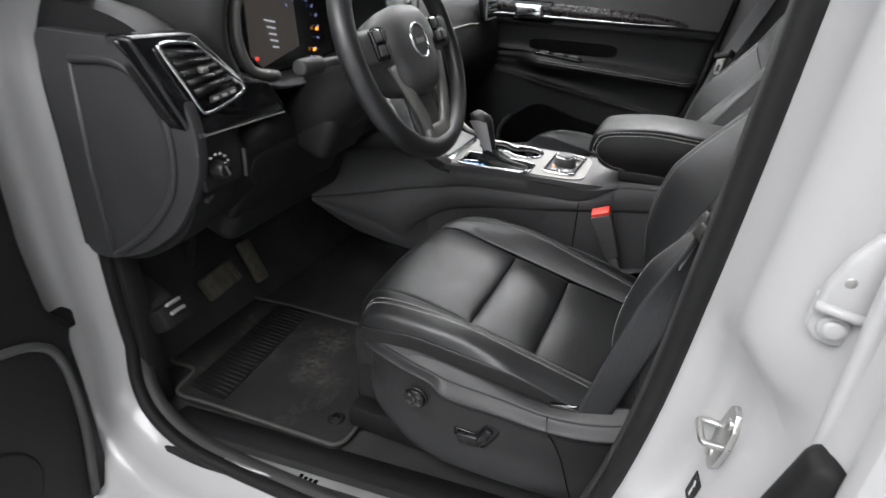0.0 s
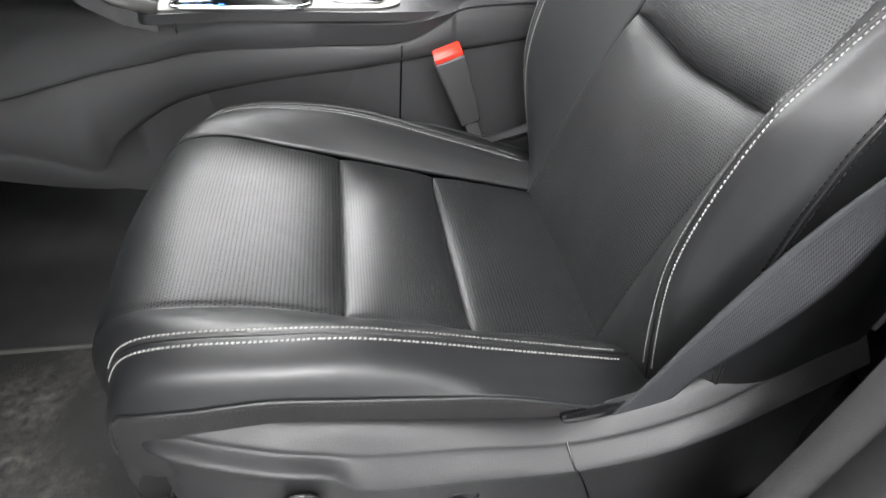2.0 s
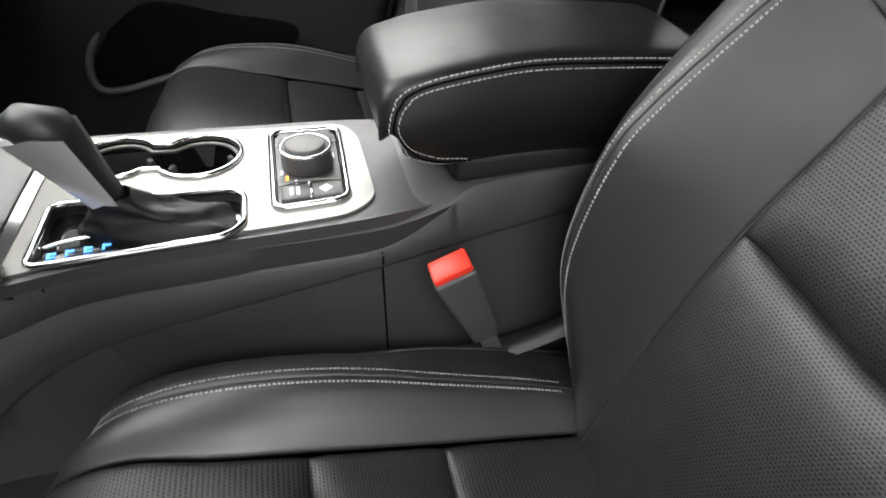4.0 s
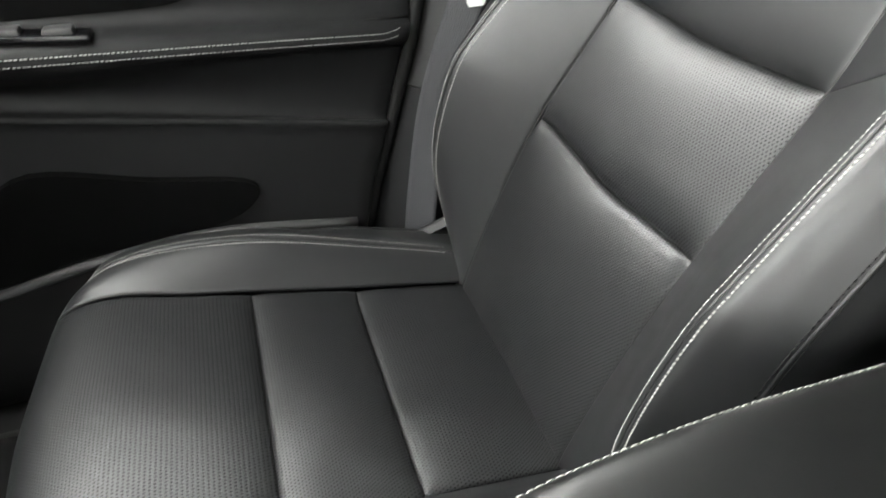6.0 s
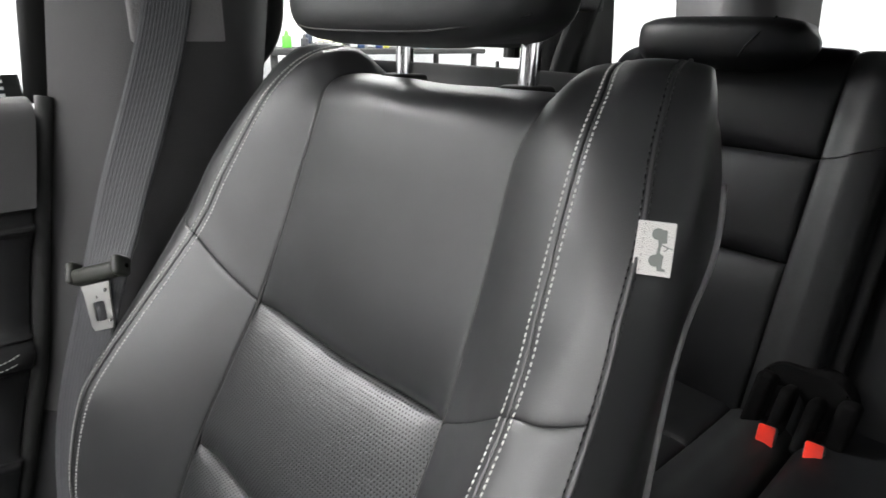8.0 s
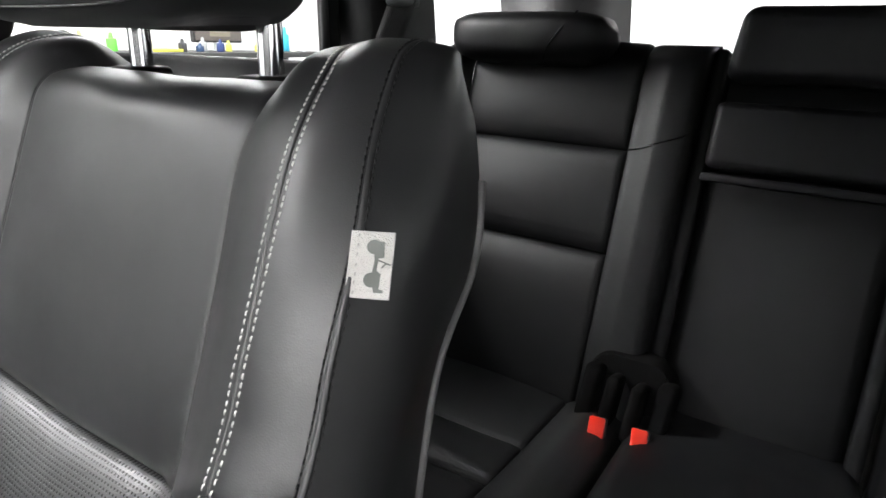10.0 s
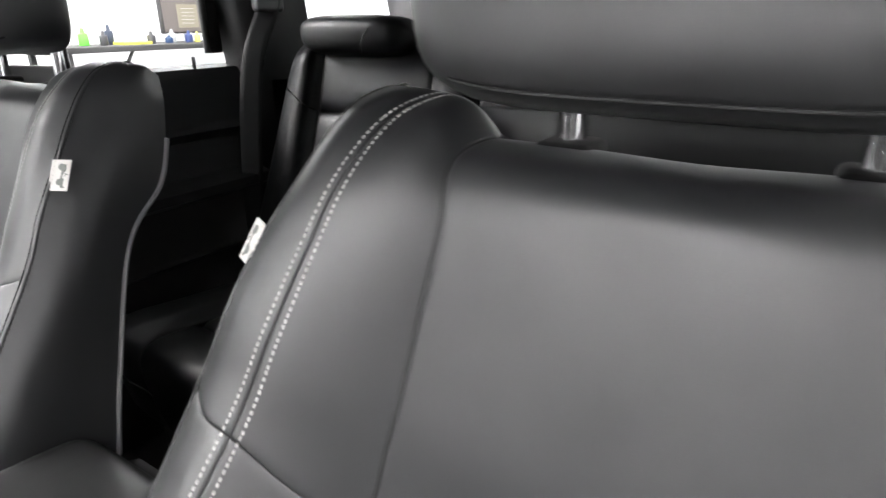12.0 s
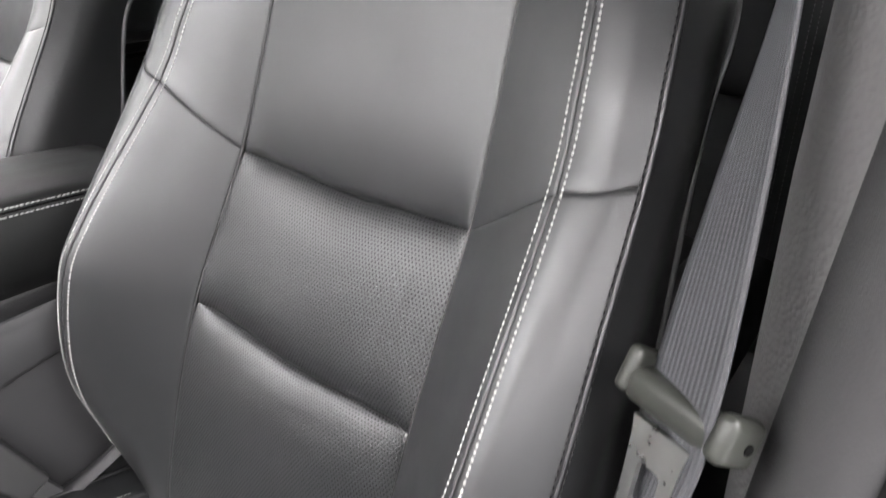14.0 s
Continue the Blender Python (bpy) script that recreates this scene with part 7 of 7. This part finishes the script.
part("stalk_end", cyl((-0.298, -0.178, 0.724), (-0.297, -0.232, 0.727), 0.0145, 0.0125, 20, 0.004), TRIM_GREY, col, "grey stalk end")
part("stalk", sweep([(-0.30, 0.03, 0.70), (-0.298, 0.13, 0.705)], 0.0075, 12), PLASTIC, col)
part("knee_panel", rbox((-0.455, -0.05, 0.50), (0.02, 0.34, 0.16), 0.012, 3, (0, 28, 0)), PLASTIC_SOFT, dash)
part("under_dash", rbox((-0.60, 0.0, 0.47), (0.24, 0.40, 0.16), 0.03, 3, (0, 20, 0)), PLASTIC_SOFT, dash, "black panel under the dash")
# centre screen and passenger dash trim
scr = part("centre_screen", rbox((-0.468, 0.38, 0.735), (0.02, 0.23, 0.11), 0.008, 2, (0, -10, 0)), GLOSS, dash, "gloss black centre screen")
part("screen_rim", sweep(catmull([(-0.452, 0.26, 0.775), (-0.450, 0.262, 0.69), (-0.452, 0.38, 0.682), (-0.450, 0.498, 0.69), (-0.452, 0.50, 0.775)], 6), 0.004, 8), SATIN, scr)
part("dash_strip", sweep([(-0.448, y, 0.672 - 0.005 * (y > 0.9)) for y in np.linspace(0.54, 1.08, 12)], 0.005, 10, flat=0.7), SATIN, dash, "satin trim strip across the dash")
pv = part("air_vent", rbox((-0.436, 1.005, 0.722), (0.03, 0.10, 0.085), 0.010, 3, (0, -10, 0)), GLOSS, dash, "passenger air vent")
for k in range(5):
    part("vent_slat", sweep([(-0.419, 0.965, 0.692 + 0.015 * k), (-0.419, 1.045, 0.692 + 0.015 * k)], 0.003, 8), PLASTIC, pv)
part("vent_rim", sweep(catmull([(-0.420, 0.952, 0.76), (-0.418, 0.95, 0.69), (-0.418, 0.965, 0.682), (-0.418, 1.045, 0.682)], 6), 0.003, 8), SATIN, pv)

# ---- footwell ----
mat_out = rounded([(-0.250, -0.270), (-0.555, -0.283), (-0.645, -0.293), (-0.652, -0.205), (-0.72, -0.215), (-0.80, -0.17), (-0.83, 0.085), (-0.60, 0.105), (-0.26, 0.11), (-0.235, 0.05), (-0.235, -0.25)], 0.035)
fm = thing("floor_mat", (-0.5, -0.08, 0.0), "worn black carpet floor mat with grey bound edge", "floor mat")
part("mat_carpet", plate_bm(mat_out, [], 0.016, 0.014), MATCARPET, fm)
part("mat_binding", sweep([(x, y, 0.0165) for x, y in mat_out], 0.0045, 8, True), PIPING, fm, "grey binding of the mat")
hp = part("heel_pad", plate_bm(rounded([(-0.528, -0.262), (-0.628, -0.258), (-0.655, 0.095), (-0.556, 0.098)], 0.01), [], 0.0185, 0.006), RUBBER, fm, "ribbed black heel pad")
for k in range(26):
    f = (k + 0.5) / 26
    a, b = Vector((-0.532, -0.254)).lerp(Vector((-0.560, 0.09)), f), Vector((-0.624, -0.250)).lerp(Vector((-0.650, 0.088)), f)
    part("rib", sweep([(a.x, a.y, 0.0195), (b.x, b.y, 0.0195)], 0.0026, 6), RUBBER, hp)
part("mat_clip", cyl((-0.285, -0.205, 0.014), (-0.285, -0.205, 0.022), 0.019, 0.016, 28, 0.002), RUBBER, fm, "black mat fastener")
part("clip_cap", cyl((-0.285, -0.205, 0.02), (-0.285, -0.205, 0.025), 0.009, 0.007, 20, 0.001), GLOSS, fm)
ped = thing("brake_pedal", (-0.75, -0.08, 0.15), "brake pedal with worn rubber and metal face", "pedal")
part("pedal_pad", rbox((-0.735, -0.02, 0.132), (0.028, 0.115, 0.060), 0.006, 2, (0, -35, 8)), BRUSHED, ped)
part("pedal_arm", rbox((-0.80, -0.02, 0.27), (0.02, 0.018, 0.28), 0.004, 2, (0, 14, 0)), PLASTIC, ped)
for k in range(4):
    part("pad_rib", rbox((-0.722, -0.060 + 0.026 * k, 0.139), (0.003, 0.010, 0.048), 0.001, 1, (0, -35, 8)), BRUSHED, ped)
acc = thing("accelerator_pedal", (-0.76, 0.07, 0.13), "black hanging accelerator pedal with worn face", "pedal")
part("pedal_pad", rbox((-0.745, 0.112, 0.12), (0.02, 0.042, 0.12), 0.006, 2, (0, -30, 0)), BRUSHED, acc)
rest = thing("foot_rest", (-0.62, -0.27, 0.1), "black foot rest with two pale metal strips", "foot rest")
part("rest_pad", rbox((-0.635, -0.262, 0.205), (0.05, 0.075, 0.05), 0.008, 2, (0, -30, 0)), PLASTIC_SOFT, rest)
for k in range(2):
    part("rest_strip", rbox((-0.612 - 0.010 * k, -0.262, 0.222 + 0.016 * k), (0.009, 0.036, 0.008), 0.002, 1, (0, -30, 0)), LEVER_SILVER, rest)
part("rest_wedge", prism([(-0.645, 0.165), (-0.66, 0.23), (-0.80, 0.30), (-0.80, 0.10)], "y", -0.292, -0.228, 0.008), CARPET, rest)
pm = thing("floor_mat", (-0.45, 0.8, 0.0), "black passenger floor mat with pale bound edge", "floor mat")
pmo = rounded([(-0.28, 0.60), (-0.28, 1.04), (-0.75, 1.05), (-0.75, 0.60)], 0.05)
part("mat_carpet", plate_bm(pmo, [], 0.016, 0.014), MATCARPET, pm)
part("mat_binding", sweep([(x, y, 0.0165) for x, y in pmo], 0.0045, 8, True), PIPING, pm)

# ---- scuff plate mark, striker, hinge, open driver's door ----
for k, (w, h) in enumerate(((0.007, 0.013), (0.007, 0.009), (0.007, 0.009), (0.008, 0.012))):
    part("plate_mark", rbox((-0.272 + 0.0105 * k, sill_y(-0.272) - 0.0135, 0.0008), (w, h, 0.0012), 0.0003, 1, (3, 0, 5)), GLOSS, plate)
def leaned(bm):
    """Leans a part with the pillar's face."""
    for v in bm.verts:
        v.co.x += -0.19 * (v.co.y + 0.407) + 0.16 * (v.co.z - 0.43)
    return bm


strk = thing("door_striker", (0.37, -0.405, 0.43), "zinc plated door striker loop on white pillar", "door striker")
part("loop", sweep(catmull([(0.374, -0.3895, 0.429), (0.352, -0.3875, 0.429), (0.3405, -0.3880, 0.429), (0.3380, -0.3930, 0.429), (0.3410, -0.4150, 0.4275), (0.3440, -0.4215, 0.427), (0.350, -0.4220, 0.4268), (0.377, -0.4200, 0.426)], 6), 0.0040, 12), STEEL, strk, "polished striker loop")
plate_out = [(-0.3930, 0.465), (-0.3990, 0.470), (-0.4120, 0.466), (-0.4230, 0.450), (-0.4270, 0.425), (-0.4230, 0.398), (-0.4160, 0.388), (-0.4060, 0.388), (-0.3960, 0.398), (-0.3870, 0.425)]
part("striker_plate", leaned(prism(plate_out, "x", 0.3610, 0.3680, 0.0015, 2)), STEEL, strk, "grey zinc striker plate")
for y, z in ((-0.4105, 0.452), (-0.4040, 0.404)):
    part("bolt", leaned(cyl((0.3565, y, z), (0.3640, y, z), 0.0075, 0.0080, 20, 0.002)), STEEL, strk)
hin = thing("hinge_assembly", (0.40, -0.53, 0.70), "white painted rear door hinge with bolt", "hinge")
# lower leaf on the jamb, a proud upper leaf folded outward over it, bolt with its washer, pin at the door
leaf_lo = [(0.374, 0.672), (0.374, 0.642), (0.381, 0.632), (0.394, 0.628), (0.420, 0.632), (0.420, 0.672)]
part("leaf", prism(leaf_lo, "y", -0.5030, -0.4930, 0.003, 3), PAINT, hin)
leaf_up = [(0.375, 0.664), (0.420, 0.661), (0.420, 0.728), (0.398, 0.730), (0.384, 0.706), (0.376, 0.684)]
part("upper_leaf", prism(leaf_up, "y", -0.5120, -0.4980, 0.004, 3), PAINT, hin)
part("leaf_fold", sweep([(0.373, -0.511, 0.6665), (0.392, -0.513, 0.6640), (0.408, -0.513, 0.6615), (0.422, -0.511, 0.6625)], 0.0042, 10), PAINT, hin)
part("washer", cyl((0.392, -0.507, 0.646), (0.392, -0.502, 0.646), 0.0115, None, 28, 0.002), PAINT, hin)
part("bolt", cyl((0.392, -0.5115, 0.646), (0.392, -0.505, 0.646), 0.0080, 0.0085, 24, 0.0025), PAINT, hin)
part("locating_hole", cyl((0.390, -0.5126, 0.690), (0.390, -0.508, 0.690), 0.0042, None, 20, 0.0008), STEEL, hin)
part("hinge_pin", cyl((0.418, -0.520, 0.655), (0.418, -0.520, 0.735), 0.008, None, 16, 0.002), PAINT, hin)
part("rear_door_edge", sweep(catmull([(0.412, -0.532, 0.20), (0.409, -0.532, 0.50), (0.4085, -0.532, 0.62), (0.410, -0.532, 0.75), (0.425, -0.532, 0.90)], 6), 0.0085, 14, flat=0.8), PAINT, left_side, "rounded white front edge of the rear door")
single("harness_boot", rbox((0.403, -0.553, 0.503), (0.040, 0.04, 0.12), 0.014, 3, (0, 14, 0)), RUBBER, "black rubber door harness boot on white pillar", "rubber boot")
lab = single("pillar_label", rbox((0.3517, -0.4020, 0.337), (0.0015, 0.024, 0.036), 0.0, 1, (0, 9.4, 10.7)), TAGB, "small black sticker with pale marks on white pillar", "sticker")
part("sticker_mark", cyl((0.3522, -0.4045, 0.3475), (0.3508, -0.4045, 0.3475), 0.0042, None, 20), MARKS, lab)
for k in range(3):
    part("sticker_mark", rbox((0.3508 - 0.0006 * k, -0.3985 - 0.0036 * k, 0.3345), (0.0012, 0.0018, 0.016 - 0.003 * k), 0.0, 1, (0, 9.4, 10.7)), MARKS, lab)

fd = thing("driver_door", (-0.68, -0.8, 0.0), "wide open driver door showing black inner panel", "car door")
edge = [(-0.490, 0.80), (-0.493, 0.594), (-0.497, 0.47), (-0.488, 0.345), (-0.457, 0.300), (-0.466, 0.273), (-0.463, 0.147), (-0.468, -0.113), (-0.475, -0.16)]
part("inner_panel", prism(edge + [(-1.45, -0.16), (-1.45, 0.80)], "x", -0.70, -0.632, 0.012, 3), PLASTIC_SOFT, fd, "soft black door panel")
part("pocket_edge", sweep(catmull([(-0.628, -0.62, 0.33), (-0.627, -0.53, 0.305), (-0.627, -0.495, 0.25), (-0.627, -0.49, 0.12), (-0.627, -0.51, -0.05)], 6), 0.008, 8), PLASTIC, fd)
part("speaker_grille", cyl((-0.636, -0.66, 0.08), (-0.626, -0.66, 0.08), 0.085, 0.082, 40, 0.003), RUBBER, fd)
part("door_skin", prism([(-0.53, -0.2), (-0.53, 0.82), (-1.5, 0.82), (-1.5, -0.2)], "x", -0.80, -0.72, 0.02, 3), PAINT, fd, "white painted door skin")
part("check_strap", rbox((-0.68, -0.46, 0.29), (0.03, 0.06, 0.035), 0.006), RUBBER, fd)
single("front_wing", prism([(-2.0, -0.3), (-0.80, -0.25), (-0.78, 0.5), (-0.80, 0.80), (-2.0, 0.6)], "y", -0.60, -0.56, 0.012), PAINT, "white painted front wing", "car body", kind="structure")
